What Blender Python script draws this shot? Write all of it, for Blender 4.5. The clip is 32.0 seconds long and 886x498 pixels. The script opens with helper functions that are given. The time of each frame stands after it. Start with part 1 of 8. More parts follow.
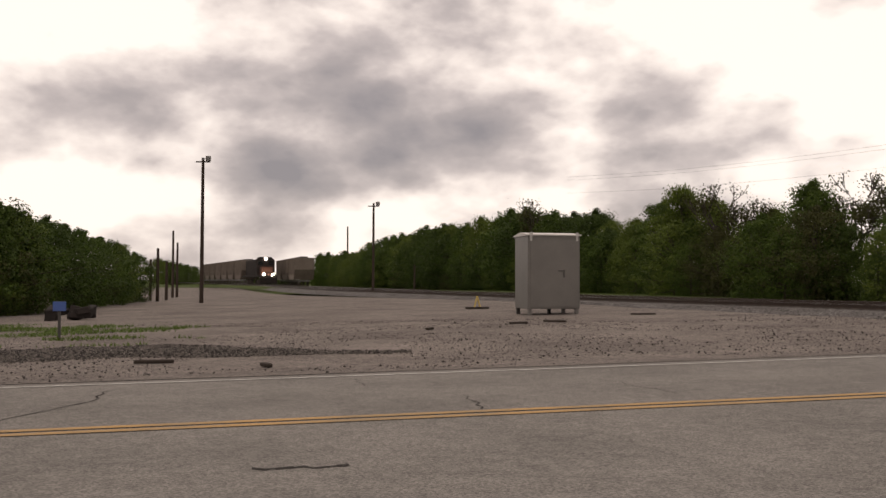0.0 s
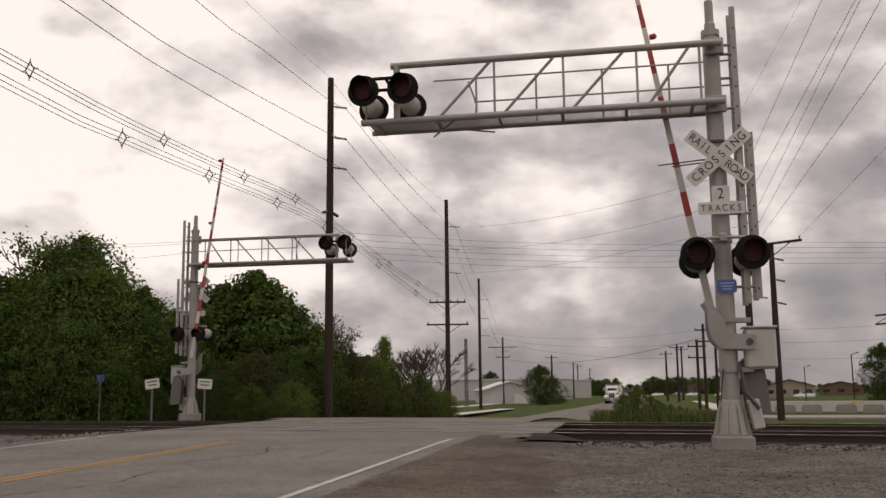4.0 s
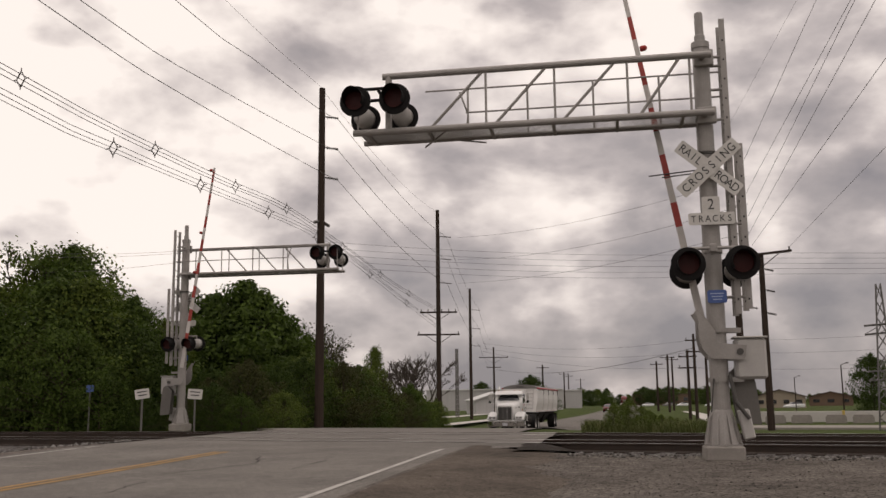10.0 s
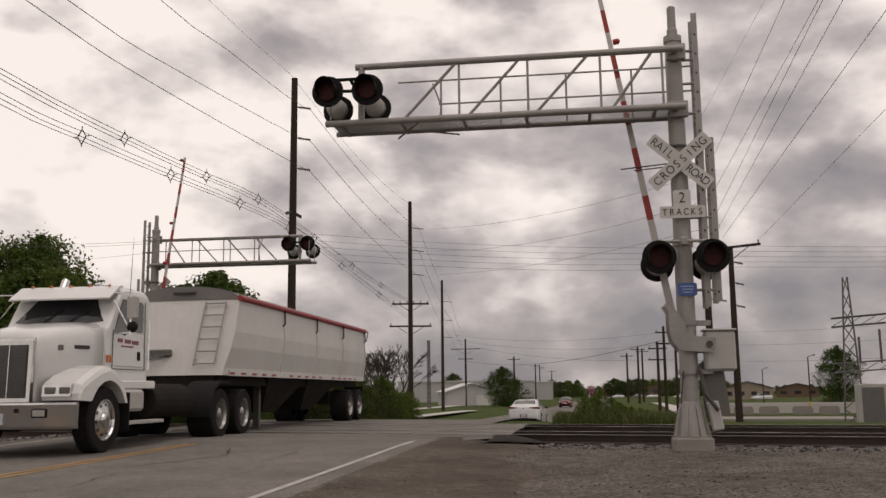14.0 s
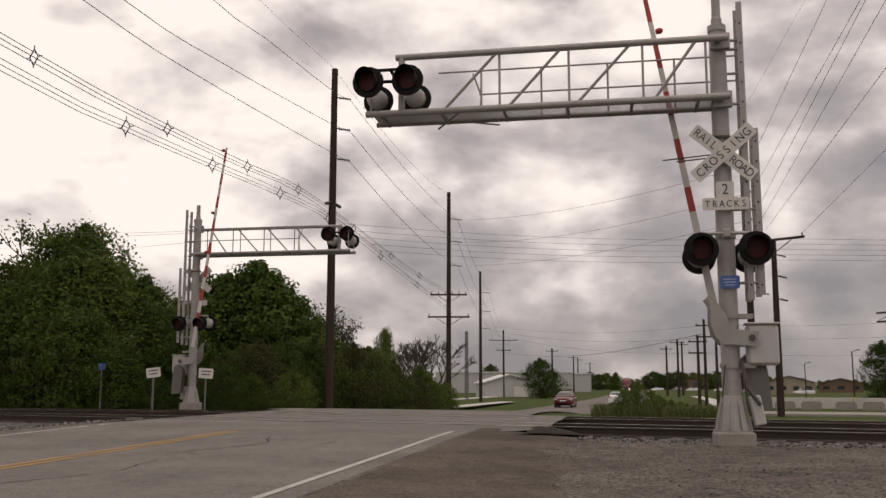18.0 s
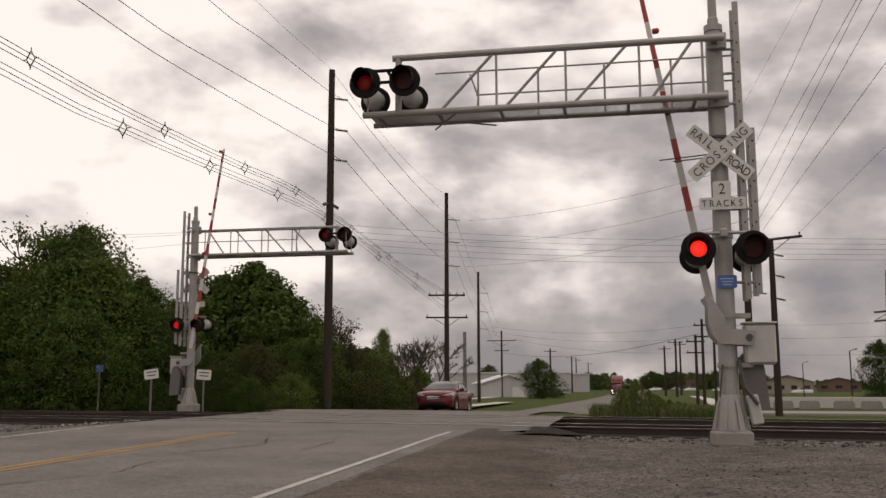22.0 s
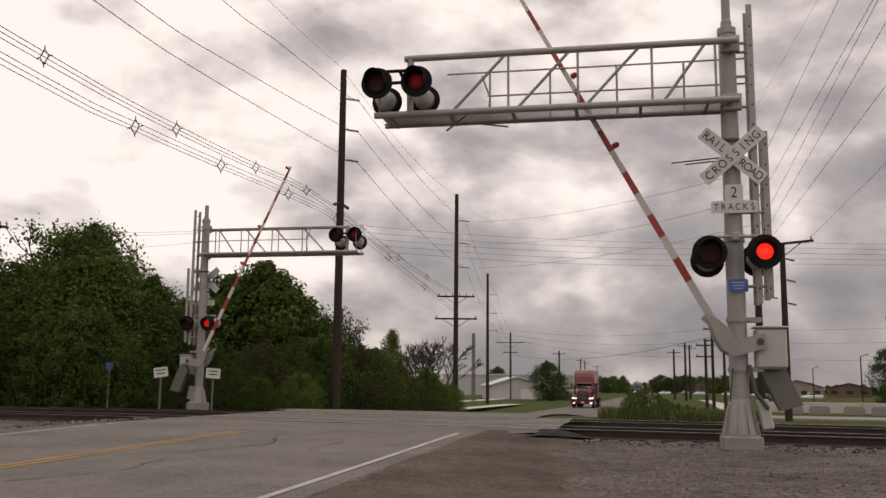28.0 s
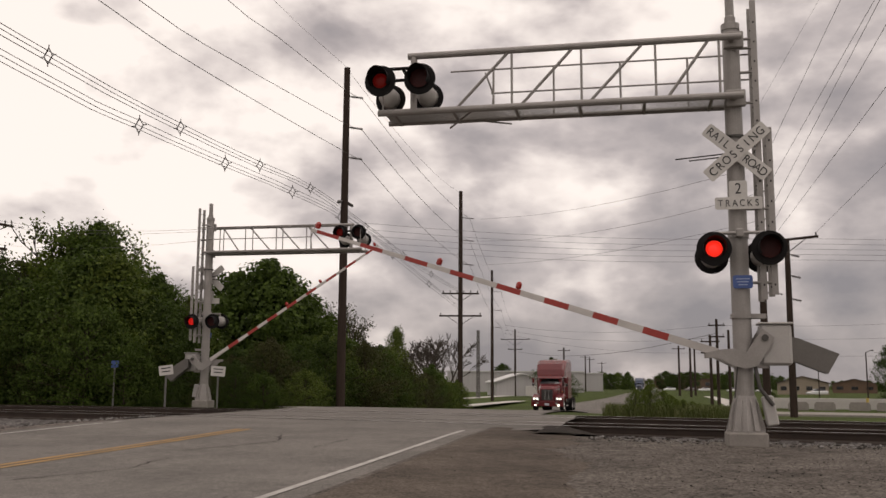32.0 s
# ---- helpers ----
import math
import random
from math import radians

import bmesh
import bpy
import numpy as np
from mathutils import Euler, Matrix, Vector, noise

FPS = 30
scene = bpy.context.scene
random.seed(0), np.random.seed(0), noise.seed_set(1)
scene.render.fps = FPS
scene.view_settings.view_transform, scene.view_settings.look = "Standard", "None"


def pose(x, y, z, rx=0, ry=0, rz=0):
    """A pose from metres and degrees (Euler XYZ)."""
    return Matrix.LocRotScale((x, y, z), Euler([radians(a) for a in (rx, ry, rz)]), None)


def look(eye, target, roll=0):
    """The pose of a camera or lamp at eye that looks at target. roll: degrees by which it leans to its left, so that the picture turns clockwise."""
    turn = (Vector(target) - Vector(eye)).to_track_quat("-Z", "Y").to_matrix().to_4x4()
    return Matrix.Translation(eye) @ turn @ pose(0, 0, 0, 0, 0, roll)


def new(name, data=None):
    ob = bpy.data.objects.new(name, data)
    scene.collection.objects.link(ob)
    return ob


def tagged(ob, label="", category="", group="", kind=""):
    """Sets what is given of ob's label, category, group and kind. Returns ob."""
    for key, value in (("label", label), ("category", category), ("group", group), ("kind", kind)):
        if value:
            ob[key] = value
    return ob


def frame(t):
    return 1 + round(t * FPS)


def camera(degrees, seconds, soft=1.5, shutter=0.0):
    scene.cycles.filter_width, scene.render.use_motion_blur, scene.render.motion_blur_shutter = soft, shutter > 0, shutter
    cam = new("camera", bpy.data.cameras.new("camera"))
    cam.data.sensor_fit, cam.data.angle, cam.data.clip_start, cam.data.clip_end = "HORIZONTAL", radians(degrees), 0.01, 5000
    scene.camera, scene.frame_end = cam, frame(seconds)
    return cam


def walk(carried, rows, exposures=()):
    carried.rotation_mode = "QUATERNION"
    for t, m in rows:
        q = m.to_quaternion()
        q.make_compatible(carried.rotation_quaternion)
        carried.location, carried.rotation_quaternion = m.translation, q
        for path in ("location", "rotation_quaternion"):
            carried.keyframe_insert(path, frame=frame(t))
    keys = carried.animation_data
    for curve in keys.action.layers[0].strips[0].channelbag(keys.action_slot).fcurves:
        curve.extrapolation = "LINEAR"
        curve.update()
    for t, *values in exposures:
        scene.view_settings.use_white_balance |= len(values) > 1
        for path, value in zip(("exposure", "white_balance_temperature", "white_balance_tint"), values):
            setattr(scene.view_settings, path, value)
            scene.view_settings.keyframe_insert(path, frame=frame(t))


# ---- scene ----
LENS = 50.80
EYE = 0.79
# seconds, yaw, pitch, roll, and the sway of the held camera in metres
ROWS = [
    (0.0, -0.00, 1.96, -0.22, 0.000, -0.000, -0.000),
    (0.5, -12.41, 1.95, -1.15, 0.000, -0.000, -0.000),
    (0.6, -16.21, 2.06, -1.34, 0.000, -0.000, 0.000),
    (1.0, -29.96, 2.41, -1.32, 0.000, 0.000, -0.000),
    (1.2, -39.13, 2.82, -1.16, 0.000, -0.000, 0.000),
    (1.5, -46.98, 3.67, -0.86, -0.000, 0.000, 0.000),
    (1.8, -53.28, 4.52, -0.67, -0.000, 0.000, -0.000),
    (2.0, -56.34, 5.04, -0.37, 0.000, 0.000, -0.000),
    (2.5, -63.19, 6.30, 0.29, 0.010, 0.011, -0.006),
    (3.0, -64.30, 7.33, 0.42, 0.002, 0.005, -0.004),
    (3.5, -64.82, 8.21, 0.67, -0.002, 0.001, -0.004),
    (4.0, -64.52, 8.75, 0.62, 0.002, 0.000, -0.001),
    (4.5, -64.14, 8.95, 0.58, -0.009, 0.003, -0.003),
    (6.5, -64.44, 9.22, 0.68, -0.008, -0.002, -0.007),
    (7.0, -64.53, 9.22, 0.48, -0.008, -0.000, -0.002),
    (7.5, -64.58, 9.22, 0.49, -0.018, 0.004, -0.002),
    (8.0, -64.67, 9.23, 0.53, -0.015, 0.004, -0.002),
    (8.5, -64.84, 9.23, 0.51, -0.016, 0.004, -0.003),
    (9.0, -65.00, 9.27, 0.52, -0.018, 0.003, 0.002),
    (9.5, -65.04, 9.33, 0.54, -0.013, 0.004, -0.003),
    (10.0, -65.08, 9.36, 0.63, -0.025, -0.003, -0.004),
    (10.5, -65.11, 9.38, 0.69, -0.011, -0.007, -0.005),
    (11.0, -65.18, 9.28, 0.69, -0.014, -0.002, -0.002),
    (11.5, -65.13, 9.11, 0.79, -0.001, -0.002, -0.003),
    (12.0, -65.16, 8.91, 0.84, -0.009, -0.002, -0.001),
    (12.5, -65.51, 8.83, 1.29, -0.017, -0.017, -0.002),
    (13.0, -66.51, 8.84, 0.69, -0.010, -0.006, -0.002),
    (13.5, -66.89, 8.90, 0.69, -0.003, 0.002, 0.002),
    (14.0, -66.80, 8.83, 0.62, -0.008, 0.005, 0.002),
    (14.5, -66.41, 8.54, 0.37, -0.004, 0.009, -0.001),
    (16.5, -65.17, 8.12, 0.32, 0.022, 0.011, 0.005),
    (17.0, -64.99, 8.10, 0.25, 0.003, 0.022, 0.006),
    (17.5, -64.78, 8.18, -0.02, -0.007, 0.019, 0.004),
    (18.0, -64.52, 8.28, -0.07, 0.003, 0.026, 0.004),
    (18.5, -64.34, 8.33, -0.12, 0.000, 0.019, 0.002),
    (19.0, -64.24, 8.37, -0.20, 0.004, 0.025, 0.001),
    (19.5, -64.12, 8.36, 0.01, 0.005, 0.017, -0.001),
    (20.0, -64.21, 8.26, 0.09, -0.001, 0.020, 0.003),
    (20.5, -64.37, 8.27, 0.03, -0.007, 0.016, -0.005),
    (21.0, -64.53, 8.31, 0.07, -0.004, 0.018, -0.000),
    (21.5, -64.59, 8.32, 0.16, 0.002, 0.020, 0.005),
    (22.0, -64.62, 8.32, 0.13, 0.001, 0.016, 0.000),
    (22.5, -64.62, 8.36, 0.17, 0.008, 0.016, -0.001),
    (23.0, -64.65, 8.37, 0.17, -0.002, 0.015, 0.004),
    (23.5, -64.68, 8.37, 0.14, -0.001, 0.019, 0.002),
    (24.0, -64.68, 8.36, 0.16, -0.007, 0.018, -0.006),
    (24.5, -64.64, 8.32, 0.16, 0.009, 0.020, 0.004),
    (25.0, -64.65, 8.34, 0.11, 0.009, 0.021, 0.002),
    (25.5, -64.63, 8.35, 0.04, 0.005, 0.019, 0.001),
    (27.5, -64.30, 8.39, -0.33, -0.003, 0.030, 0.005),
    (28.0, -64.11, 8.39, -0.50, 0.012, 0.031, -0.001),
    (28.5, -63.88, 8.36, -0.70, -0.012, 0.027, 0.002),
    (29.0, -63.62, 8.30, -0.63, 0.002, 0.034, -0.001),
    (29.5, -63.56, 8.21, -0.41, 0.004, 0.037, -0.002),
    (30.0, -63.64, 8.16, -0.33, -0.008, 0.026, 0.001),
    (30.5, -63.71, 8.17, -0.38, 0.007, 0.027, 0.010),
    (31.0, -63.79, 8.22, -0.26, -0.000, 0.028, 0.005),
    (31.5, -63.83, 8.23, -0.23, -0.009, 0.026, -0.001),
    (32.0, -63.82, 8.21, -0.32, 0.006, 0.025, 0.003),
]

cam = camera(LENS, 32.0, soft=1.5)
walk(cam, [(t, pose(x, y, EYE + z, 90 + pitch, roll, yaw)) for t, yaw, pitch, roll, x, y, z in ROWS],
     exposures=[(0.0, -0.15, 7150, 18), (0.6, 0.15, 7200, 17), (1.0, 0.30, 7250, 17), (2.0, 0.12, 7150, 17), (3.0, -0.16, 7050, 17), (4.0, -0.28, 6950, 17), (9.5, -0.28, 6950, 17), (11.0, -0.38, 6900, 17), (14.5, -0.38, 6900, 17), (17.0, -0.28, 6950, 17), (32.0, -0.28, 6950, 17)])

# ---------------------------------------------------------------- world and light
CLOUD_SHIFT = (0.35, 0.1, 0.0)
SUN_AZ, SUN_EL = 150.0, 68.0   # degrees: azimuth left of +y, height


def make_world():
    w = bpy.data.worlds.new("overcast_sky")
    scene.world = w
    w.use_nodes = True
    nt = w.node_tree
    nt.nodes.clear()
    N, L = nt.nodes.new, nt.links.new
    out, mix = N("ShaderNodeOutputWorld"), N("ShaderNodeMixShader")
    sky, bsky = N("ShaderNodeTexSky"), N("ShaderNodeBackground")
    sky.sky_type, sky.sun_disc = "NISHITA", False
    sky.sun_elevation, sky.sun_rotation = radians(SUN_EL), radians(-SUN_AZ)
    bsky.inputs["Strength"].default_value = 0.10
    L(sky.outputs[0], bsky.inputs["Color"])
    tc, mp = N("ShaderNodeTexCoord"), N("ShaderNodeMapping")
    mp.inputs["Scale"].default_value = (1.0, 1.0, 1.75)
    mp.inputs["Location"].default_value = CLOUD_SHIFT
    L(tc.outputs["Generated"], mp.inputs["Vector"])

    def noise_tex(scale, detail, rough, dist=0.0):
        n = N("ShaderNodeTexNoise")
        n.inputs["Scale"].default_value, n.inputs["Detail"].default_value = scale, detail
        n.inputs["Roughness"].default_value, n.inputs["Distortion"].default_value = rough, dist
        L(mp.outputs[0], n.inputs["Vector"])
        return n.outputs["Fac"]

    def op(kind, a, b, clamp=False):
        n = N("ShaderNodeMath")
        n.operation, n.use_clamp = kind, clamp
        for i, v in enumerate((a, b)):
            if isinstance(v, (int, float)):
                n.inputs[i].default_value = v
            else:
                L(v, n.inputs[i])
        return n.outputs[0]

    nrm = N("ShaderNodeVectorMath")
    nrm.operation = "NORMALIZE"
    L(tc.outputs["Generated"], nrm.inputs[0])

    def lobe(az, el, power):
        """1 towards a bearing, falling off round it."""
        d = N("ShaderNodeVectorMath")
        d.operation = "DOT_PRODUCT"
        a, e = radians(az), radians(el)
        d.inputs[1].default_value = (-math.sin(a) * math.cos(e), math.cos(a) * math.cos(e), math.sin(e))
        L(nrm.outputs[0], d.inputs[0])
        return op("POWER", op("MAXIMUM", d.outputs["Value"], 0.0), power)

    # billows: a fractal of rounded cells over broad masses, their edges curled by noise
    warp, wv = N("ShaderNodeTexNoise"), N("ShaderNodeVectorMath")
    warp.inputs["Scale"].default_value, warp.inputs["Detail"].default_value = 3.0, 5.0
    L(mp.outputs[0], warp.inputs["Vector"])
    wv.operation = "MULTIPLY_ADD"
    L(warp.outputs["Color"], wv.inputs[0])
    wv.inputs[1].default_value = (0.12, 0.12, 0.12)
    L(mp.outputs[0], wv.inputs[2])
    vor = N("ShaderNodeTexVoronoi")
    vor.feature = "SMOOTH_F1"
    vor.inputs["Scale"].default_value, vor.inputs["Detail"].default_value = 6.0, 4.0
    vor.inputs["Roughness"].default_value, vor.inputs["Smoothness"].default_value = 0.45, 0.35
    L(wv.outputs[0], vor.inputs["Vector"])
    puff = op("SUBTRACT", 0.80, vor.outputs["Distance"])
    dens = op("ADD", op("MULTIPLY", noise_tex(2.3, 2.0, 0.5, 0.3), 0.20), op("ADD", op("MULTIPLY", puff, 0.40), op("MULTIPLY", noise_tex(7.5, 8.0, 0.55, 0.0), 0.50)))
    dens = op("ADD", dens, 0.125)
    # the veil is thin and bright in one quarter of the sky, thick in the next
    dens = op("SUBTRACT", dens, op("MULTIPLY", lobe(-32, 26, 7.0), 0.16))
    dens = op("ADD", dens, op("MULTIPLY", lobe(-71, -2, 8.0), 0.185))
    dens = op("SUBTRACT", dens, op("MULTIPLY", lobe(-92, 34, 12.0), 0.11))
    # heavy cumulus over the yard, broken by bright gaps
    for az, el, power, amount in ((2, 12, 110, 0.10), (-6, 8, 160, 0.08), (9, 14, 70, 0.07), (-11, 17, 200, 0.09), (12, 7, 120, 0.07),
                                  (-7, 14, 700, -0.12), (22, 14, 160, -0.08), (4, 3, 500, -0.05), (-67, 9, 45, 0.075), (-84, 1, 60, 0.07)):
        dens = op("ADD", dens, op("MULTIPLY", lobe(az, el, power), amount))
    ramp = N("ShaderNodeValToRGB")
    e = ramp.color_ramp.elements
    e[0].position, e[0].color = 0.36, (1.26, 1.22, 1.15, 1)
    e[1].position, e[1].color = 0.74, (0.325, 0.32, 0.34, 1)
    for pos, c in ((0.465, (0.88, 0.84, 0.81)), (0.52, (0.67, 0.635, 0.625)), (0.60, (0.49, 0.468, 0.47))):
        m = e.new(pos)
        m.color = (*c, 1)
    L(dens, ramp.inputs["Fac"])
    bcl = N("ShaderNodeBackground")
    bcl.inputs["Strength"].default_value = 1.0
    L(ramp.outputs["Color"], bcl.inputs["Color"])
    mix.inputs["Fac"].default_value = 0.93
    L(bsky.outputs[0], mix.inputs[1])
    L(bcl.outputs[0], mix.inputs[2])
    L(mix.outputs[0], out.inputs["Surface"])


make_world()
sun = new("sun", bpy.data.lights.new("sun", "SUN"))
sun.data.energy, sun.data.angle, sun.data.color = 1.0, radians(40), (1.0, 0.96, 0.9)
sun.matrix_world = look((-math.sin(radians(SUN_AZ)) * 50, math.cos(radians(SUN_AZ)) * 50, 50 * math.tan(radians(SUN_EL))), (0, 0, 0))

# ---------------------------------------------------------------- materials


def mat(name, col, col2=None, rough=0.7, metal=0.0, scale=8.0, fine=60.0, mixing=0.5, bump=0.2, bump_dist=0.01, spec=0.5,
        island=0.0, emit=None, strength=0.0, detail=5.0, stretch=(1, 1, 1), speck=0.0, grain=0.5):
    """A procedural surface: two colours mixed by a large and a fine noise, with bump from the fine one."""
    m = bpy.data.materials.new(name)
    m.use_nodes = True
    nt = m.node_tree
    N, L = nt.nodes.new, nt.links.new
    b = nt.nodes["Principled BSDF"]
    col2 = col2 or tuple(c * 0.7 for c in col)
    tc, mp = N("ShaderNodeTexCoord"), N("ShaderNodeMapping")
    mp.inputs["Scale"].default_value = stretch
    L(tc.outputs["Object"], mp.inputs["Vector"])
    n1, n2 = N("ShaderNodeTexNoise"), N("ShaderNodeTexNoise")
    for n, s in ((n1, scale), (n2, fine)):
        n.inputs["Scale"].default_value, n.inputs["Detail"].default_value, n.inputs["Roughness"].default_value = s, detail, 0.6
        L(mp.outputs[0], n.inputs["Vector"])
    ad = N("ShaderNodeMath")
    ad.operation = "MULTIPLY_ADD"
    L(n1.outputs["Fac"], ad.inputs[0])
    ad.inputs[1].default_value = 0.6
    mu = N("ShaderNodeMath")
    mu.operation = "MULTIPLY"
    L(n2.outputs["Fac"], mu.inputs[0])
    mu.inputs[1].default_value = 0.4
    L(mu.outputs[0], ad.inputs[2])
    fac = ad.outputs[0]
    if island:
        g = N("ShaderNodeNewGeometry")
        a2 = N("ShaderNodeMath")
        a2.operation = "MULTIPLY_ADD"
        L(g.outputs["Random Per Island"], a2.inputs[0])
        a2.inputs[1].default_value = island
        L(fac, a2.inputs[2])
        a3 = N("ShaderNodeMath")
        a3.operation = "SUBTRACT"
        L(a2.outputs[0], a3.inputs[0])
        a3.inputs[1].default_value = island / 2
        fac = a3.outputs[0]
    rp = N("ShaderNodeValToRGB")
    e = rp.color_ramp.elements
    e[0].position, e[1].position = 0.5 - mixing / 2, 0.5 + mixing / 2
    e[0].color, e[1].color = (*col, 1), (*col2, 1)
    L(fac, rp.inputs["Fac"])
    tint = rp.outputs["Color"]
    grit = n2.outputs["Fac"]
    if speck:
        vo, sp, ma, vs = N("ShaderNodeTexVoronoi"), N("ShaderNodeSeparateColor"), N("ShaderNodeMath"), N("ShaderNodeVectorMath")
        vo.inputs["Scale"].default_value = speck
        L(mp.outputs[0], vo.inputs["Vector"])
        L(vo.outputs["Color"], sp.inputs[0])
        ma.operation, vs.operation = "MULTIPLY_ADD", "SCALE"
        ma.inputs[1].default_value, ma.inputs[2].default_value = 2 * grain, 1 - grain
        L(sp.outputs[0], ma.inputs[0])
        L(tint, vs.inputs[0])
        L(ma.outputs[0], vs.inputs["Scale"])
        tint = vs.outputs[0]
        grit = vo.outputs["Distance"]
    L(tint, b.inputs["Base Color"])
    b.inputs["Roughness"].default_value, b.inputs["Metallic"].default_value = rough, metal
    b.inputs["Specular IOR Level"].default_value = spec if rough < 0.78 or metal else min(spec, 0.06)
    if bump:
        bp = N("ShaderNodeBump")
        bp.inputs["Strength"].default_value, bp.inputs["Distance"].default_value = bump, bump_dist
        L(grit, bp.inputs["Height"])
        L(bp.outputs[0], b.inputs["Normal"])
    if emit:
        b.inputs["Emission Color"].default_value = (*emit, 1)
        b.inputs["Emission Strength"].default_value = strength
    return m


def leaf_mat(name, col, col2):
    m = mat(name, col, col2, rough=0.65, scale=0.5, fine=3.0, mixing=0.6, bump=0.0, island=0.32, spec=0.1)
    b = m.node_tree.nodes["Principled BSDF"]
    tr, mx = m.node_tree.nodes.new("ShaderNodeBsdfTranslucent"), m.node_tree.nodes.new("ShaderNodeMixShader")
    tr.inputs["Color"].default_value = (col[0] * 1.3, col[1] * 1.5, col[2], 1)
    mx.inputs["Fac"].default_value = 0.14
    out = m.node_tree.nodes["Material Output"]
    m.node_tree.links.new(b.outputs[0], mx.inputs[1])
    m.node_tree.links.new(tr.outputs[0], mx.inputs[2])
    m.node_tree.links.new(mx.outputs[0], out.inputs["Surface"])
    return m


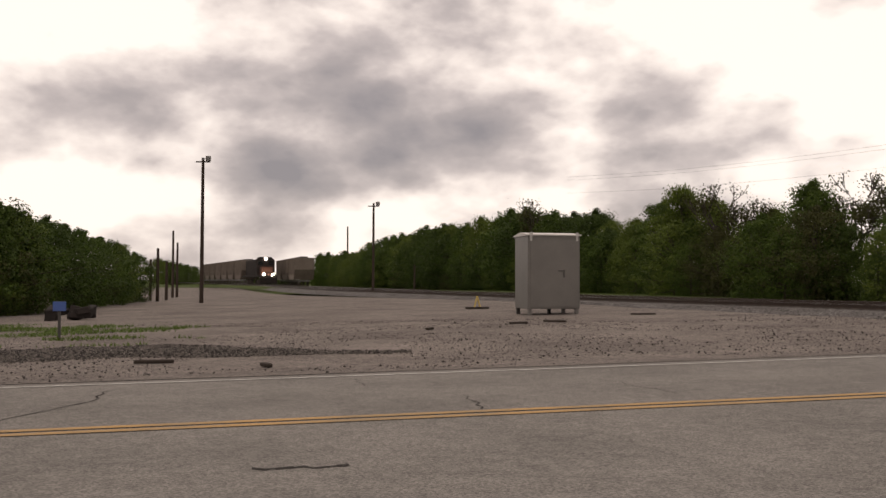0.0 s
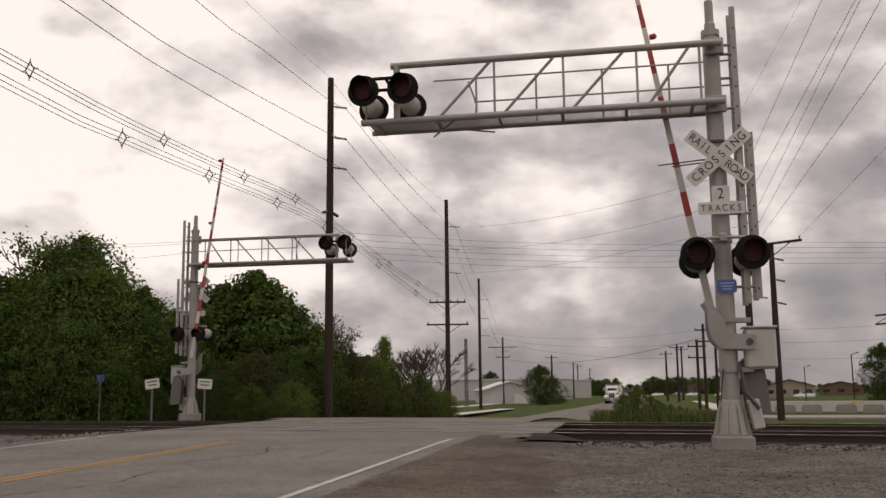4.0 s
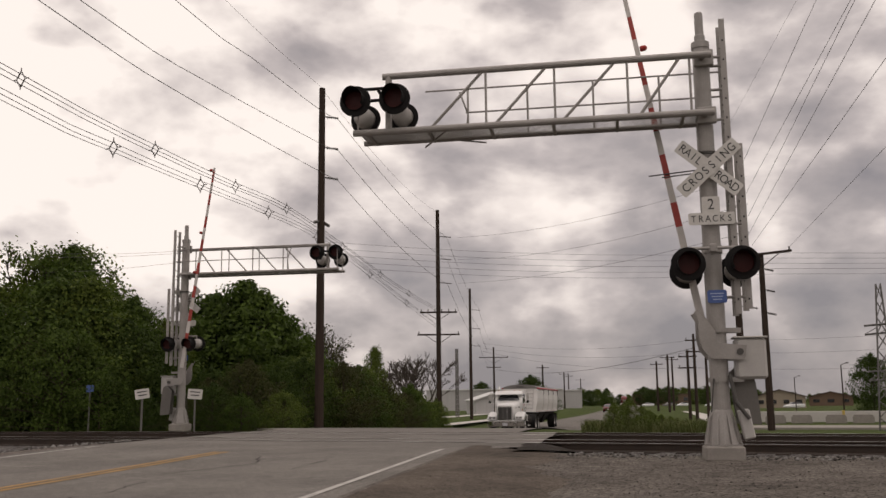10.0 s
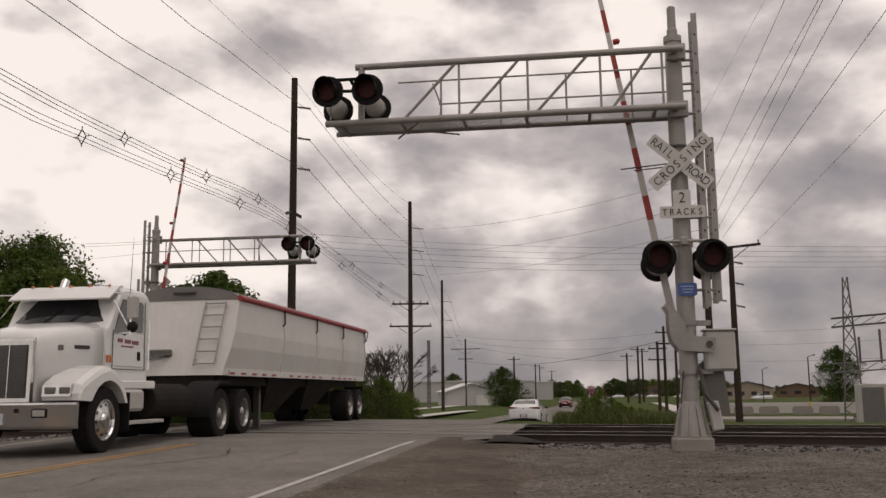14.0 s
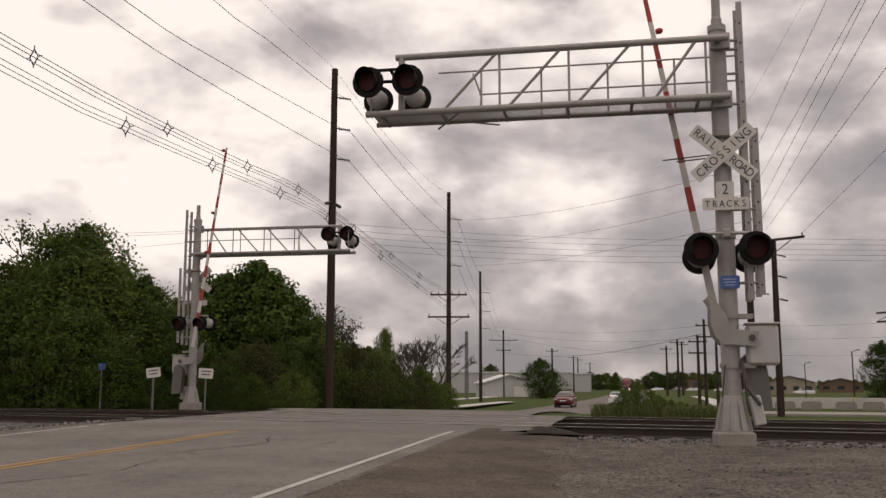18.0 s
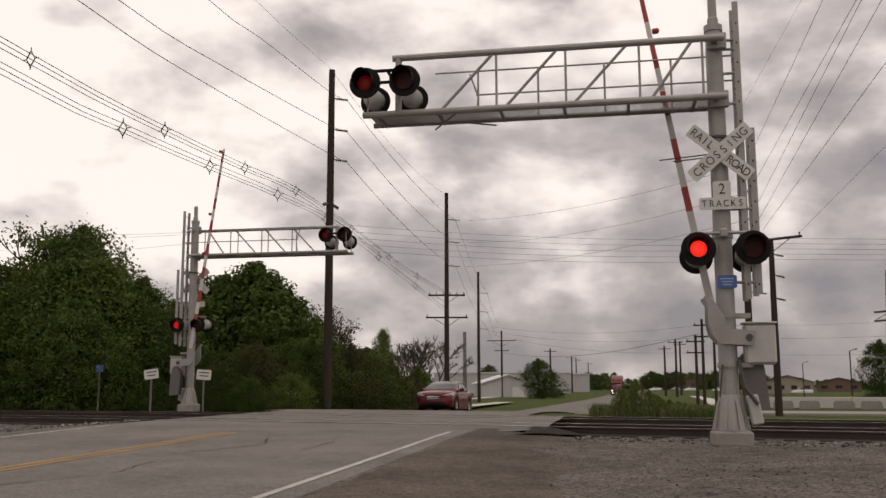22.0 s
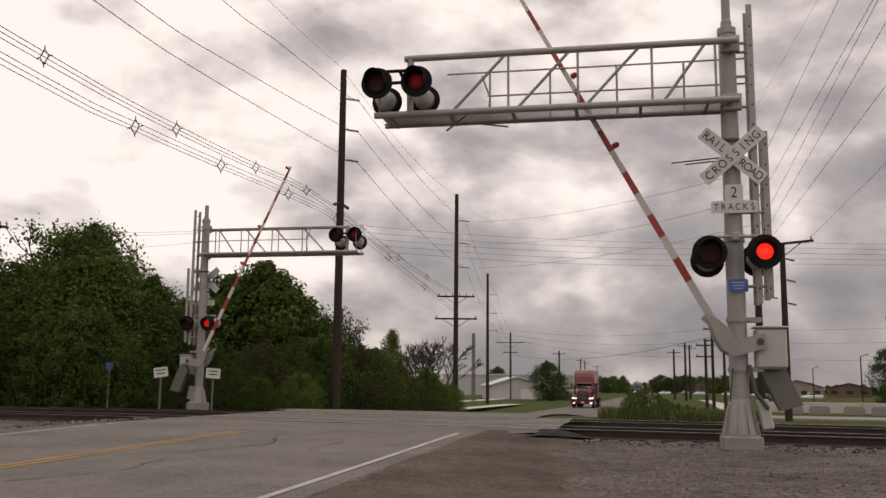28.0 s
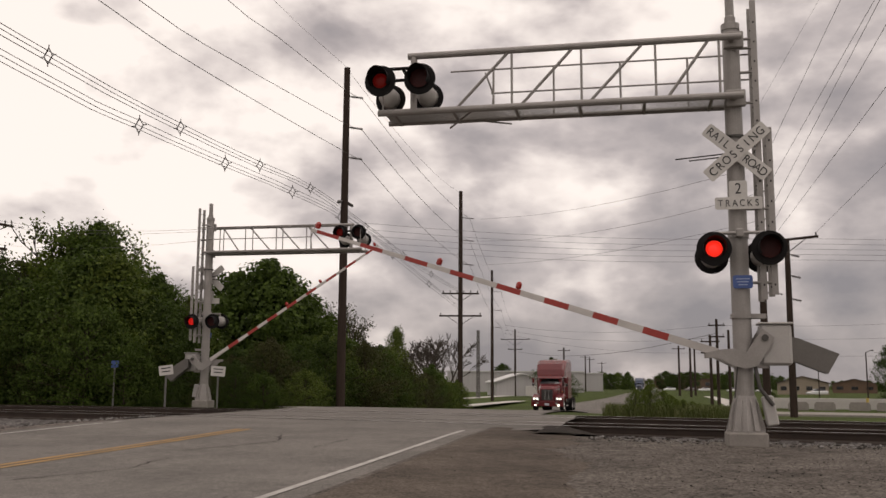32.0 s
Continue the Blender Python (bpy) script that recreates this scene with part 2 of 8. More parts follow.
M = {
    "asphalt": mat("asphalt", (0.205, 0.188, 0.172), (0.092, 0.085, 0.078), rough=0.92, scale=0.5, fine=7, mixing=0.44, bump=0.2, bump_dist=0.005, detail=10, speck=95, grain=0.38),
    "white_paint": mat("road_white", (0.50, 0.48, 0.45), (0.24, 0.225, 0.21), rough=0.8, scale=3, fine=30, mixing=0.4, bump=0.2),
    "yellow_paint": mat("road_yellow", (0.40, 0.235, 0.09), (0.20, 0.155, 0.105), rough=0.8, scale=2, fine=25, mixing=0.4, bump=0.2),
    "gravel": mat("gravel", (0.19, 0.162, 0.146), (0.074, 0.063, 0.057), rough=0.95, scale=0.35, fine=4, mixing=0.36, detail=12, bump=0.3, bump_dist=0.012, speck=34, grain=0.45),
    "ballast": mat("ballast", (0.15, 0.14, 0.135), (0.045, 0.04, 0.037), rough=0.95, scale=1.0, fine=12, mixing=0.4, bump=1.0, bump_dist=0.04, speck=22, grain=0.7),
    "grass_ground": mat("grass_ground", (0.06, 0.088, 0.02), (0.04, 0.045, 0.018), rough=0.95, scale=0.12, fine=1.5, mixing=0.4, detail=9, bump=0.6, bump_dist=0.05, speck=9, grain=0.35),
    "rail": mat("rail_side", (0.06, 0.04, 0.03), (0.03, 0.022, 0.018), rough=0.75, metal=0.3, scale=2, fine=30),
    "rail_top": mat("rail_top", (0.62, 0.6, 0.58), (0.4, 0.38, 0.36), rough=0.32, metal=1.0, scale=2, fine=30, bump=0.05),
    "tie": mat("tie", (0.05, 0.04, 0.033), (0.025, 0.02, 0.018), rough=0.9, scale=2, fine=25),
    "galv": mat("galvanised", (0.34, 0.318, 0.30), (0.215, 0.2, 0.188), rough=0.55, metal=0.25, scale=3, fine=40, bump=0.08),
    "concrete": mat("concrete", (0.30, 0.275, 0.25), (0.19, 0.175, 0.16), rough=0.9, scale=3, fine=40, bump=0.3),
    "black": mat("black_paint", (0.009, 0.008, 0.008), (0.014, 0.013, 0.013), rough=0.75, spec=0.15, scale=5, fine=50, bump=0.05),
    "wood_pole": mat("wood_pole", (0.055, 0.04, 0.032), (0.028, 0.021, 0.018), rough=0.9, scale=1.5, fine=20, stretch=(4, 4, 0.4)),
    "cabinet": mat("cabinet_steel", (0.17, 0.158, 0.145), (0.11, 0.102, 0.095), rough=0.42, metal=0.6, scale=1.3, fine=30, bump=0.04),
    "galv_light": mat("galvanised_light", (0.42, 0.40, 0.38), (0.31, 0.295, 0.28), rough=0.5, metal=0.1, scale=3, fine=40, bump=0.06),
    "galv_dark": mat("galvanised_grating", (0.16, 0.15, 0.14), (0.10, 0.095, 0.09), rough=0.6, metal=0.3, scale=3, fine=40, bump=0.08),
    "steel_dark": mat("dark_steel", (0.09, 0.085, 0.08), (0.05, 0.045, 0.04), rough=0.6, metal=0.4, scale=3, fine=40, bump=0.08),
    "lens_dark": mat("lens_dark", (0.05, 0.006, 0.005), (0.03, 0.004, 0.004), rough=0.5, spec=0.2, scale=4, fine=40, bump=0.1),
    "lens_lit": mat("lens_lit", (0.5, 0.02, 0.01), (0.4, 0.01, 0.01), rough=0.3, scale=4, fine=40, bump=0.0, emit=(1.0, 0.03, 0.015), strength=1.1),
    "lens_dim": mat("lens_dim", (0.10, 0.008, 0.006), (0.08, 0.006, 0.005), rough=0.4, spec=0.2, scale=4, fine=40, bump=0.0, emit=(1.0, 0.02, 0.01), strength=0.045),
    "lens_mid": mat("lens_mid", (0.3, 0.015, 0.01), (0.25, 0.01, 0.01), rough=0.4, spec=0.2, scale=4, fine=40, bump=0.0, emit=(1.0, 0.02, 0.015), strength=0.5),
    "lens_arm": mat("lens_arm", (0.35, 0.02, 0.015), (0.25, 0.015, 0.01), rough=0.3, scale=4, fine=40, bump=0.0),
    "gate_white": mat("gate_white", (0.56, 0.53, 0.50), (0.42, 0.39, 0.37), rough=0.5, scale=3, fine=30, bump=0.05),
    "gate_red": mat("gate_red", (0.36, 0.035, 0.025), (0.26, 0.03, 0.022), rough=0.5, scale=3, fine=30, bump=0.05),
    "sign_white": mat("sign_white", (0.58, 0.56, 0.53), (0.42, 0.40, 0.375), rough=0.5, scale=2, fine=25, bump=0.03),
    "sign_black": mat("sign_black", (0.015, 0.014, 0.014), (0.03, 0.028, 0.027), rough=0.5, scale=2, fine=25, bump=0.0),
    "sign_blue": mat("sign_blue", (0.05, 0.10, 0.30), (0.04, 0.08, 0.22), rough=0.5, scale=2, fine=25, bump=0.0),
    "sign_pale": mat("sign_pale", (0.35, 0.42, 0.6), (0.3, 0.36, 0.5), rough=0.5, scale=2, fine=25, bump=0.0),
    "gravel_grey": mat("gravel_grey", (0.150, 0.132, 0.116), (0.050, 0.043, 0.038), rough=0.95, scale=0.5, fine=4, mixing=0.36, detail=12, bump=0.3, bump_dist=0.012, speck=38, grain=0.55),
    "dirt": mat("dirt", (0.128, 0.106, 0.088), (0.046, 0.038, 0.032), rough=0.95, scale=0.6, fine=5, mixing=0.36, detail=12, bump=0.22, bump_dist=0.008, speck=60, grain=0.42),
    "stone": mat("stone", (0.21, 0.20, 0.19), (0.055, 0.05, 0.046), rough=0.9, scale=1.0, fine=12, mixing=0.4, bump=0.3, island=0.8),
    "stone_dark": mat("stone_dark", (0.11, 0.097, 0.088), (0.03, 0.027, 0.025), rough=0.9, scale=1.0, fine=12, mixing=0.4, bump=0.3, island=0.8),
    "grass_blade": leaf_mat("grass_blade", (0.085, 0.125, 0.028), (0.05, 0.075, 0.018)),
    "weed_blade": leaf_mat("weed_blade", (0.062, 0.088, 0.022), (0.085, 0.072, 0.036)),
    "tar_dirt": mat("tar_dirt", (0.014, 0.012, 0.011), (0.050, 0.042, 0.036), rough=0.92, scale=1.2, fine=9, mixing=0.4, bump=0.5, bump_dist=0.015, speck=45, grain=0.5),
    "tar": mat("tar", (0.018, 0.016, 0.015), (0.035, 0.03, 0.027), rough=0.8, scale=4, fine=40),
    "cabinet_roof": mat("cabinet_roof", (0.50, 0.47, 0.44), (0.42, 0.39, 0.36), rough=0.45, metal=0.3, scale=1.3, fine=30, bump=0.04),
    "yellow_steel": mat("yellow_steel", (0.50, 0.36, 0.07), (0.35, 0.26, 0.08), rough=0.6, scale=4, fine=30),
    "insulator": mat("insulator", (0.13, 0.12, 0.115), (0.08, 0.075, 0.07), rough=0.5, scale=4, fine=30, bump=0.0),
    "wire": mat("wire", (0.10, 0.094, 0.09), (0.07, 0.066, 0.064), rough=0.7, scale=4, fine=30, bump=0.0),
    "twig": mat("twig", (0.085, 0.072, 0.062), (0.05, 0.043, 0.037), rough=0.95, scale=4, fine=20, bump=0.0),
    "leaf_olive": leaf_mat("leaf_olive", (0.055, 0.06, 0.018), (0.03, 0.027, 0.012)),
    "tyre": mat("tyre", (0.014, 0.013, 0.013), (0.022, 0.02, 0.019), rough=0.85, scale=6, fine=60),
    "rim": mat("rim", (0.42, 0.41, 0.40), (0.22, 0.21, 0.20), rough=0.35, metal=0.9, scale=4, fine=40, bump=0.02),
    "car_glass": mat("car_glass", (0.012, 0.013, 0.014), (0.02, 0.02, 0.022), rough=0.06, scale=1, fine=3, bump=0.0, spec=0.7),
    "headlight": mat("headlight", (0.46, 0.44, 0.41), (0.30, 0.29, 0.27), rough=0.12, metal=0.3, scale=6, fine=30, bump=0.1),
    "headlight_lit": mat("headlight_lit", (0.8, 0.8, 0.75), (0.8, 0.78, 0.7), rough=0.2, scale=6, fine=30, bump=0.0, emit=(1.0, 0.95, 0.85), strength=3.5),
    "loco_light": mat("loco_light", (0.8, 0.8, 0.75), (0.8, 0.78, 0.7), rough=0.2, scale=6, fine=30, bump=0.0, emit=(1.0, 0.93, 0.8), strength=60.0),
    "lamp_glass": mat("lamp_glass", (0.20, 0.19, 0.18), (0.10, 0.095, 0.09), rough=0.1, metal=0.6, scale=8, fine=30, bump=0.1),
    "chrome_worn": mat("chrome_worn", (0.62, 0.61, 0.60), (0.45, 0.44, 0.43), rough=0.16, metal=1.0, scale=2, fine=20, bump=0.03),
    "tail_red": mat("tail_red", (0.16, 0.012, 0.014), (0.11, 0.01, 0.012), rough=0.15, scale=4, fine=30, bump=0.0),
    "chrome": mat("chrome", (0.72, 0.71, 0.70), (0.6, 0.59, 0.57), rough=0.15, metal=1.0, scale=3, fine=30, bump=0.02),
    "grille_dark": mat("grille_dark", (0.06, 0.055, 0.055), (0.03, 0.028, 0.028), rough=0.4, metal=0.5, scale=30, fine=120, bump=0.5),
    "plate": mat("plate", (0.5, 0.5, 0.52), (0.3, 0.3, 0.35), rough=0.5, scale=12, fine=30, bump=0.0),
    "car_white": mat("car_white", (0.62, 0.62, 0.625), (0.58, 0.58, 0.58), rough=0.12, scale=1.5, fine=20, bump=0.0, spec=0.6),
    "car_red": mat("car_red", (0.115, 0.008, 0.011), (0.085, 0.006, 0.009), rough=0.16, metal=0.2, scale=1.5, fine=20, bump=0.0, spec=0.4),
    "truck_white": mat("truck_white", (0.64, 0.635, 0.63), (0.55, 0.54, 0.53), rough=0.18, scale=1.2, fine=20, bump=0.01, spec=0.5),
    "truck_red": mat("truck_red", (0.135, 0.018, 0.021), (0.095, 0.013, 0.015), rough=0.25, scale=1.2, fine=20, bump=0.0, spec=0.5),
    "truck_dark": mat("truck_dark", (0.05, 0.07, 0.12), (0.03, 0.045, 0.08), rough=0.3, scale=1.2, fine=20, bump=0.0),
    "trailer_grey": mat("trailer_grey", (0.20, 0.18, 0.17), (0.13, 0.12, 0.11), rough=0.6, scale=1.2, fine=20, bump=0.0),
    "truck_under": mat("truck_under", (0.014, 0.013, 0.012), (0.03, 0.026, 0.023), rough=0.85, scale=3, fine=30),
    "amber": mat("amber", (0.50, 0.13, 0.015), (0.38, 0.09, 0.012), rough=0.25, scale=6, fine=30, bump=0.0),
    "trailer_white": mat("trailer_white", (0.56, 0.545, 0.53), (0.40, 0.38, 0.36), rough=0.42, scale=0.7, fine=9, mixing=0.55, bump=0.02, stretch=(1, 1, 0.35)),
    "tarp_red": mat("tarp_red", (0.30, 0.02, 0.03), (0.22, 0.018, 0.022), rough=0.5, scale=2, fine=20, bump=0.05),
    "tarp_grey": mat("tarp_grey", (0.22, 0.21, 0.2), (0.15, 0.14, 0.135), rough=0.8, scale=2, fine=20, bump=0.1),
    "sign_red_dark": mat("sign_red_dark", (0.22, 0.06, 0.07), (0.18, 0.05, 0.06), rough=0.5, scale=2, fine=20, bump=0.0),
    "metal_wall": mat("metal_wall", (0.40, 0.39, 0.385), (0.31, 0.30, 0.295), rough=0.6, scale=0.3, fine=6, bump=0.1, stretch=(6, 6, 0.3)),
    "metal_roof": mat("metal_roof", (0.55, 0.54, 0.53), (0.44, 0.43, 0.42), rough=0.5, scale=0.3, fine=6, bump=0.1),
    "brown_wall": mat("brown_wall", (0.16, 0.11, 0.08), (0.11, 0.075, 0.055), rough=0.8, scale=0.4, fine=6),
    "brown_roof": mat("brown_roof", (0.11, 0.085, 0.07), (0.07, 0.055, 0.045), rough=0.85, scale=0.4, fine=6),
    "tan_wall": mat("tan_wall", (0.32, 0.27, 0.21), (0.24, 0.2, 0.16), rough=0.8, scale=0.4, fine=6),
    "concrete_pale": mat("concrete_pale", (0.50, 0.48, 0.45), (0.38, 0.36, 0.34), rough=0.9, scale=0.6, fine=10, bump=0.2),
    "wagon": mat("wagon", (0.17, 0.142, 0.12), (0.085, 0.068, 0.057), rough=0.8, scale=0.6, fine=8),
    "loco_orange": mat("loco_orange", (0.11, 0.034, 0.014), (0.06, 0.022, 0.012), rough=0.7, scale=0.8, fine=10),
    "loco_black": mat("loco_black", (0.018, 0.016, 0.016), (0.035, 0.028, 0.025), rough=0.8, scale=0.8, fine=10),
    "timber": mat("timber", (0.42, 0.37, 0.32), (0.28, 0.24, 0.21), rough=0.9, scale=2, fine=20, stretch=(0.3, 3, 3)),
    "bark": mat("bark", (0.07, 0.055, 0.045), (0.035, 0.028, 0.022), rough=0.95, scale=4, fine=20, bump=0.6),
    "leaf_a": leaf_mat("leaf_mid", (0.072, 0.108, 0.018), (0.013, 0.023, 0.006)),
    "leaf_b": leaf_mat("leaf_light", (0.112, 0.145, 0.026), (0.020, 0.032, 0.008)),
    "leaf_c": leaf_mat("leaf_dark", (0.052, 0.080, 0.014), (0.010, 0.018, 0.005)),
}

# ---------------------------------------------------------------- mesh helpers


def mesh_from(name, bm, material, smooth=False):
    me = bpy.data.meshes.new(name)
    bm.to_mesh(me)
    bm.free()
    for m in material if isinstance(material, (list, tuple)) else [material]:
        me.materials.append(m)
    if smooth:
        me.shade_smooth()
    return me


def part(name, bm, material, parent=None, label="", m=None, smooth=False):
    ob = new(name, mesh_from(name, bm, material, smooth))
    if parent:
        ob.parent = parent
    if m is not None:
        ob.matrix_basis = m
    return tagged(ob, label)


def empty(name, m, label, category, group="", kind=""):
    ob = new(name)
    ob.empty_display_size = 0.2
    ob.matrix_basis = m
    return tagged(ob, label, category, group, kind)


def box(bm, c, s, m=None, bevel=0.0, mi=0):
    r = bmesh.ops.create_cube(bm, size=1.0)
    vs = r["verts"]
    for v in vs:
        v.co = Vector((v.co.x * s[0] + c[0], v.co.y * s[1] + c[1], v.co.z * s[2] + c[2]))
    fs = {f for v in vs for f in v.link_faces}
    if bevel:
        es = {e for v in vs for e in v.link_edges}
        r2 = bmesh.ops.bevel(bm, geom=list(es), offset=bevel, segments=1, affect="EDGES")
        fs = set(r2["faces"]) | {f for f in fs if f.is_valid}
        vs = list({v for f in fs for v in f.verts})
    if m is not None:
        for v in vs:
            v.co = m @ v.co
    for f in fs:
        f.material_index = mi
    return vs


def tube(bm, p, q, r, r2=None, n=8, mi=0, caps=True):
    p, q = Vector(p), Vector(q)
    r2 = r if r2 is None else r2
    d = (q - p).normalized()
    a = d.orthogonal().normalized()
    b = d.cross(a)
    rings = []
    for c, rr in ((p, r), (q, r2)):
        rings.append([bm.verts.new(c + (a * math.cos(k * 2 * math.pi / n) + b * math.sin(k * 2 * math.pi / n)) * rr) for k in range(n)])
    fs = [bm.faces.new((rings[0][k], rings[0][(k + 1) % n], rings[1][(k + 1) % n], rings[1][k])) for k in range(n)]
    if caps:
        fs.append(bm.faces.new(rings[0][::-1]))
        fs.append(bm.faces.new(rings[1]))
    for f in fs:
        f.material_index = mi
    return fs


def lathe(bm, prof, n=20, m=None, mi=0, cap=True):
    """Turns (radius, height) pairs about the z axis."""
    rings = []
    for r, z in prof:
        ring = []
        for k in range(n):
            a = k * 2 * math.pi / n
            co = Vector((r * math.cos(a), r * math.sin(a), z))
            ring.append(bm.verts.new(m @ co if m else co))
        rings.append(ring)
    for r1, r2 in zip(rings, rings[1:]):
        for k in range(n):
            bm.faces.new((r1[k], r1[(k + 1) % n], r2[(k + 1) % n], r2[k])).material_index = mi
    if cap:
        bm.faces.new(rings[0][::-1]).material_index = mi
        bm.faces.new(rings[-1]).material_index = mi


def prism(bm, pts, y0, y1, m=None, mi=0):
    """Extrudes an (x, z) outline from y0 to y1."""
    a = [bm.verts.new((m or Matrix()) @ Vector((x, y0, z))) for x, z in pts]
    b = [bm.verts.new((m or Matrix()) @ Vector((x, y1, z))) for x, z in pts]
    n = len(pts)
    fs = [bm.faces.new(a), bm.faces.new(b[::-1])]
    for k in range(n):
        fs.append(bm.faces.new((a[(k + 1) % n], a[k], b[k], b[(k + 1) % n])))
    for f in fs:
        f.material_index 
# ---------------------------------------------------------------- plan
SLOPE = 0.27                     # the road over the crossing: y = c + SLOPE * x
C_NEAR, C_MID, C_FAR = 2.92, 6.86, 10.55
C_OUT, C_BACK = 8.75, 4.35        # middle of the oncoming and of the leaving lane
RAIL_X = 17.6                    # near rail of the near track at the crossing
GAUGE, SPACING = 1.435, 4.27
TRACK = [(RAIL_X, -160), (RAIL_X, -60), (RAIL_X, 0), (RAIL_X, 14), (17.0, 24), (14.4, 34), (8.2, 45), (-2.5, 68), (-12.5, 91), (-29, 150), (-58, 260), (-110, 460), (-150, 600)]


def smoothstep(a, b, x):
    t = min(1.0, max(0.0, (x - a) / (b - a)))
    return t * t * (3 - 2 * t)


def interp(x, pts):
    if x <= pts[0][0]:
        return pts[0][1]
    for (x0, y0), (x1, y1) in zip(pts, pts[1:]):
        if x <= x1:
            return y0 + (y1 - y0) * (x - x0) / (x1 - x0)
    return pts[-1][1]


BEND = [(-400, -108.0)] + [(22.0, 5.94), (28, 7.45), (35, 8.95), (60, 13.97), (130, 27.97), (145, 31.2), (160, 34.7), (900, 208.6)]


def road_y(c, x):
    """The y of the line c of the road at x; beyond the crossing the road bends a little."""
    return c + (SLOPE * x if x < 22 else interp(x, BEND[1:]))


def height(x, y):
    """The lie of the road: rail head of the crossing at 0."""
    if x < 14:
        z = -0.009 * min(14 - x, 40) * (1 + 0.12 * (min(14, max(-2, y)) - 3))
    else:
        z = 0.0
    return z - 1.25 * smoothstep(24.5, 62, x)


def track_x(y):
    return interp(y, [(b, a) for a, b in TRACK])


def land(x, y):
    """The ground beside the road, dipped under the tracks."""
    d = x - track_x(y)
    c = y - road_y(0, x)
    z = height(x, y) - 0.003 - 0.03 * max(smoothstep(0.5, 1.6, C_NEAR - c), smoothstep(0.5, 1.6, c - C_FAR))
    bed = smoothstep(-2.2, -1.0, d) * (1 - smoothstep(7.0, 8.5, d))
    off = max(1 - smoothstep(C_NEAR - 2.0, C_NEAR - 0.7, c), smoothstep(C_FAR + 0.7, C_FAR + 2.0, c))
    z -= 0.16 * bed * off
    z -= 0.36 * smoothstep(-7.0, -2.0, d) * (1 - bed) * smoothstep(C_FAR + 0.7, C_FAR + 3.5, c) * (1 - smoothstep(34, 48, y))
    if c < C_NEAR - 0.6 and d < -1.0:
        z -= 0.06 * smoothstep(0.9, 3.0, C_NEAR - c)
    return z + 0.012 * noise.noise(Vector((x * 0.9, y * 0.9, 0))) * off


def soil(x, y):
    """The soil, cut away under the track bed and the road."""
    d = x - track_x(y)
    return land(x, y) - 0.05 - 0.4 * smoothstep(-2.0, -1.2, d) * (1 - smoothstep(6.6, 7.4, d)) * (1 - smoothstep(30, 42, y))


def sheet(name, xs, ys, zfun, material, label, category="ground", kind="structure", warp=None):
    warp = warp or (lambda x, y: (x, y))
    pts = [warp(x, y) for y in ys for x in xs]
    verts = [(x, y, zfun(x, y)) for x, y in pts]
    n = len(xs)
    faces = [(j * n + i, j * n + i + 1, (j + 1) * n + i + 1, (j + 1) * n + i) for j in range(len(ys) - 1) for i in range(n - 1)]
    me = bpy.data.meshes.new(name)
    me.from_pydata(verts, [], faces)
    me.materials.append(material)
    me.shade_smooth()
    return tagged(new(name, me), label, category, kind=kind)


def steps(*spans):
    out = []
    for a, b, d in spans:
        n = max(1, round((b - a) / d))
        out += [a + (b - a) * k / n for k in range(n)]
    return out + [spans[-1][1]]


def along_road(x, c):
    return x, road_y(c, x)


# ---------------------------------------------------------------- ground and road
sheet("ground", steps((-2500, -200, 400), (-200, -40, 20), (-40, 80, 0.75), (80, 300, 20), (300, 3000, 450)),
      steps((-2500, -200, 400), (-200, -40, 20), (-40, 100, 0.75), (100, 300, 20), (300, 3000, 450)),
      soil, M["grass_ground"], "rough green grass and bare soil around the crossing")
sheet("road", steps((-120, -30, 10), (-30, 26, 1), (26, 70, 2), (70, 900, 30)), steps((C_NEAR - 0.5, C_FAR + 0.5, 0.8)),
      lambda x, y: height(x, y) - 0.006, M["asphalt"], "worn grey asphalt two-lane road over the tracks", "road", warp=along_road)


def stripe(name, c, w, x0, x1, material, label, lift=0.0):
    sheet(name, steps((x0, x1, 1.5)), [c - w / 2, c + w / 2], lambda x, y: height(x, y) + lift, material, label, "road marking", warp=along_road)


stripe("edge_line_near", C_NEAR, 0.09, -60, 14.9, M["white_paint"], "worn white edge line on the asphalt")
stripe("edge_line_far", C_FAR, 0.09, -60, 14.6, M["white_paint"], "worn white edge line on the asphalt")
for s in (-1, 1):
    stripe("centre_line", C_MID + s * 0.10, 0.12, -60, 13.4, M["yellow_paint"], "faded double yellow centre line")
# pale concrete apron where the road leaves the crossing, and side drives
stripe("kerb_strip", C_FAR + 1.2, 1.2, 26.5, 60, M["concrete"], "pale concrete drive edge beyond the crossing", -0.02)


YARD_YS = steps((0.0, 6, 0.5), (6, 40, 1.5), (40, 190, 10))
sheet("gravel_yard", steps((0, 1, 0.014)), YARD_YS, lambda x, y: land(x, y) - 0.006, M["gravel"], "dusty brown gravel yard with stones and ruts beside the road",
      warp=lambda u, v: (lambda y: (-90 + u * (track_x(y) - 1.6 + 90), y + SLOPE * (-90 + u * (track_x(y) - 1.6 + 90)) * (1 - smoothstep(8, 40, v))))(C_FAR + 0.4 + v))
sheet("gravel_apron", steps((0, 1, 0.0125)), steps((-34, 2.6, 0.3)), lambda x, y: land(x, y), M["gravel_grey"], "grey crushed gravel apron beside the road and tracks",
      warp=lambda u, v: (-8 + u * (RAIL_X - 1.3 + 8), v + SLOPE * (-8 + u * (RAIL_X - 1.3 + 8)) * smoothstep(-20, 2, v)))




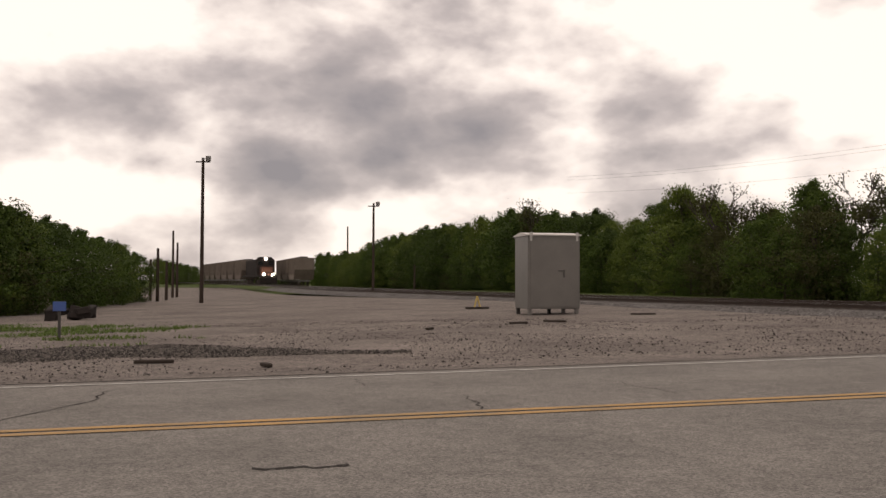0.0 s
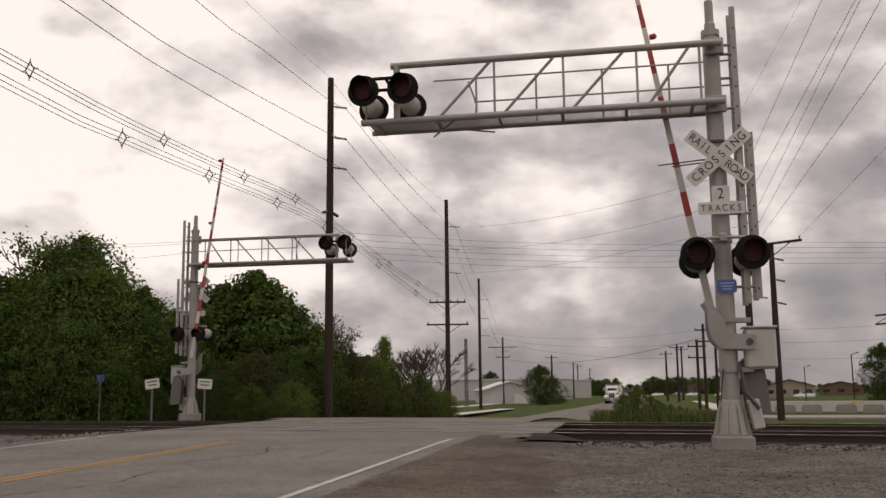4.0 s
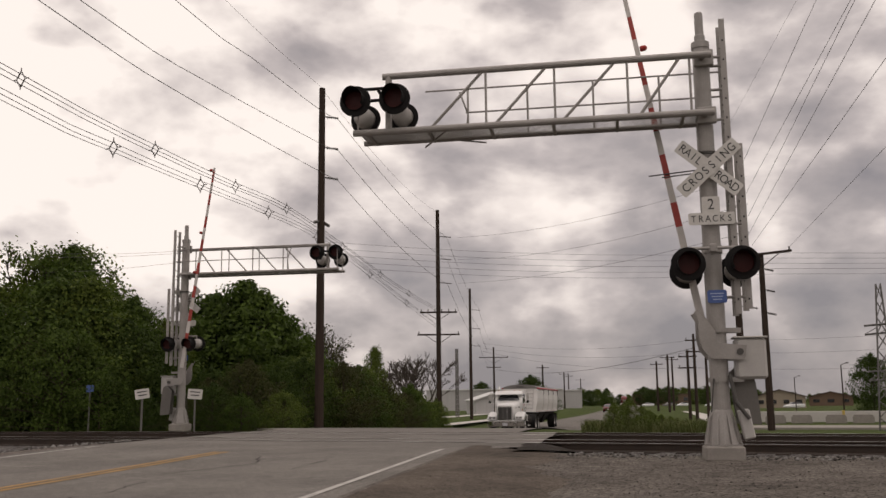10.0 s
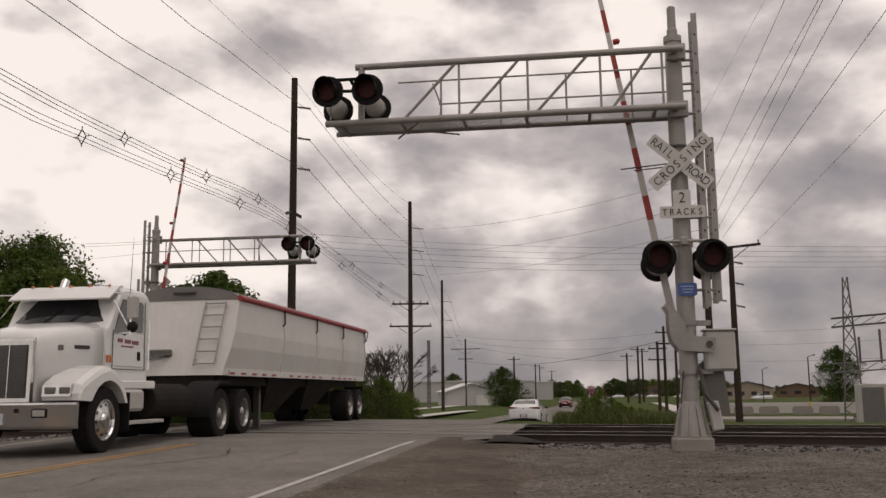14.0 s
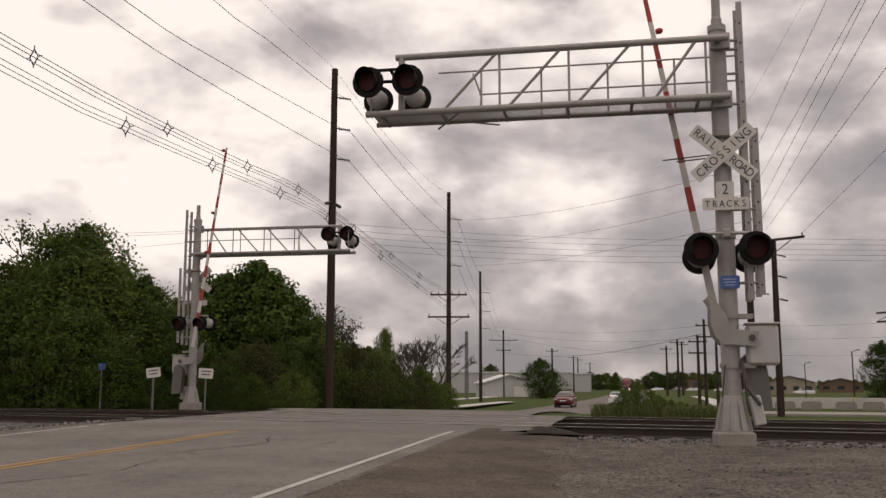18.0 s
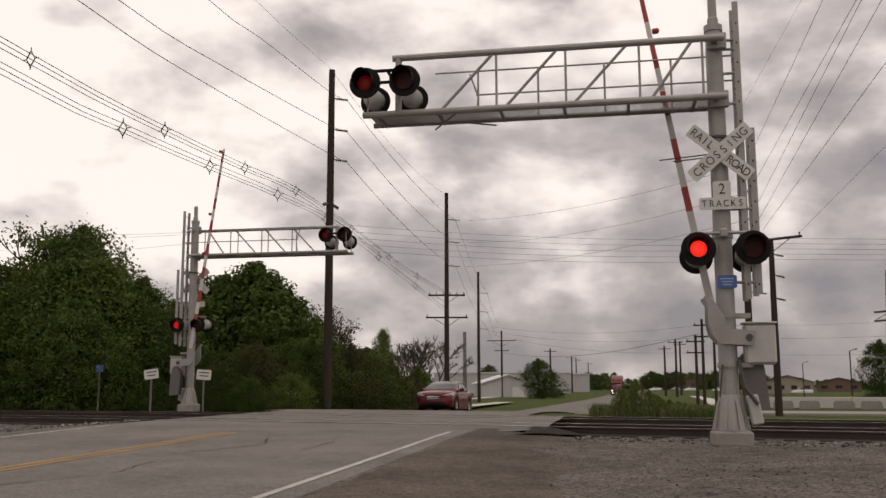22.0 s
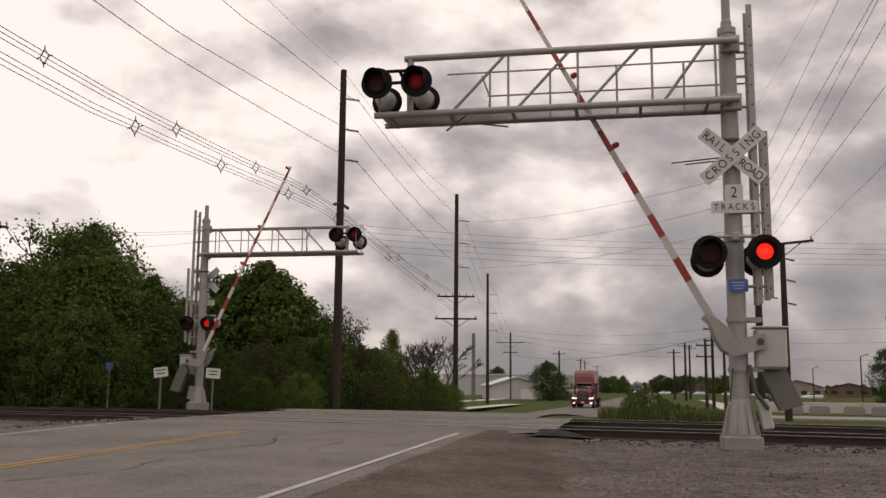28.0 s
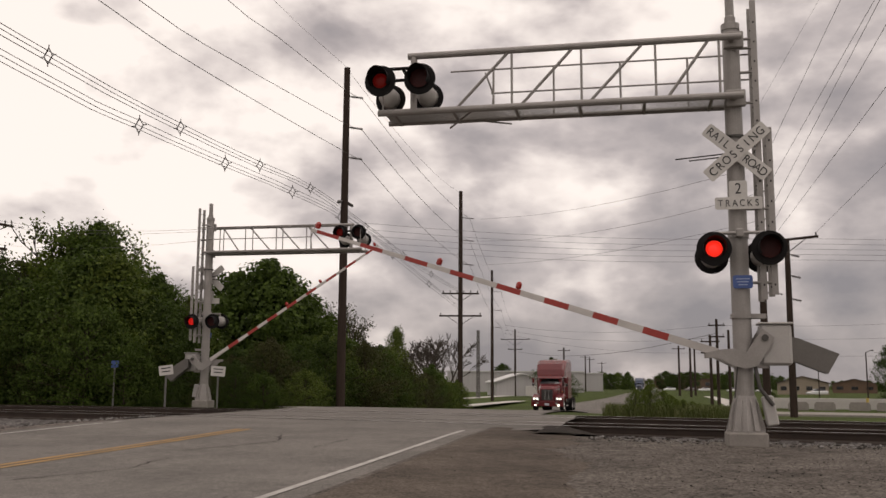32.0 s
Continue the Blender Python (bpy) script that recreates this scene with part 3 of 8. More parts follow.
def ragged(c, u, seed):
    return c + 0.6 * noise.noise(Vector((u * 0.45, seed, 0))) + 0.28 * noise.noise(Vector((u * 2.1, seed, 4))) + 0.12 * noise.noise(Vector((u * 6.5, seed, 9)))


# packed brown dirt between the asphalt and the loose gravel, on both sides
sheet("dirt_shoulder", steps((-12, 16.2, 0.25)), steps((0, 1, 0.1)), lambda x, y: land(x, y) + 0.008 - 0.03 * smoothstep(0.82, 1.0, (C_NEAR - 0.42 - (y - road_y(0, x))) / ragged(2.6 - 0.05 * x, x, 3)), M["dirt"], "packed brown dirt shoulder beside the asphalt",
      warp=lambda x, v: (x, road_y(C_NEAR - 0.42 + 0.06 * noise.noise(Vector((x * 2.2, 0, 9))) * v - v * ragged(2.6 - 0.05 * x, x, 3), x)))
sheet("yard_shoulder", steps((-40, 15.4, 0.35)), steps((0, 1, 0.12)), lambda x, y: land(x, y) + 0.004, M["gravel"], "packed brown dirt shoulder along the yard",
      warp=lambda x, v: (x, road_y(C_FAR + 0.40 + v * ragged(0.9, x, 7), x)))


sheet("crossing_panel", steps((15.4, 23.6, 0.3)), steps((0, 1, 0.12)), lambda x, y: height(x, y) - 0.001, M["asphalt"], "asphalt crossing surface beside the lanes",
      warp=lambda x, v: (x, road_y(C_NEAR - 0.42 - v * (1.15 + 0.10 * ragged(0.0, x, 5)) * smoothstep(14.2, 16.6, x), x)))


def bank(x, y):
    """The dirt banked from the crossing's surface down to the bed beside it."""
    d = smoothstep(0.0, 1.25, C_NEAR - 1.42 - (y - road_y(0, x)))
    low = land(x, y) + 0.012
    return (height(x, y) + 0.003) * (1 - d) + low * d + 0.012 * noise.noise(Vector((x * 3, y * 3, 2))) * d


sheet("tar_bank", steps((14.6, 17.42, 0.12)), steps((0, 1, 0.08)), bank, M["tar_dirt"], "dark oily dirt banked against the edge of the crossing", "dirt",
      warp=lambda x, v: (x, road_y(C_NEAR - 1.30 + 0.15 * noise.noise(Vector((x * 1.4, 3, 1))) - v * (1.45 + 0.3 * noise.noise(Vector((x * 1.1, 7, 1)))) * smoothstep(14.5, 16.0, x), x)))


# ---------------------------------------------------------------- tracks
def track_curve():
    """Points along the near rail, a smooth curve through TRACK."""
    P = [Vector((x, y, 0)) for x, y in TRACK]
    out = []
    for i in range(1, len(P) - 2):
        p0, p1, p2, p3 = P[i - 1:i + 3]
        n = max(2, int((p2 - p1).length / 2.0))
        for k in range(n):
            t = k / n
            out.append(0.5 * ((2 * p1) + (p2 - p0) * t + (2 * p0 - 5 * p1 + 4 * p2 - p3) * t * t + (3 * p1 - p0 - 3 * p2 + p3) * t ** 3))
    return out


CURVE = track_curve()


def offset_curve(d):
    out = []
    for i, p in enumerate(CURVE):
        q = (CURVE[min(i + 1, len(CURVE) - 1)] - CURVE[max(i - 1, 0)]).normalized()
        out.append((p + Vector((q.y, -q.x, 0)) * d, q))
    return out


def strip_bm(line, prof, top=None):
    bm = bmesh.new()
    prev = None
    for p, q in line:
        s = Vector((q.y, -q.x, 0))
        ring = [bm.verts.new(p + s * u + Vector((0, 0, w))) for u, w in prof]
        if prev:
            for k in range(len(prof) - 1):
                bm.faces.new((prev[k], ring[k], ring[k + 1], prev[k + 1])).material_index = 1 if k == top else 0
        prev = ring
    bmesh.ops.recalc_face_normals(bm, faces=bm.faces)
    return bm


RAIL = [(-0.07, -0.17), (-0.07, -0.15), (-0.012, -0.13), (-0.012, -0.04), (-0.036, -0.03), (-0.036, 0.0), (0.036, 0.0), (0.036, -0.03), (0.012, -0.04), (0.012, -0.13), (0.07, -0.15), (0.07, -0.17)]
TIE_MESH = None


def build_tracks():
    bm = bmesh.new()
    box(bm, (0, 0, -0.09), (2.6, 0.23, 0.18), bevel=0.012)
    tie = mesh_from("tie", bm, M["tie"])
    for off in (0.0, SPACING):
        tr = empty("railway_track", pose(0, 0, 0), "rusty steel rails on dark wooden ties in ballast", "railway track", "tracks", "structure")
        for d in (0.0, GAUGE):
            part("rail", strip_bm(offset_curve(off + d), RAIL, 5), [M["rail"], M["rail_top"]], tr)
        mid = offset_curve(off + GAUGE / 2)
        s, last = 0.0, None
        n = 0
        for (p, q), (p2, q2) in zip(mid, mid[1:]):
            seg = (p2 - p).length
            while s < seg:
                a = p.lerp(p2, s / seg)
                c = a.y - road_y(0, a.x)
                if -26 < a.y < 62 and not (C_NEAR - 2.1 < c < C_FAR + 1.2) and n < 150:
                    o = new("tie", tie)
                    o.parent = tr
                    o.matrix_basis = Matrix.Translation(a + Vector((0, 0, -0.135))) @ Matrix.Rotation(math.atan2(q.y, q.x) - math.pi / 2, 4, "Z")
                    n += 1
                s += 0.56
            s -= seg
        # flangeways in the road
        for d in (-0.075, 0.075 + GAUGE):
            line = [(p, q) for p, q in [(Vector((RAIL_X + off + d + 0.0, y, 0)), Vector((0, 1, 0))) for y in (RAIL_X * SLOPE + off * SLOPE + C_NEAR - 2.0, RAIL_X * SLOPE + off * SLOPE + C_FAR + 0.4)]]
            part("flangeway", strip_bm(line, [(-0.04, -0.003), (0.04, -0.003)]), M["tar"], tr, "dark flangeway beside the rail")
    ys = [p for p in offset_curve(0.0) if -160 < p[0].y < 120]
    b = tagged(part("ballast_bed", strip_bm(ys, [(-2.3, -0.42), (-1.5, -0.2), (-0.9, -0.155), (2.2, -0.15), (3.4, -0.16), (6.6, -0.16), (7.6, -0.42)]), M["ballast"]), "grey crushed-stone ballast under the tracks", "ballast", kind="structure")


build_tracks()


def stones(name, spots, label, material, seed, smin, smax):
    """Loose stones: one mesh of small crushed lumps."""
    rng = np.random.default_rng(seed)
    base = np.array([(0, 0, 1), (0.9, 0, 0.1), (0.2, 0.9, 0), (-0.85, 0.3, 0.05), (-0.3, -0.9, 0.1), (0.1, 0.1, -0.8)])
    fc = [(0, 1, 2), (0, 2, 3), (0, 3, 4), (0, 4, 1), (5, 2, 1), (5, 3, 2), (5, 4, 3), (5, 1, 4)]
    verts, faces = [], []
    for i, (x, y) in enumerate(spots):
        s = rng.uniform(smin, smax) * rng.choice((0.6, 1.0, 1.0, 1.5))
        a = rng.uniform(0, 6.28)
        b = base * rng.uniform(0.6, 1.2, (6, 3)) * s
        ca, sa = math.cos(a), math.sin(a)
        z = land(x, y) + s * 0.25
        for v in b:
            verts.append((x + v[0] * ca - v[1] * sa, y + v[0] * sa + v[1] * ca, z + v[2] * 0.7))
        faces += [tuple(k + 6 * i for k in f) for f in fc]
    me = bpy.data.meshes.new(name)
    me.from_pydata(verts, [], faces)
    me.materials.append(material)
    return tagged(new(name, me), label, "stones", kind="stuff")


def scatter(n, seed, xr, yr, keep):
    rng = np.random.default_rng(seed)
    out = []
    while len(out) < n:
        x, y = rng.uniform(*xr), rng.uniform(*yr)
        if keep(x, y):
            out.append((x, y))
    return out


def in_drift(x, y):
    """The drift of loose grey gravel that lies across the yard."""
    q = 14.9 + 0.12 * x + 0.5 * noise.noise(Vector((x * 0.5, 2, 6)))
    return -12 < x < -0.5 and q < y < q + (0.6 + 2.6 * smoothstep(0.5, 6, -x)) * (1 + 0.35 * noise.noise(Vector((x * 0.8, 5, 6))))


def off_road(x, y):
    c = y - road_y(0, x)
    return c > C_FAR + 0.5 or c < C_NEAR - 0.5


stones("ballast_stones", scatter(9000, 3, (14.6, 17.4), (-7, 5.2), lambda x, y: y < road_y(0.7, x) and np.hypot(x - 14.83, y - 2.23) > 0.5 and (x > 15.9 or (x * 7919 + y * 104729) % 1 < 0.15)), "loose grey crushed ballast stones beside the rails", M["stone"], 1, 0.016, 0.036)
stones("yard_ballast", scatter(5000, 4, (11, 17), (15, 30), lambda x, y: off_road(x, y) and -4.5 < x - track_x(y) < -0.6), "loose grey ballast stones along the yard track", M["stone"], 2, 0.022, 0.045)
stones("yard_stones", scatter(14000, 5, (-14, 14), (9, 27), lambda x, y: off_road(x, y) and x < track_x(y) - 2 and noise.noise(Vector((x * 0.25, y * 0.45, 3))) > -0.1), "scattered dark stones on the gravel yard", M["stone_dark"], 3, 0.006, 0.019)
stones("drift_stones", scatter(16000, 12, (-12, -0.5), (13, 19), in_drift), "drift of loose dark grey gravel across the yard", M["stone_dark"], 6, 0.010, 0.026)
stones("apron_stones", scatter(9000, 6, (3.5, 15.5), (-5, 6), lambda x, y: off_road(x, y) and y < road_y(C_NEAR, x) - 0.7), "scattered small stones on the gravel apron", M["stone_dark"], 4, 0.003, 0.011)


def grass(name, spots, hmin, hmax, w, label, seed, key):
    rng = np.random.default_rng(seed)
    n = len(spots)
    p = np.array([(x, y, land(x, y) - 0.06) for x, y in spots])
    h = rng.uniform(hmin, hmax, n)
    a = rng.uniform(0, 6.28, n)
    lean = rng.uniform(0.2, 1.1, n) * h
    d = np.stack([np.cos(a), np.sin(a), np.zeros(n)], 1)
    s = np.stack([-np.sin(a), np.cos(a), np.zeros(n)], 1) * w * rng.uniform(0.6, 1.4, n)[:, None]
    mid = p + d * (lean * 0.35)[:, None] + np.array([0, 0, 1]) * (h * 0.6)[:, None]
    tip = p + d * lean[:, None] + np.array([0, 0, 1]) * h[:, None]
    v = np.stack([p - s, p + s, mid + s * 0.7, mid - s * 0.7, tip], 1).reshape(-1, 3)
    f = []
    for i in range(n):
        k = 5 * i
        f += [(k, k + 1, k + 2, k + 3), (k + 3, k + 2, k + 4)]
    me = bpy.data.meshes.new(name)
    me.from_pydata(v.tolist(), [], f)
    me.materials.append(M[key])
    return tagged(new(name, me), label, "grass", kind="stuff")


def verge(x, y):
    return y < interp(x, [(0.0, 1.6), (3.3, 2.3), (4.85, 2.7), (5.45, 2.25), (6.25, 1.75), (7.1, 1.05), (7.6, 0.6), (8.5, -0.6), (12, -4)]) + 0.25 * noise.noise(Vector((x * 1.7, y * 1.7, 0))) and math.hypot(x, y) > 0.8


grass("grass", scatter(110000, 7, (0.5, 9), (-3, 3.3), verge), 0.03, 0.12, 0.0042, "rough green verge grass beside the gravel", 8, "grass_blade")
grass("grass_tuft", scatter(16000, 8, (-17, -5), (17.5, 28), lambda x, y: x < -0.29 * y + 2.5 * noise.noise(Vector((x * 0.4, y * 0.7, 8))) and noise.noise(Vector((x * 0.35, y * 0.5, 1))) > 0.0), 0.04, 0.16, 0.014, "patches of weeds in the yard", 9, "grass_blade")
grass("tall_weeds", scatter(17000, 9, (25.6, 34), (2.5, 13.5), lambda x, y: y < road_y(C_NEAR, x) - 2.1 and y > 4.6 - 0.05 * (x - 25)), 0.08, 0.42, 0.008, "tall green and brown weeds beyond the tracks", 10, "weed_blade")


# ---------------------------------------------------------------- crossing signals
ROAD_ANGLE = math.degrees(math.atan(SLOPE))
FACE = Matrix(((-1, 0, 0, 0), (0, 0, 1, 0), (0, 1, 0, 0), (0, 0, 0, 1)))   # sign plane: right, up, out
BOOM, TOP = 5.7, 5.2


def text_mesh(word, size, material):
    cu = bpy.data.curves.new("lettering", "FONT")
    cu.body, cu.size, cu.align_x, cu.align_y, cu.extrude = word, size, "CENTER", "CENTER", 0.0015
    ob = bpy.data.objects.new("lettering", cu)
    me = bpy.data.meshes.new_from_object(ob)
    bpy.data.objects.remove(ob)
    me.materials.append(material)
    return me


def letters(word, size, parent, m, material, squeeze=0.85):
    o = new("lettering", text_mesh(word, size, material))
    o.parent, o.matrix_basis = parent, m @ Matrix.Diagonal((squeeze, 1, 1, 1))
    return o


def plate_bm(w, h, d=0.006, r=0.02, m=None):
    """A flat sheet with cut corners in its own right-up plane, facing out."""
    bm = bmesh.new()
    a, b = w / 2, h / 2
    pts = [(-a + r, -b), (a - r, -b), (a, -b + r), (a, b - r), (a - r, b), (-a + r, b), (-a, b - r), (-a, -b + r)]
    f = [bm.verts.new((x, y, 0)) for x, y in pts]
    g = [bm.verts.new((x, y, -d)) for x, y in pts]
    bm.faces.new(f)
    bm.faces.new(g[::-1])
    for k in range(8):
        bm.faces.new((f[k], g[k], g[(k + 1) % 8], f[(k + 1) % 8]))
    if m is not None:
        bm.transform(m)
    return bm


LAMPS = []   # (shutter, side) of the lamps that face the camera; the shutters are added


def lamp(root, x, y, z, front, side=None, lit="lens_lit", r=0.262):
    """A flasher: black backing disc, hood, red roundel, grey housing and an added flap shutter."""
    m = Matrix.Translation((x, y, z)) @ (FACE if front else Matrix.Rotation(math.pi, 4, "Z") @ FACE)
    bm = bmesh.new()
    lathe(bm, [(r, -0.012), (r, 0.0), (r - 0.012, 0.004)], 28)
    bm.transform(m)
    o = part("flasher_lamp", bm, M["black"], root, "round black flasher lamp with hood and red roundel")
    bm = bmesh.new()
    for rr in (0.165,):
        n, ring = 18, []
        for k in range(n + 1):
            a = radians(-35 + 250 * k / n)
            dz = 0.30 - 0.10 * abs(k / n - 0.5) * 2
            ring.append([bm.verts.new((q * math.cos(a), q * math.sin(a), d)) for q, d in ((rr, 0.0), (rr, dz), (rr + 0.006, dz), (rr + 0.006, 0.0))])
        for p, q in zip(ring, ring[1:]):
            for i in range(4):
                bm.faces.new((p[i], q[i], q[(i + 1) % 4], p[(i + 1) % 4]))
    bm.transform(m)
    part("hood", bm, M["black"], o)
    bm = bmesh.new()
    lathe(bm, [(0.125, 0.004), (0.115, 0.022), (0.08, 0.035), (0.02, 0.04)], 22)
    bm.transform(m)
    part("roundel", bm, M[lit] if side else M["lens_dark"], o, "red lamp roundel", smooth=True)
    bm = bmesh.new()
    lathe(bm, [(0.1, -0.24), (0.16, -0.21), (0.175, -0.012)], 20)
    bm.transform(m)
    part("housing", bm, M["galv_light"], o, "rounded grey lamp housing", smooth=True)
    # the roundel glows all the time; this added flap hides it between flashes
    if side:
        bm = bmesh.new()
        lathe(bm, [(0.158, 0.0), (0.158, 0.003), (0.01, 0.006)], 22, Matrix.Translation((0, -0.16, 0)))
        s = part("shutter", bm, M["lens_dark"], o, "added dark red flap that hides the glowing roundel", m @ Matrix.Translation((0, 0.16, 0.045)))
        LAMPS.append((s, side, s.matrix_basis.copy()))
    return o


def build_gate(root, far):
    """The gate turns about a pivot beside the mast; built lowered, with the arm along +x."""
    up = Matrix.Rotation(radians(-77), 2)
    back = lambda pts: [tuple(up @ Vector(p)) for p in pts]
    gate = part("gate", bmesh_prism(back([(-0.07, -0.12), (0.42, -0.12), (0.55, 0.02), (0.6, 0.2), (0.61, 0.47), (0.68, 0.58), (0.62, 0.62), (0.48, 0.47), (0.36, 0.3), (0.33, 0.12), (-0.1, 0.1)]), 0.19, 0.22),
                M["galv"], root, "red and white striped crossing gate with counterweights", Matrix.Translation((-0.30, 0, 1.6)))
    part("bracket", bmesh_prism(back([(-0.07, -0.12), (0.42, -0.12), (0.55, 0.02), (0.6, 0.2), (0.61, 0.47), (0.68, 0.58), (0.62, 0.62), (0.48, 0.47), (0.36, 0.3), (0.33, 0.12), (-0.1, 0.1)]), -0.33, -0.30), M["galv"], gate)
    for y in (-0.22, -0.38):
        bm = bmesh_prism(back([(0.10, -0.30), (-0.1, -0.1), (-0.2, -0.16), (-0.28, -0.46), (-0.37, -1.08), (-0.02, -1.08)]), y, y + 0.06)
        part("counterweight", bm, M["cabinet"], gate)
    bm = bmesh.new()
    tube(bm, (0, -0.4, 0), (0, 0.25, 0), 0.05, n=12)
    part("pivot", bm, M["steel_dark"], gate)
    bm = bmesh.new()
    u, k, v = 0.55, 0, -0.38  # the first white stretch is long
    last = None
    while u < 7.6:
        w = min(7.6, u + (0.78 if k == 0 else 0.41))
        h0, h1 = 0.062 - 0.0045 * u, 0.062 - 0.0045 * w
        a = last or [bm.verts.new((u, y, v + z)) for y, z in ((-0.38, -h0), (-0.33, -h0), (-0.33, h0), (-0.38, h0))]
        b = [bm.verts.new((w, y, v + z)) for y, z in ((-0.38, -h1), (-0.33, -h1), (-0.33, h1), (-0.38, h1))]
        for i in range(4):
            bm.faces.new((a[i], a[(i + 1) % 4], b[(i + 1) % 4], b[i])).material_index = k % 2
        if k == 0:
            bm.faces.new(a[::-1])
        last = b
        u, k = w, k + 1
    bm.faces.new(last)
    arm = part("arm", bm, [M["gate_white"], M["gate_red"]], gate, "white gate arm with red stripes")
    for u in (3.85, 5.25, 7.5):
        bm = bmesh.new()
        lathe(bm, [(0.035, 0.0), (0.05, 0.02), (0.05, 0.09), (0.02, 0.12)], 12, Matrix.Translation((u, -0.355, v + 0.05)))
        part("gate_lamp", bm, M["lens_arm"], arm, "small red gate lamp")
    return gate


def bmesh_prism(pts, y0, y1):
    bm = bmesh.new()
    prism(bm, pts, y0, y1)
    bmesh.ops.recalc_face_normals(bm, faces=bm.faces)
    return bm


def build_signal(x, y, z, turn, far, label):
    root = empty("crossing_signal", pose(x, y, z, 0, 0, turn), label, "crossing signal", "crossing signals")
    bm = bmesh.new()
    box(bm, (0, 0, 0.07), (0.58, 0.58, 0.26), bevel=0.025)
    part("foundation", bm, M["concrete"], root, "square concrete footing")
    bm = bmesh.new()
    lathe(bm, [(0.145, 0.2), (0.14, 3.0), (0.13, 6.5), (0.145, 6.5), (0.145, 6.6), (0.10, 6.62)], 22)
    part("mast", bm, M["galv"], root, smooth=False)
    bm = bmesh.new()
    lathe(bm, [(0.085, 6.6), (0.085, 6.72), (0.07, 6.74), (0.068, 7.1), (0.055, 7.12)], 16)
    part("mast_cap", bm, M["galv"], root)
    bm = bmesh.new()
    lathe(bm, [(0.285, 0.2), (0.285, 0.23), (0.262, 0.23), (0.172, 0.70), (0.160, 0.73), (0.146, 0.74)], 8)
    skirt = part("base_skirt", bm, M["galv"], root, "flared ribbed mast base")
    for k in range(8):
        bm = bmesh.new()
        prism(bm, [(0.14, 0.23), (0.29, 0.23), (0.2, 0.62), (0.14, 0.72)], -0.01, 0.01, Matrix.Rotation((k + 0.5) * math.pi / 4, 4, "Z"))
        bmesh.ops.recalc_face_normals(bm, faces=bm.faces)
        part("gusset", bm, M["galv"], skirt)
    # truss boom with walkway
    yf, yb, z0, z1 = 0.35, -0.30, 5.33, 6.28
    for nm, p, q, r in (("lower_chord", (-0.12, yf, z0), (BOOM, yf, z0), 0.055), ("lower_chord", (-0.1, yb, z0), (BOOM - 0.02, yb, z0), 0.045),
                        ("upper_chord", (-0.12, yf, z1), (TOP, yf, z1), 0.055), ("end_post", (TOP - 0.1, yf, z0), (TOP - 0.1, yf, z1), 0.055)):
        bm = bmesh.new()
        tube(bm, p, q, r, n=12)
        part(nm, bm, M["galv"], root, smooth=False)
    for a, b in ((0.35, 1.03), (1.36, 2.24), (2.46, 3.34), (3.5, 4.4)):
        bm = bmesh.new()
        tube(bm, (a, yf, z1), (b, yf, z0), 0.026)
        part("diagonal", bm, M["galv"], root)
    for a in (0.22, 1.19, 2.35, 3.47):
        bm = bmesh.new()
        tube(bm, (a, yf, z0), (a, yf, z1), 0.02)
        part("strut", bm, M["galv"], root)
    for a in (0.66, 1.74, 2.84, 3.86):
        bm = bmesh.new()
        tube(bm, (a, yb, z0), (a, yb, 6.2), 0.018)
        part("rail_post", bm, M["galv"], root)
    for zz, x1 in ((6.2, 4.6), (5.78, 3.9)):
        bm = bmesh.new()
        tube(bm, (-0.35, yb, zz), (x1, yb, zz), 0.016)
        part("handrail", bm, M["galv"], root)
    bm = bmesh.new()
    for p, q in (((5.62, yf, z0), (5.62, yf, 6.0)), ((5.62, yb, z0), (5.62, yb, 6.0)), ((5.62, yf, 6.0), (5.62, yb, 6.0)),
                 ((4.0, yb, 6.15), (3.86, yb, 5.75)), ((3.86, yb, 5.75), (3.9, yb, z0)), ((4.1, yf, z0 - 0.02), (4.6, yb, z0 - 0.12)), ((4.1, yb, z0 - 0.02), (3.55, yb, z0 - 0.1))):
        tube(bm, p, q, 0.016, n=6)
        part("guard_bar", bm, M["galv"], root)
        bm = bmesh.new()
    bm.free()
    bm = bmesh.new()
    n = 310
    for k in range(n):
        box(bm, (0.1 + (BOOM - 0.2) * k / (n - 1), (yf + yb) / 2, z0 + 0.0), (0.007, yf - yb - 0.1, 0.022))
    tagged(part("walkway_grating", bm, M["galv_light"], root), "open steel grating walkway", kind="stuff")
    for k in range(6):
        bm = bmesh.new()
        box(bm, (0.35 + 1.02 * k, (yf + yb) / 2, z0 - 0.03), (0.05, yf - yb, 0.045))
        part("walkway_bearer", bm, M["galv"], root)
    for zz in (z0, z1):
        bm = bmesh.new()
        box(bm, (-0.02, 0.18, zz), (0.30, 0.1, 0.26), bevel=0.01)
        tube(bm, (0.02, yb, zz), (0.02, yf, zz), 0.05)
        part("boom_clamp", bm, M["galv"], root)
    # lamps
    cx, zl = TOP + (0.06 if not far else -0.05), 5.78
    bm = bmesh.new()
    tube(bm, (cx - 0.4, yf + 0.06, zl + 0.28), (cx + 0.42, yf + 0.06, zl + 0.28), 0.03)
    for s in (-0.33, 0.33):
        tube(bm, (cx + s, yf + 0.06, zl + 0.28), (cx + s, yf + 0.06, zl), 0.028)
    tube(bm, (cx - 0.4, 0.0, zl + 0.22), (cx + 0.42, 0.0, zl + 0.22), 0.03)
    tube(bm, (cx, 0.0, zl + 0.22), (cx, yf + 0.06, zl + 0.25), 0.03)
    part("lamp_bracket", bm, M["black"], root)
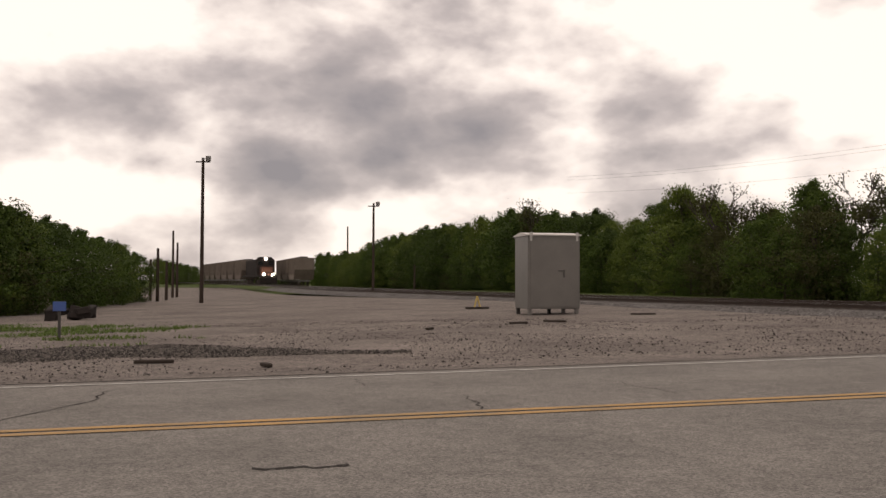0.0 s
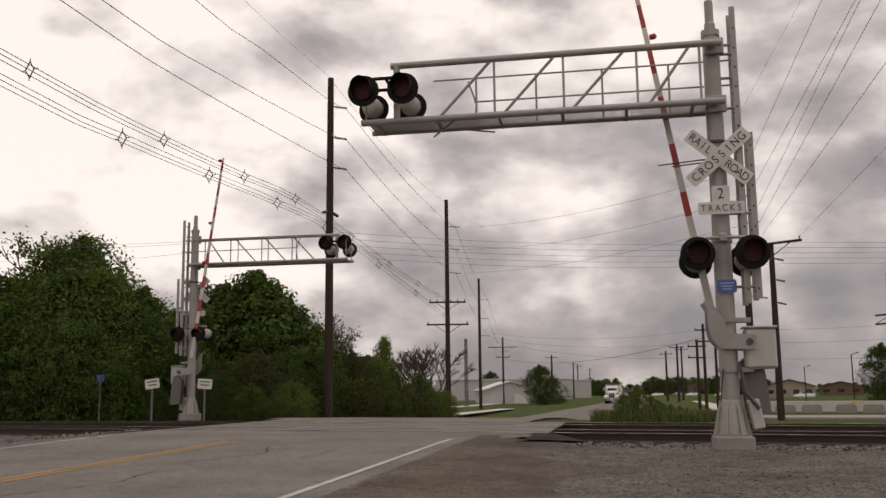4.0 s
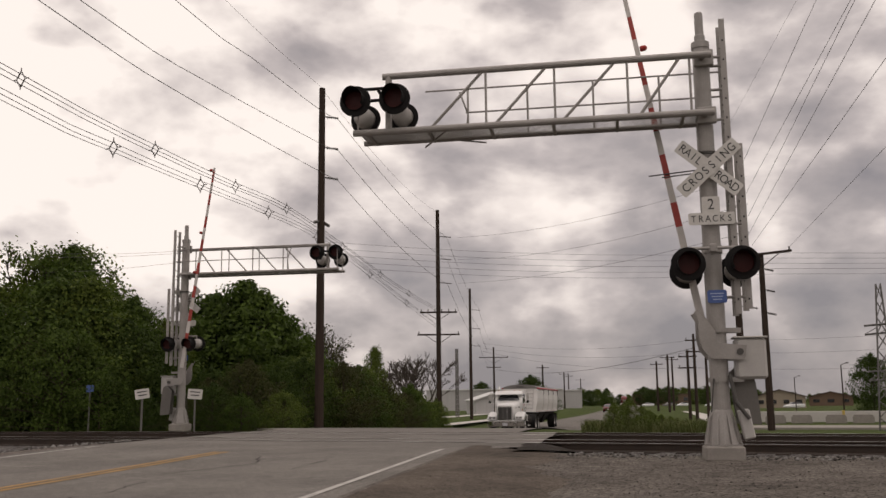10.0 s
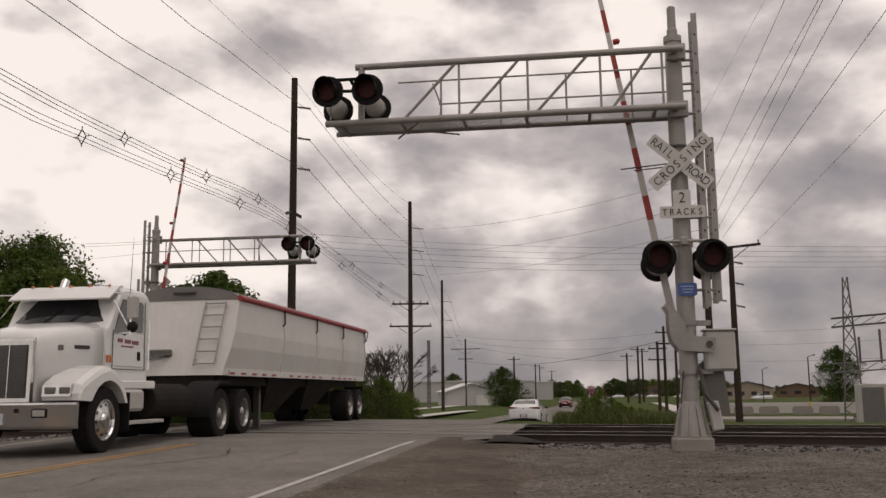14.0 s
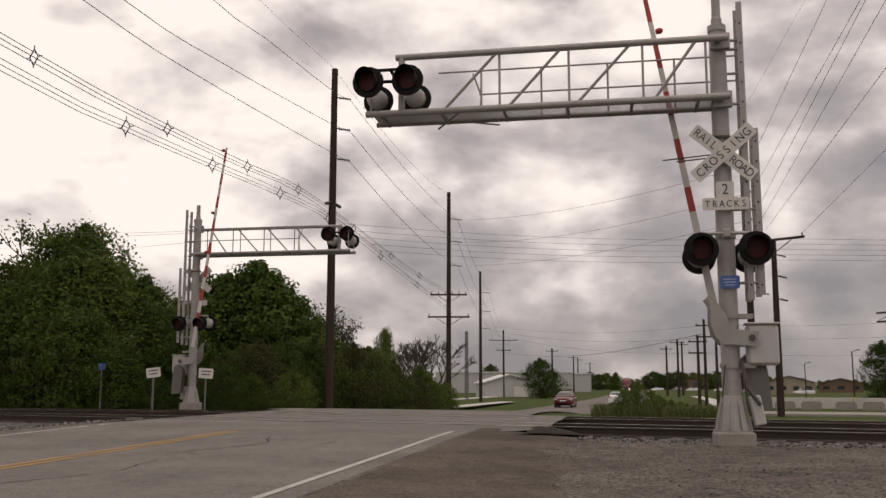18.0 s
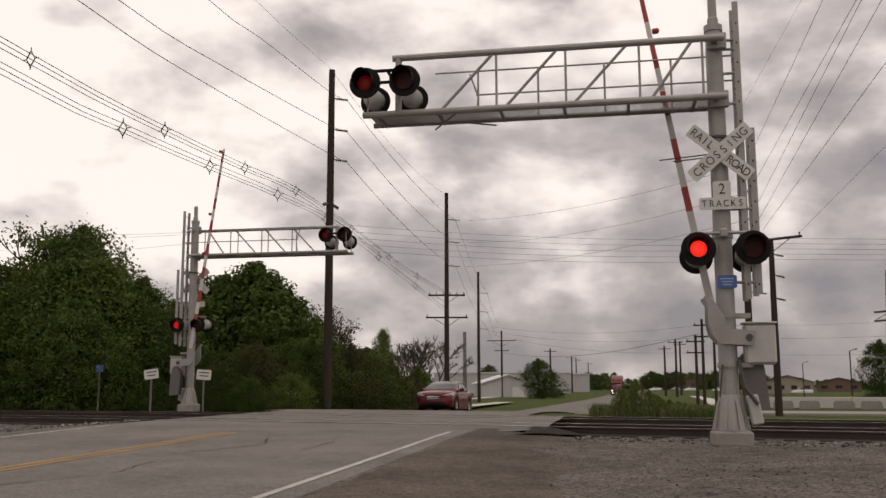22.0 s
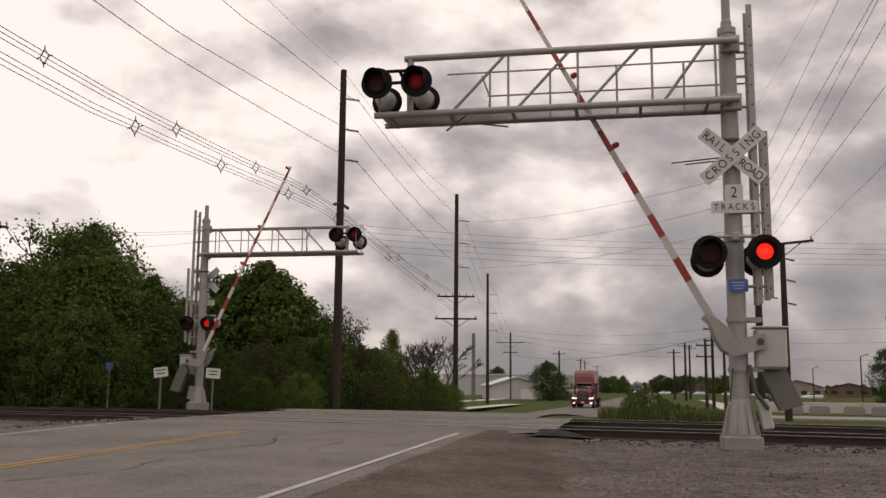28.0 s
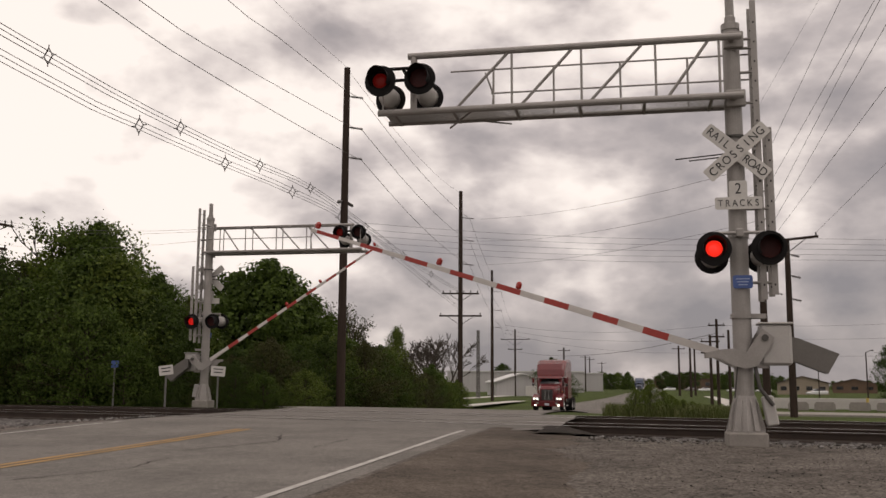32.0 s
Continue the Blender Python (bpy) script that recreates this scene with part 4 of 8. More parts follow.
    for s, side in ((0.33, "L"), (-0.33, "R")):
        lamp(root, cx + s, yf + 0.32, zl, True, None if far else side, "lens_dim")
        lamp(root, cx + s + 0.02, -0.12, zl + (0.16 if far else -0.08), False, ("R" if side == "L" else "L") if far else None, "lens_dim")
    bm = bmesh.new()
    tube(bm, (-0.42, 0.2, 3.2), (0.42, 0.2, 3.2), 0.026)
    for q in (-0.40, 0.40):
        tube(bm, (q, 0.2, 3.2), (q, 0.28, 3.02), 0.024)
    lathe(bm, [(0.16, 3.14), (0.16, 3.26)], 16)
    box(bm, (0, 0.19, 3.2), (0.12, 0.1, 0.14), bevel=0.02)
    part("lamp_bracket", bm, M["galv"], root)
    for s, side in ((0.40, "L"), (-0.40, "R")):
        lamp(root, s, 0.36, 2.94, True, None if far else side)
        lamp(root, s * 0.95, -0.36, 2.9, False, ("R" if side == "L" else "L") if far else None, "lens_mid")
    # crossbuck
    for ang, words in ((-41, ("RAIL", "ROAD")), (41, ("CROS", "SING"))):
        m = Matrix.Translation((0, 0.21 if ang < 0 else 0.225, 4.47)) @ FACE @ Matrix.Rotation(radians(ang), 4, "Z")
        o = part("crossbuck_blade", plate_bm(1.18, 0.225, m=m), M["sign_white"], root, "white crossbuck blade with black lettering")
        for w, c in zip(words, (-0.345, 0.345) if ang < 0 else (-0.27, 0.27)):
            for i, ch in enumerate(w):
                letters(ch, 0.185, o, m @ Matrix.Translation((c + (i - 1.5) * (0.105 if ang < 0 else 0.135), -0.005, 0.003)), M["sign_black"], 0.9)
    m = Matrix.Translation((0, 0.215, 3.86)) @ FACE
    o = part("track_count_plate", plate_bm(0.27, 0.3, m=m), M["sign_white"], root)
    letters("2", 0.24, o, m @ Matrix.Translation((0, 0.02, 0.003)), M["sign_black"])
    m = Matrix.Translation((0, 0.22, 3.66)) @ FACE
    o = part("tracks_plate", plate_bm(0.70, 0.19, m=m), M["sign_white"], root, "white plate lettered tracks")
    for i, ch in enumerate("TRACKS"):
        letters(ch, 0.15, o, m @ Matrix.Translation(((i - 2.5) * 0.108, -0.005, 0.003)), M["sign_black"], 0.85)
    m = Matrix.Translation((-0.02, 0.175, 2.45)) @ FACE
    o = part("blue_plate", plate_bm(0.29, 0.2, m=m), M["sign_blue"], root, "blue notice plate with unreadable lines")
    for k in range(3):
        part("notice_line", plate_bm(0.2 - 0.03 * k, 0.014, 0.002, 0.002, m @ Matrix.Translation((0, 0.045 - 0.045 * k, 0.003))), M["sign_pale"], o)
    bm = bmesh.new()
    for p, q in (((0.02, 0.1, 4.48), (0.88, -0.5, 4.55)), ((0.05, 0.1, 4.43), (0.72, 0.3, 4.33)), ((-0.14, 0.1, 4.75), (0.18, 0.18, 4.75))):
        tube(bm, p, q, 0.012, n=6)
    lathe(bm, [(0.17, 4.72), (0.17, 4.76)], 16)
    part("sign_strap", bm, M["steel_dark"], root)
    # ladder
    for yy in (-0.2, 0.16):
        bm = bmesh.new()
        box(bm, (-0.33, yy, 4.55), (0.09, 0.03, 4.75))
        for k in range(14):
            box(bm, (-0.33, yy, 2.4 + 0.32 * k), (0.022, 0.036, 0.03), mi=1)
        part("ladder_rail", bm, [M["galv"], M["black"]], root)
        bm = bmesh.new()
        box(bm, (-0.49, yy, 3.55), (0.09, 0.03, 2.6))
        for k in range(8):
            box(bm, (-0.49, yy, 2.4 + 0.32 * k), (0.022, 0.036, 0.03), mi=1)
        part("ladder_rail", bm, [M["galv"], M["black"]], root)
    for k in range(15):
        bm = bmesh.new()
        tube(bm, (-0.33, -0.2, 2.4 + 0.31 * k), (-0.33, 0.16, 2.4 + 0.31 * k), 0.013, n=6)
        part("rung", bm, M["galv"], root)
    for zz in (2.45, 3.6, 5.3, 5.8, 6.2, 6.35):
        bm = bmesh.new()
        tube(bm, (0, 0, zz), (-0.5 if zz < 4 else -0.33, 0.0, zz), 0.025, n=6)
        part("ladder_bracket", bm, M["galv"], root)
    # gate mechanism
    bm = bmesh.new()
    box(bm, (-0.47, 0.0, 1.5), (0.46, 0.30, 0.62), bevel=0.04)
    box(bm, (-0.47, 0.0, 1.82), (0.50, 0.34, 0.03), bevel=0.01)
    part("gear_box", bm, M["galv_light"], root, "painted steel gate mechanism box")
    for zz in (1.15, 1.9):
        bm = bmesh.new()
        lathe(bm, [(0.165, zz), (0.165, zz + 0.07)], 18)
        box(bm, (-0.2, 0, zz + 0.035), (0.3, 0.2, 0.07))
        part("mast_clamp", bm, M["galv"], root)
    bm = bmesh.new()
    tube(bm, (-0.14, 0.14, 1.25), (-0.2, 0.2, 0.85), 0.03)
    tube(bm, (-0.2, 0.2, 0.85), (-0.38, 0.22, 0.6), 0.03)
    tube(bm, (0.1, 0.15, 1.2), (0.16, 0.16, 0.7), 0.012)
    part("conduit", bm, M["steel_dark"], root)
    bm = bmesh.new()
    box(bm, (0, 0, 0), (0.17, 0.16, 0.44), pose(-0.34, 0.12, 0.52, 0, 10, 0), bevel=0.02)
    part("junction_box", bm, M["galv_light"], root, "small grey junction box")
    return root, build_gate(root, far)


SIG_NEAR, GATE_NEAR = build_signal(14.83, 2.23, -0.1, 90 + ROAD_ANGLE, False, "galvanised cantilever crossing signal with crossbuck beside the gravel apron")
SIG_FAR, GATE_FAR = build_signal(25.7, 21.9, -0.02, -90 + ROAD_ANGLE, True, "galvanised cantilever crossing signal seen from behind, before bushes")


# ---------------------------------------------------------------- relay cabinet and yard things


def polar(az, r, z=0.0):
    return Vector((-math.sin(radians(az)) * r, math.cos(radians(az)) * r, z))


def build_cabinet():
    p = polar(-6.35, 30.3)
    z = land(p.x, p.y)
    root = empty("relay_cabinet", pose(p.x, p.y, z, 0, 0, 12) @ Matrix.Scale(1.10, 4), "grey sheet-steel relay cabinet on short legs in the yard", "cabinet")
    bm = bmesh.new()
    box(bm, (0, 0, 1.21), (1.56, 1.30, 2.1), bevel=0.012)
    part("body", bm, M["cabinet"], root)
    bm = bmesh.new()
    prism(bm, [(-0.82, 2.26), (0.82, 2.26), (0.82, 2.29), (-0.82, 2.29)], -0.69, 0.69)
    prism(bm, [(-0.69, 2.29), (0.69, 2.29), (0.0, 2.37)], -0.82, 0.82, Matrix.Rotation(math.pi / 2, 4, "Z"))
    part("roof", bm, M["cabinet_roof"], root, "pale shallow pitched steel roof")
    bm = bmesh.new()
    box(bm, (0.0, -0.659, 1.19), (1.42, 0.018, 1.95), bevel=0.006)
    d = part("door", bm, M["cabinet"], root)
    bm = bmesh.new()
    box(bm, (0.2, -0.675, 1.25), (0.16, 0.02, 0.03))
    box(bm, (0.30, -0.68, 1.17), (0.03, 0.03, 0.22))
    part("handle", bm, M["steel_dark"], d)
    for x in (-0.69, 0.69):
        bm = bmesh.new()
        lathe(bm, [(0.05, -0.008), (0.05, 0.008)], 12, Matrix.Translation((x, -0.675, 2.31)) @ Matrix.Rotation(math.pi / 2, 4, "X"))
        box(bm, (x, -0.67, 2.19), (0.06, 0.02, 0.16))
        part("lifting_lug", bm, M["galv_light"], root)
        for y in (-0.57, 0.57):
            bm = bmesh.new()
            box(bm, (x * 1.02, y, 0.08), (0.1, 0.1, 0.2))
            part("leg", bm, M["steel_dark"] if y > 0 else M["cabinet"], root)
    bm = bmesh.new()
    tube(bm, (0.1, 0.1, -0.02), (0.1, 0.1, 0.2), 0.06)
    part("cable_duct", bm, M["steel_dark"], root)


build_cabinet()


def build_derail(x, y, turn):
    root = empty("derail_stand", pose(x, y, land(x, y), 0, 0, turn), "small yellow steel derail stand beside the rail", "track stand")
    for s in (-0.14, 0.14):
        bm = bmesh.new()
        tube(bm, (s, 0, 0), (0.0, 0, 0.5), 0.03, n=6)
        part("strut", bm, M["yellow_steel"], root)
    bm = bmesh.new()
    box(bm, (0, 0, 0.04), (0.9, 0.2, 0.08))
    part("base", bm, M["tie"], root)


def build_switch_stand():
    p = polar(-36.85, 24.2)
    z = land(p.x, p.y)
    root = empty("switch_stand", pose(p.x, p.y, z, 0, 0, 40), "railway switch stand with a round red and white target", "switch stand")
    bm = bmesh.new()
    for y in (-0.25, 0.25):
        box(bm, (0, y, 0.05), (1.9, 0.24, 0.2), bevel=0.02)
    part("head_tie", bm, M["tie"], root)
    bm = bmesh.new()
    box(bm, (0, 0, 0.22), (0.34, 0.3, 0.16), bevel=0.04)
    tube(bm, (0.1, 0, 0.25), (0.65, 0.1, 0.2), 0.025)
    part("stand", bm, M["steel_dark"], root)
    bm = bmesh.new()
    tube(bm, (0, 0, 0.25), (0, 0, 0.65), 0.022)
    part("spindle", bm, M["steel_dark"], root)
    m = pose(0, 0, 0.62, 90, 0, -10)
    for nm, a0, key in (("target_half", 90, "gate_red"), ("target_half", -90, "sign_white")):
        bm = bmesh.new()
        pts = [(0.19 * math.cos(radians(a0 + 180 * k / 12)), 0.2 * math.sin(radians(a0 + 180 * k / 12))) for k in range(13)]
        f = [bm.verts.new((x, y, 0.006)) for x, y in pts]
        g = [bm.verts.new((x, y, -0.006)) for x, y in pts]
        bm.faces.new(f)
        bm.faces.new(g[::-1])
        for k in range(13):
            bm.faces.new((f[k], g[k], g[(k + 1) % 13], f[(k + 1) % 13]))
        bm.transform(m)
        part(nm, bm, M[key], root)


def small_sign(az, r, z_top, w, h, turn, tilt, key, label, lines=2):
    p = polar(az, r)
    z = land(p.x, p.y)
    root = empty("notice_sign", pose(p.x, p.y, z, 0, 0, turn), label, "sign", "notice signs")
    bm = bmesh.new()
    box(bm, (0, 0, (z_top - z) / 2 - 0.1), (0.06, 0.04, z_top - z + 0.1))
    part("post", bm, M["galv_dark"], root)
    m = Matrix.Translation((0, -0.035, z_top - z - h / 2)) @ Matrix.Rotation(math.pi / 2, 4, "X") @ Matrix.Rotation(radians(tilt), 4, "Z")
    o = part("panel", plate_bm(w, h, m=m), M[key], root)
    for k in range(lines):
        part("text_bar", plate_bm(w * (0.7 - 0.1 * k), 0.035, 0.002, 0.004, m @ Matrix.Translation((0, 0.07 - 0.11 * k, 0.003))), M["sign_black"], o)


# ---------------------------------------------------------------- poles and wires


def line_pole(az, r, top_z, rad=0.16, lean=0.0, name="utility_pole", label="dark weathered wooden utility pole"):
    p = polar(az, r)
    z = land(p.x, p.y)
    root = empty(name, pose(p.x, p.y, z, 0, lean, 0), label, "utility pole", "utility poles")
    bm = bmesh.new()
    h = top_z - z
    n = 5
    for k in range(n):
        tube(bm, (0, 0, -0.4 + (h + 0.4) * k / n), (0, 0, -0.4 + (h + 0.4) * (k + 1) / n), rad * (1 - 0.32 * k / n), rad * (1 - 0.32 * (k + 1) / n), 12, caps=k in (0, n - 1))
    part("shaft", bm, M["wood_pole"], root)
    root["ground"] = z
    return root


def crossarm(root, z, width, turn, pins=4, brace=True):
    """A wooden crossarm with braces and insulators; z is in the world."""
    m = Matrix.Translation((0, 0, z - root["ground"])) @ Matrix.Rotation(radians(turn), 4, "Z")
    bm = bmesh.new()
    box(bm, (0, 0.15, 0), (width, 0.1, 0.13), m)
    a = part("crossarm", bm, M["wood_pole"], root)
    if brace:
        bm = bmesh.new()
        for s in (-1, 1):
            tube(bm, m @ Vector((s * width * 0.33, 0.12, 0)), m @ Vector((0, 0.12, -width * 0.22)), 0.025, n=6)
        part("brace", bm, M["steel_dark"], a)
    for k in range(pins):
        x = -width / 2 + 0.12 + (width - 0.24) * k / max(1, pins - 1)
        bm = bmesh.new()
        lathe(bm, [(0.02, 0.05), (0.05, 0.12), (0.035, 0.16), (0.055, 0.2), (0.03, 0.26)], 8, m @ Matrix.Translation((x, 0.15, 0)))
        part("insulator", bm, M["insulator"], a)


def side_insulator(root, z, turn, length=0.75):
    m = Matrix.Translation((0, 0, z - root["ground"])) @ Matrix.Rotation(radians(turn), 4, "Z")
    bm = bmesh.new()
    tube(bm, m @ Vector((0.1, 0, 0)), m @ Vector((length, 0, -0.12)), 0.03, n=6)
    for k in range(6):
        c = 0.25 + (length - 0.3) * k / 5
        lathe(bm, [(0.03, -0.02), (0.075, 0.0), (0.03, 0.02)], 8, m @ Matrix.Translation((c, 0, -0.12 * c / length)) @ Matrix.Rotation(math.pi / 2, 4, "Y"))
    part("insulator", bm, M["insulator"], root)


def wire(pts, r=0.012, label="dark overhead power cable"):
    """A cable through the points, with a smooth hang between them."""
    P = [Vector(p) for p in pts]
    r *= 0.8
    bm = bmesh.new()
    ring0 = None
    path = []
    for i in range(len(P) - 1):
        a, b = P[max(i - 1, 0)], P[min(i + 2, len(P) - 1)]
        n = max(3, int((P[i + 1] - P[i]).length / 2.5))
        for k in range(n):
            t = k / n
            path.append(0.5 * ((2 * P[i]) + (P[i + 1] - a) * t + (2 * a - 5 * P[i] + 4 * P[i + 1] - b) * t * t + (3 * P[i] - a - 3 * P[i + 1] + b) * t ** 3))
    path.append(P[-1])
    for i, p in enumerate(path):
        d = (path[min(i + 1, len(path) - 1)] - path[max(i - 1, 0)]).normalized()
        a = d.orthogonal().normalized()
        b = d.cross(a)
        ring = [bm.verts.new(p + a * r * c + b * r * s) for c, s in ((1, 0), (-0.5, 0.87), (-0.5, -0.87))]
        if ring0:
            for k in range(3):
                bm.faces.new((ring0[k], ring0[(k + 1) % 3], ring[(k + 1) % 3], ring[k]))
        ring0 = ring
    return tagged(part("overhead_wire", bm, M["wire"]), label, "power line", "overhead wires")


def hang(a, b, sag, n=3):
    a, b = Vector(a), Vector(b)
    return [tuple(a.lerp(b, k / (n + 1)) - Vector((0, 0, 4 * sag * (k / (n + 1)) * (1 - k / (n + 1))))) for k in range(n + 2)]


def build_lines():
    ra = ROAD_ANGLE
    c = line_pole(-57.6, 40, EYE + 40 * math.tan(radians(19.05)), 0.20, label="tall dark wooden transmission pole among bushes")
    for z in (13.3, 11.9, 10.55):
        side_insulator(c, z, -90 + ra)
    side_insulator(c, 8.6, -20 + ra, 0.6)
    side_insulator(c, 8.6, 160 + ra, 0.5)
    d = line_pole(-64.85, 75, EYE + 75 * math.tan(radians(11.75)), 0.22, label="tall dark wooden pole with two crossarms")
    for z in (14.2, 12.35, 10.4):
        side_insulator(d, z, -90 + ra, 1.1)
    crossarm(d, 8.0, 3.0, -65, 6)
    crossarm(d, 6.2, 3.4, -65, 2)
    e = line_pole(-66.8, 120, EYE + 120 * math.tan(radians(6.9)), 0.22)
    for z in (12.6, 10.2, 8.0):
        side_insulator(e, z, -90 + ra, 1.3)
    f = line_pole(-68.2, 170, EYE + 170 * math.tan(radians(3.3)), 0.22)
    crossarm(f, 8.8, 5.2, -70, 4)
    crossarm(f, 7.0, 2.6, -70, 2, False)
    t = line_pole(-37.9, 55, EYE + 55 * math.tan(radians(9.15)), 0.15, label="wooden telegraph pole with two crossarms behind the trees")
    crossarm(t, 9.2, 2.3, 0, 6)
    crossarm(t, 7.9, 1.9, 8, 4)
    g = line_pole(-84.15, 55, EYE + 55 * math.tan(radians(8.45)), 0.21, lean=2.2, label="leaning dark wooden pole with a crossarm and bracket")
    crossarm(g, 8.9, 3.6, 75, 2)
    for z in (8.1, 6.9, 5.6):
        side_insulator(g, z, -60, 0.7)
    h = line_pole(-82.75, 48, 14.0, 0.19, label="tall wooden pole behind the crossing signal")
    for z in (11.75, 10.35, 8.95):
        side_insulator(h, z, -90, 0.7)
    for z in (7.5, 5.3):
        side_insulator(h, z, -80, 0.9)
    for az, el, r, w in ((-79.71, 2.9, 95, 1.8), (-80.1, 3.85, 95, 1.6), (-80.75, 3.2, 100, 0), (-77.9, 2.3, 190, 2.4), (-78.55, 2.7, 175, 2.6), (-78.8, 2.55, 200, 2.6),
                         (-71.14, 2.2, 200, 2.6), (-72.42, 1.75, 290, 3), (-72.68, 1.6, 320, 3), (-73.4, 1.35, 380, 3.4)):
        p = line_pole(az, r, EYE + r * math.tan(radians(el)), 0.17 if r < 120 else 0.24)
        if w:
            crossarm(p, EYE + r * math.tan(radians(el)) - 0.6, w, -75, 2, False)
            if r < 120:
                crossarm(p, EYE + r * math.tan(radians(el)) - 1.7, w, -60, 3, False)
    # steel yard lights
    for az, r, el, rad in ((14.5, 60, 7.25, 0.13), (4.28, 75, 4.75, 0.12)):
        p = line_pole(az, r, EYE + r * math.tan(radians(el)), rad, name="yard_light_pole", label="tall dark pole with floodlights over the yard")
        hh = EYE + r * math.tan(radians(el)) - p["ground"]
        bm = bmesh.new()
        box(bm, (0, 0, hh - 0.25), (0.9, 0.08, 0.08))
        part("crossbar", bm, M["steel_dark"], p)
        for s in (0.35,):
            bm = bmesh.new()
            box(bm, (s, -0.1, hh - 0.05), (0.3, 0.25, 0.3), bevel=0.03)
            part("floodlight", bm, M["galv_dark"], p)
    for az, r, el in ((16.15, 90, 2.9), (15.9, 92, 2.2), (17.0, 70, 1.85), (16.5, 75, 1.1), (17.4, 75, 1.2), (5.85, 260, 3.3), (1.75, 110, 1.0)):
        line_pole(az, r, EYE + r * math.tan(radians(el)), 0.13 if r < 200 else 0.3, label="thin dark pole at the edge of the yard")
    # transmission conductors along the road
    near_spans = [
        [(-29.12, 3.71, 12.31), (-3.12, 10.73, 11.26), (18.88, 16.67, 11.72), (24.22, 18.11, 12.17), (31.16, 19.98, 12.72), (34.0, 20.75, 13.15)],
        [(-33.56, 2.51, 10.48), (-7.56, 9.53, 9.32), (14.44, 15.47, 9.7), (20.86, 17.2, 10.14), (31.21, 20.0, 11.31), (34.0, 20.75, 11.75)],
        [(-35.03, 2.11, 10.26), (-9.03, 9.13, 8.86), (12.97, 15.07, 9.03), (19.13, 16.74, 9.22), (31.25, 20.01, 10.14), (34.0, 20.75, 10.4)],
    ]
    for k, (zc, zd, ze) in enumerate(((13.15, 14.05, 12.5), (11.75, 12.2, 10.1), (10.4, 10.25, 7.9))):
        cc, dd, ee = (34.0, 20.75, zc), (68.0, 31.1, zd), (109.2, 45.6, ze)
        wire(near_spans[k], 0.014)
        wire(hang(cc, dd, 0.5), 0.016)
        wire(hang(dd, ee, 0.6), 0.018)
        wire(hang(ee, (154, 62, ze - 1.0), 0.8), 0.02)
    wire([(-25.63, 4.8, 14.22), (0.37, 11.82, 13.02), (22.37, 17.76, 13.35), (31.76, 20.29, 13.92), (33.8, 21.4, 14.5)], 0.007)
    wire(hang((33.8, 21.4, 14.5), (67.9, 31.9, 16.2), 0.6), 0.01)
    # two spacer cables, three strands each, with their spacers
    up = [(-30, 5.5, 10.2), (-8, 11.5, 8.7), (13.7, 17.3, 8.3), (21.1, 19.3, 8.42), (27.1, 20.9, 8.7), (32.9, 22.5, 9.05), (42.9, 25.2, 8.75), (52.9, 27.9, 8.3), (66.8, 31.6, 8.15)]
    lo = [(-30, 4.3, 9.3), (-8, 10.2, 7.6), (12.7, 16.0, 7.2), (17.4, 17.3, 7.3), (22.5, 18.7, 7.55), (28.2, 20.2, 7.85), (35.9, 22.3, 8.0), (52.0, 26.6, 7.0), (66.4, 30.9, 6.4)]
    for base, r in ((up, 0.014), (lo, 0.012)):
        for dy, dz in ((0, 0.14), (0.12, -0.05), (-0.12, -0.05)):
            wire([(x, y + dy, z + dz) for x, y, z in base], r)
    for base, spots in ((up, (-2, 2.6, 5.2, 8, 14.7, 21.1, 27.1, 32.6, 41, 49, 57)), (lo, (4, 11, 17.4, 22.5, 28.2, 34, 43, 52))):
        for x in spots:
            i = max(j for j in range(len(base) - 1) if base[j][0] <= x)
            a, b = Vector(base[i]), Vector(base[i + 1])
            p = a.lerp(b, (x - a.x) / (b.x - a.x))
            bm = bmesh.new()
            q = [Vector((0, 0, 0.2)), Vector((0, 0.14, 0)), Vector((0, 0, -0.2)), Vector((0, -0.14, 0))]
            for k in range(4):
                tube(bm, p + q[k], p + q[(k + 1) % 4], 0.016, n=5)
            for v in ((0, 0, 0.28), (0, 0.26, 0), (0, 0, -0.26), (0, -0.26, 0)):
                tube(bm, p + Vector(v) * 0.6, p + Vector(v), 0.014, n=5)
            tagged(part("cable_spacer", bm, M["insulator"]), "diamond-shaped spacer between overhead cables", "cable spacer", "cable spacers")
    # cables across to the poles beyond the near signal
    for z0, z1, s in ((14.0, 11.8, 0.6), (12.2, 10.4, 0.7), (10.25, 9.0, 0.5)):
        wire(hang((68.2, 30.2, z0), (47.75, 5.3, z1), s), 0.014)
    for k in range(5):
        wire(hang((40 + k, 24.8, 8.9 - 0.22 * k), (54.8, 4.9, 8.9 - 0.3 * k), 0.35), 0.012)
        wire(hang((54.8, 4.9, 8.9 - 0.3 * k), (60, -28, 8.6 - 0.2 * k), 0.5), 0.012)
    for z0, z1 in ((9.6, 6.6), (9.0, 5.4), (8.6, 3.9)):
        wire(hang((109, 45, z0 - 1.5), (94, 16.5, z1), 0.8), 0.016)
        wire(hang((94, 16.5, z1), (80, -20, z1 + 0.5), 0.8), 0.014)
    wire(hang((157.5, 63, 6.6), (94, 16.5, 5.8), 1.4), 0.04)
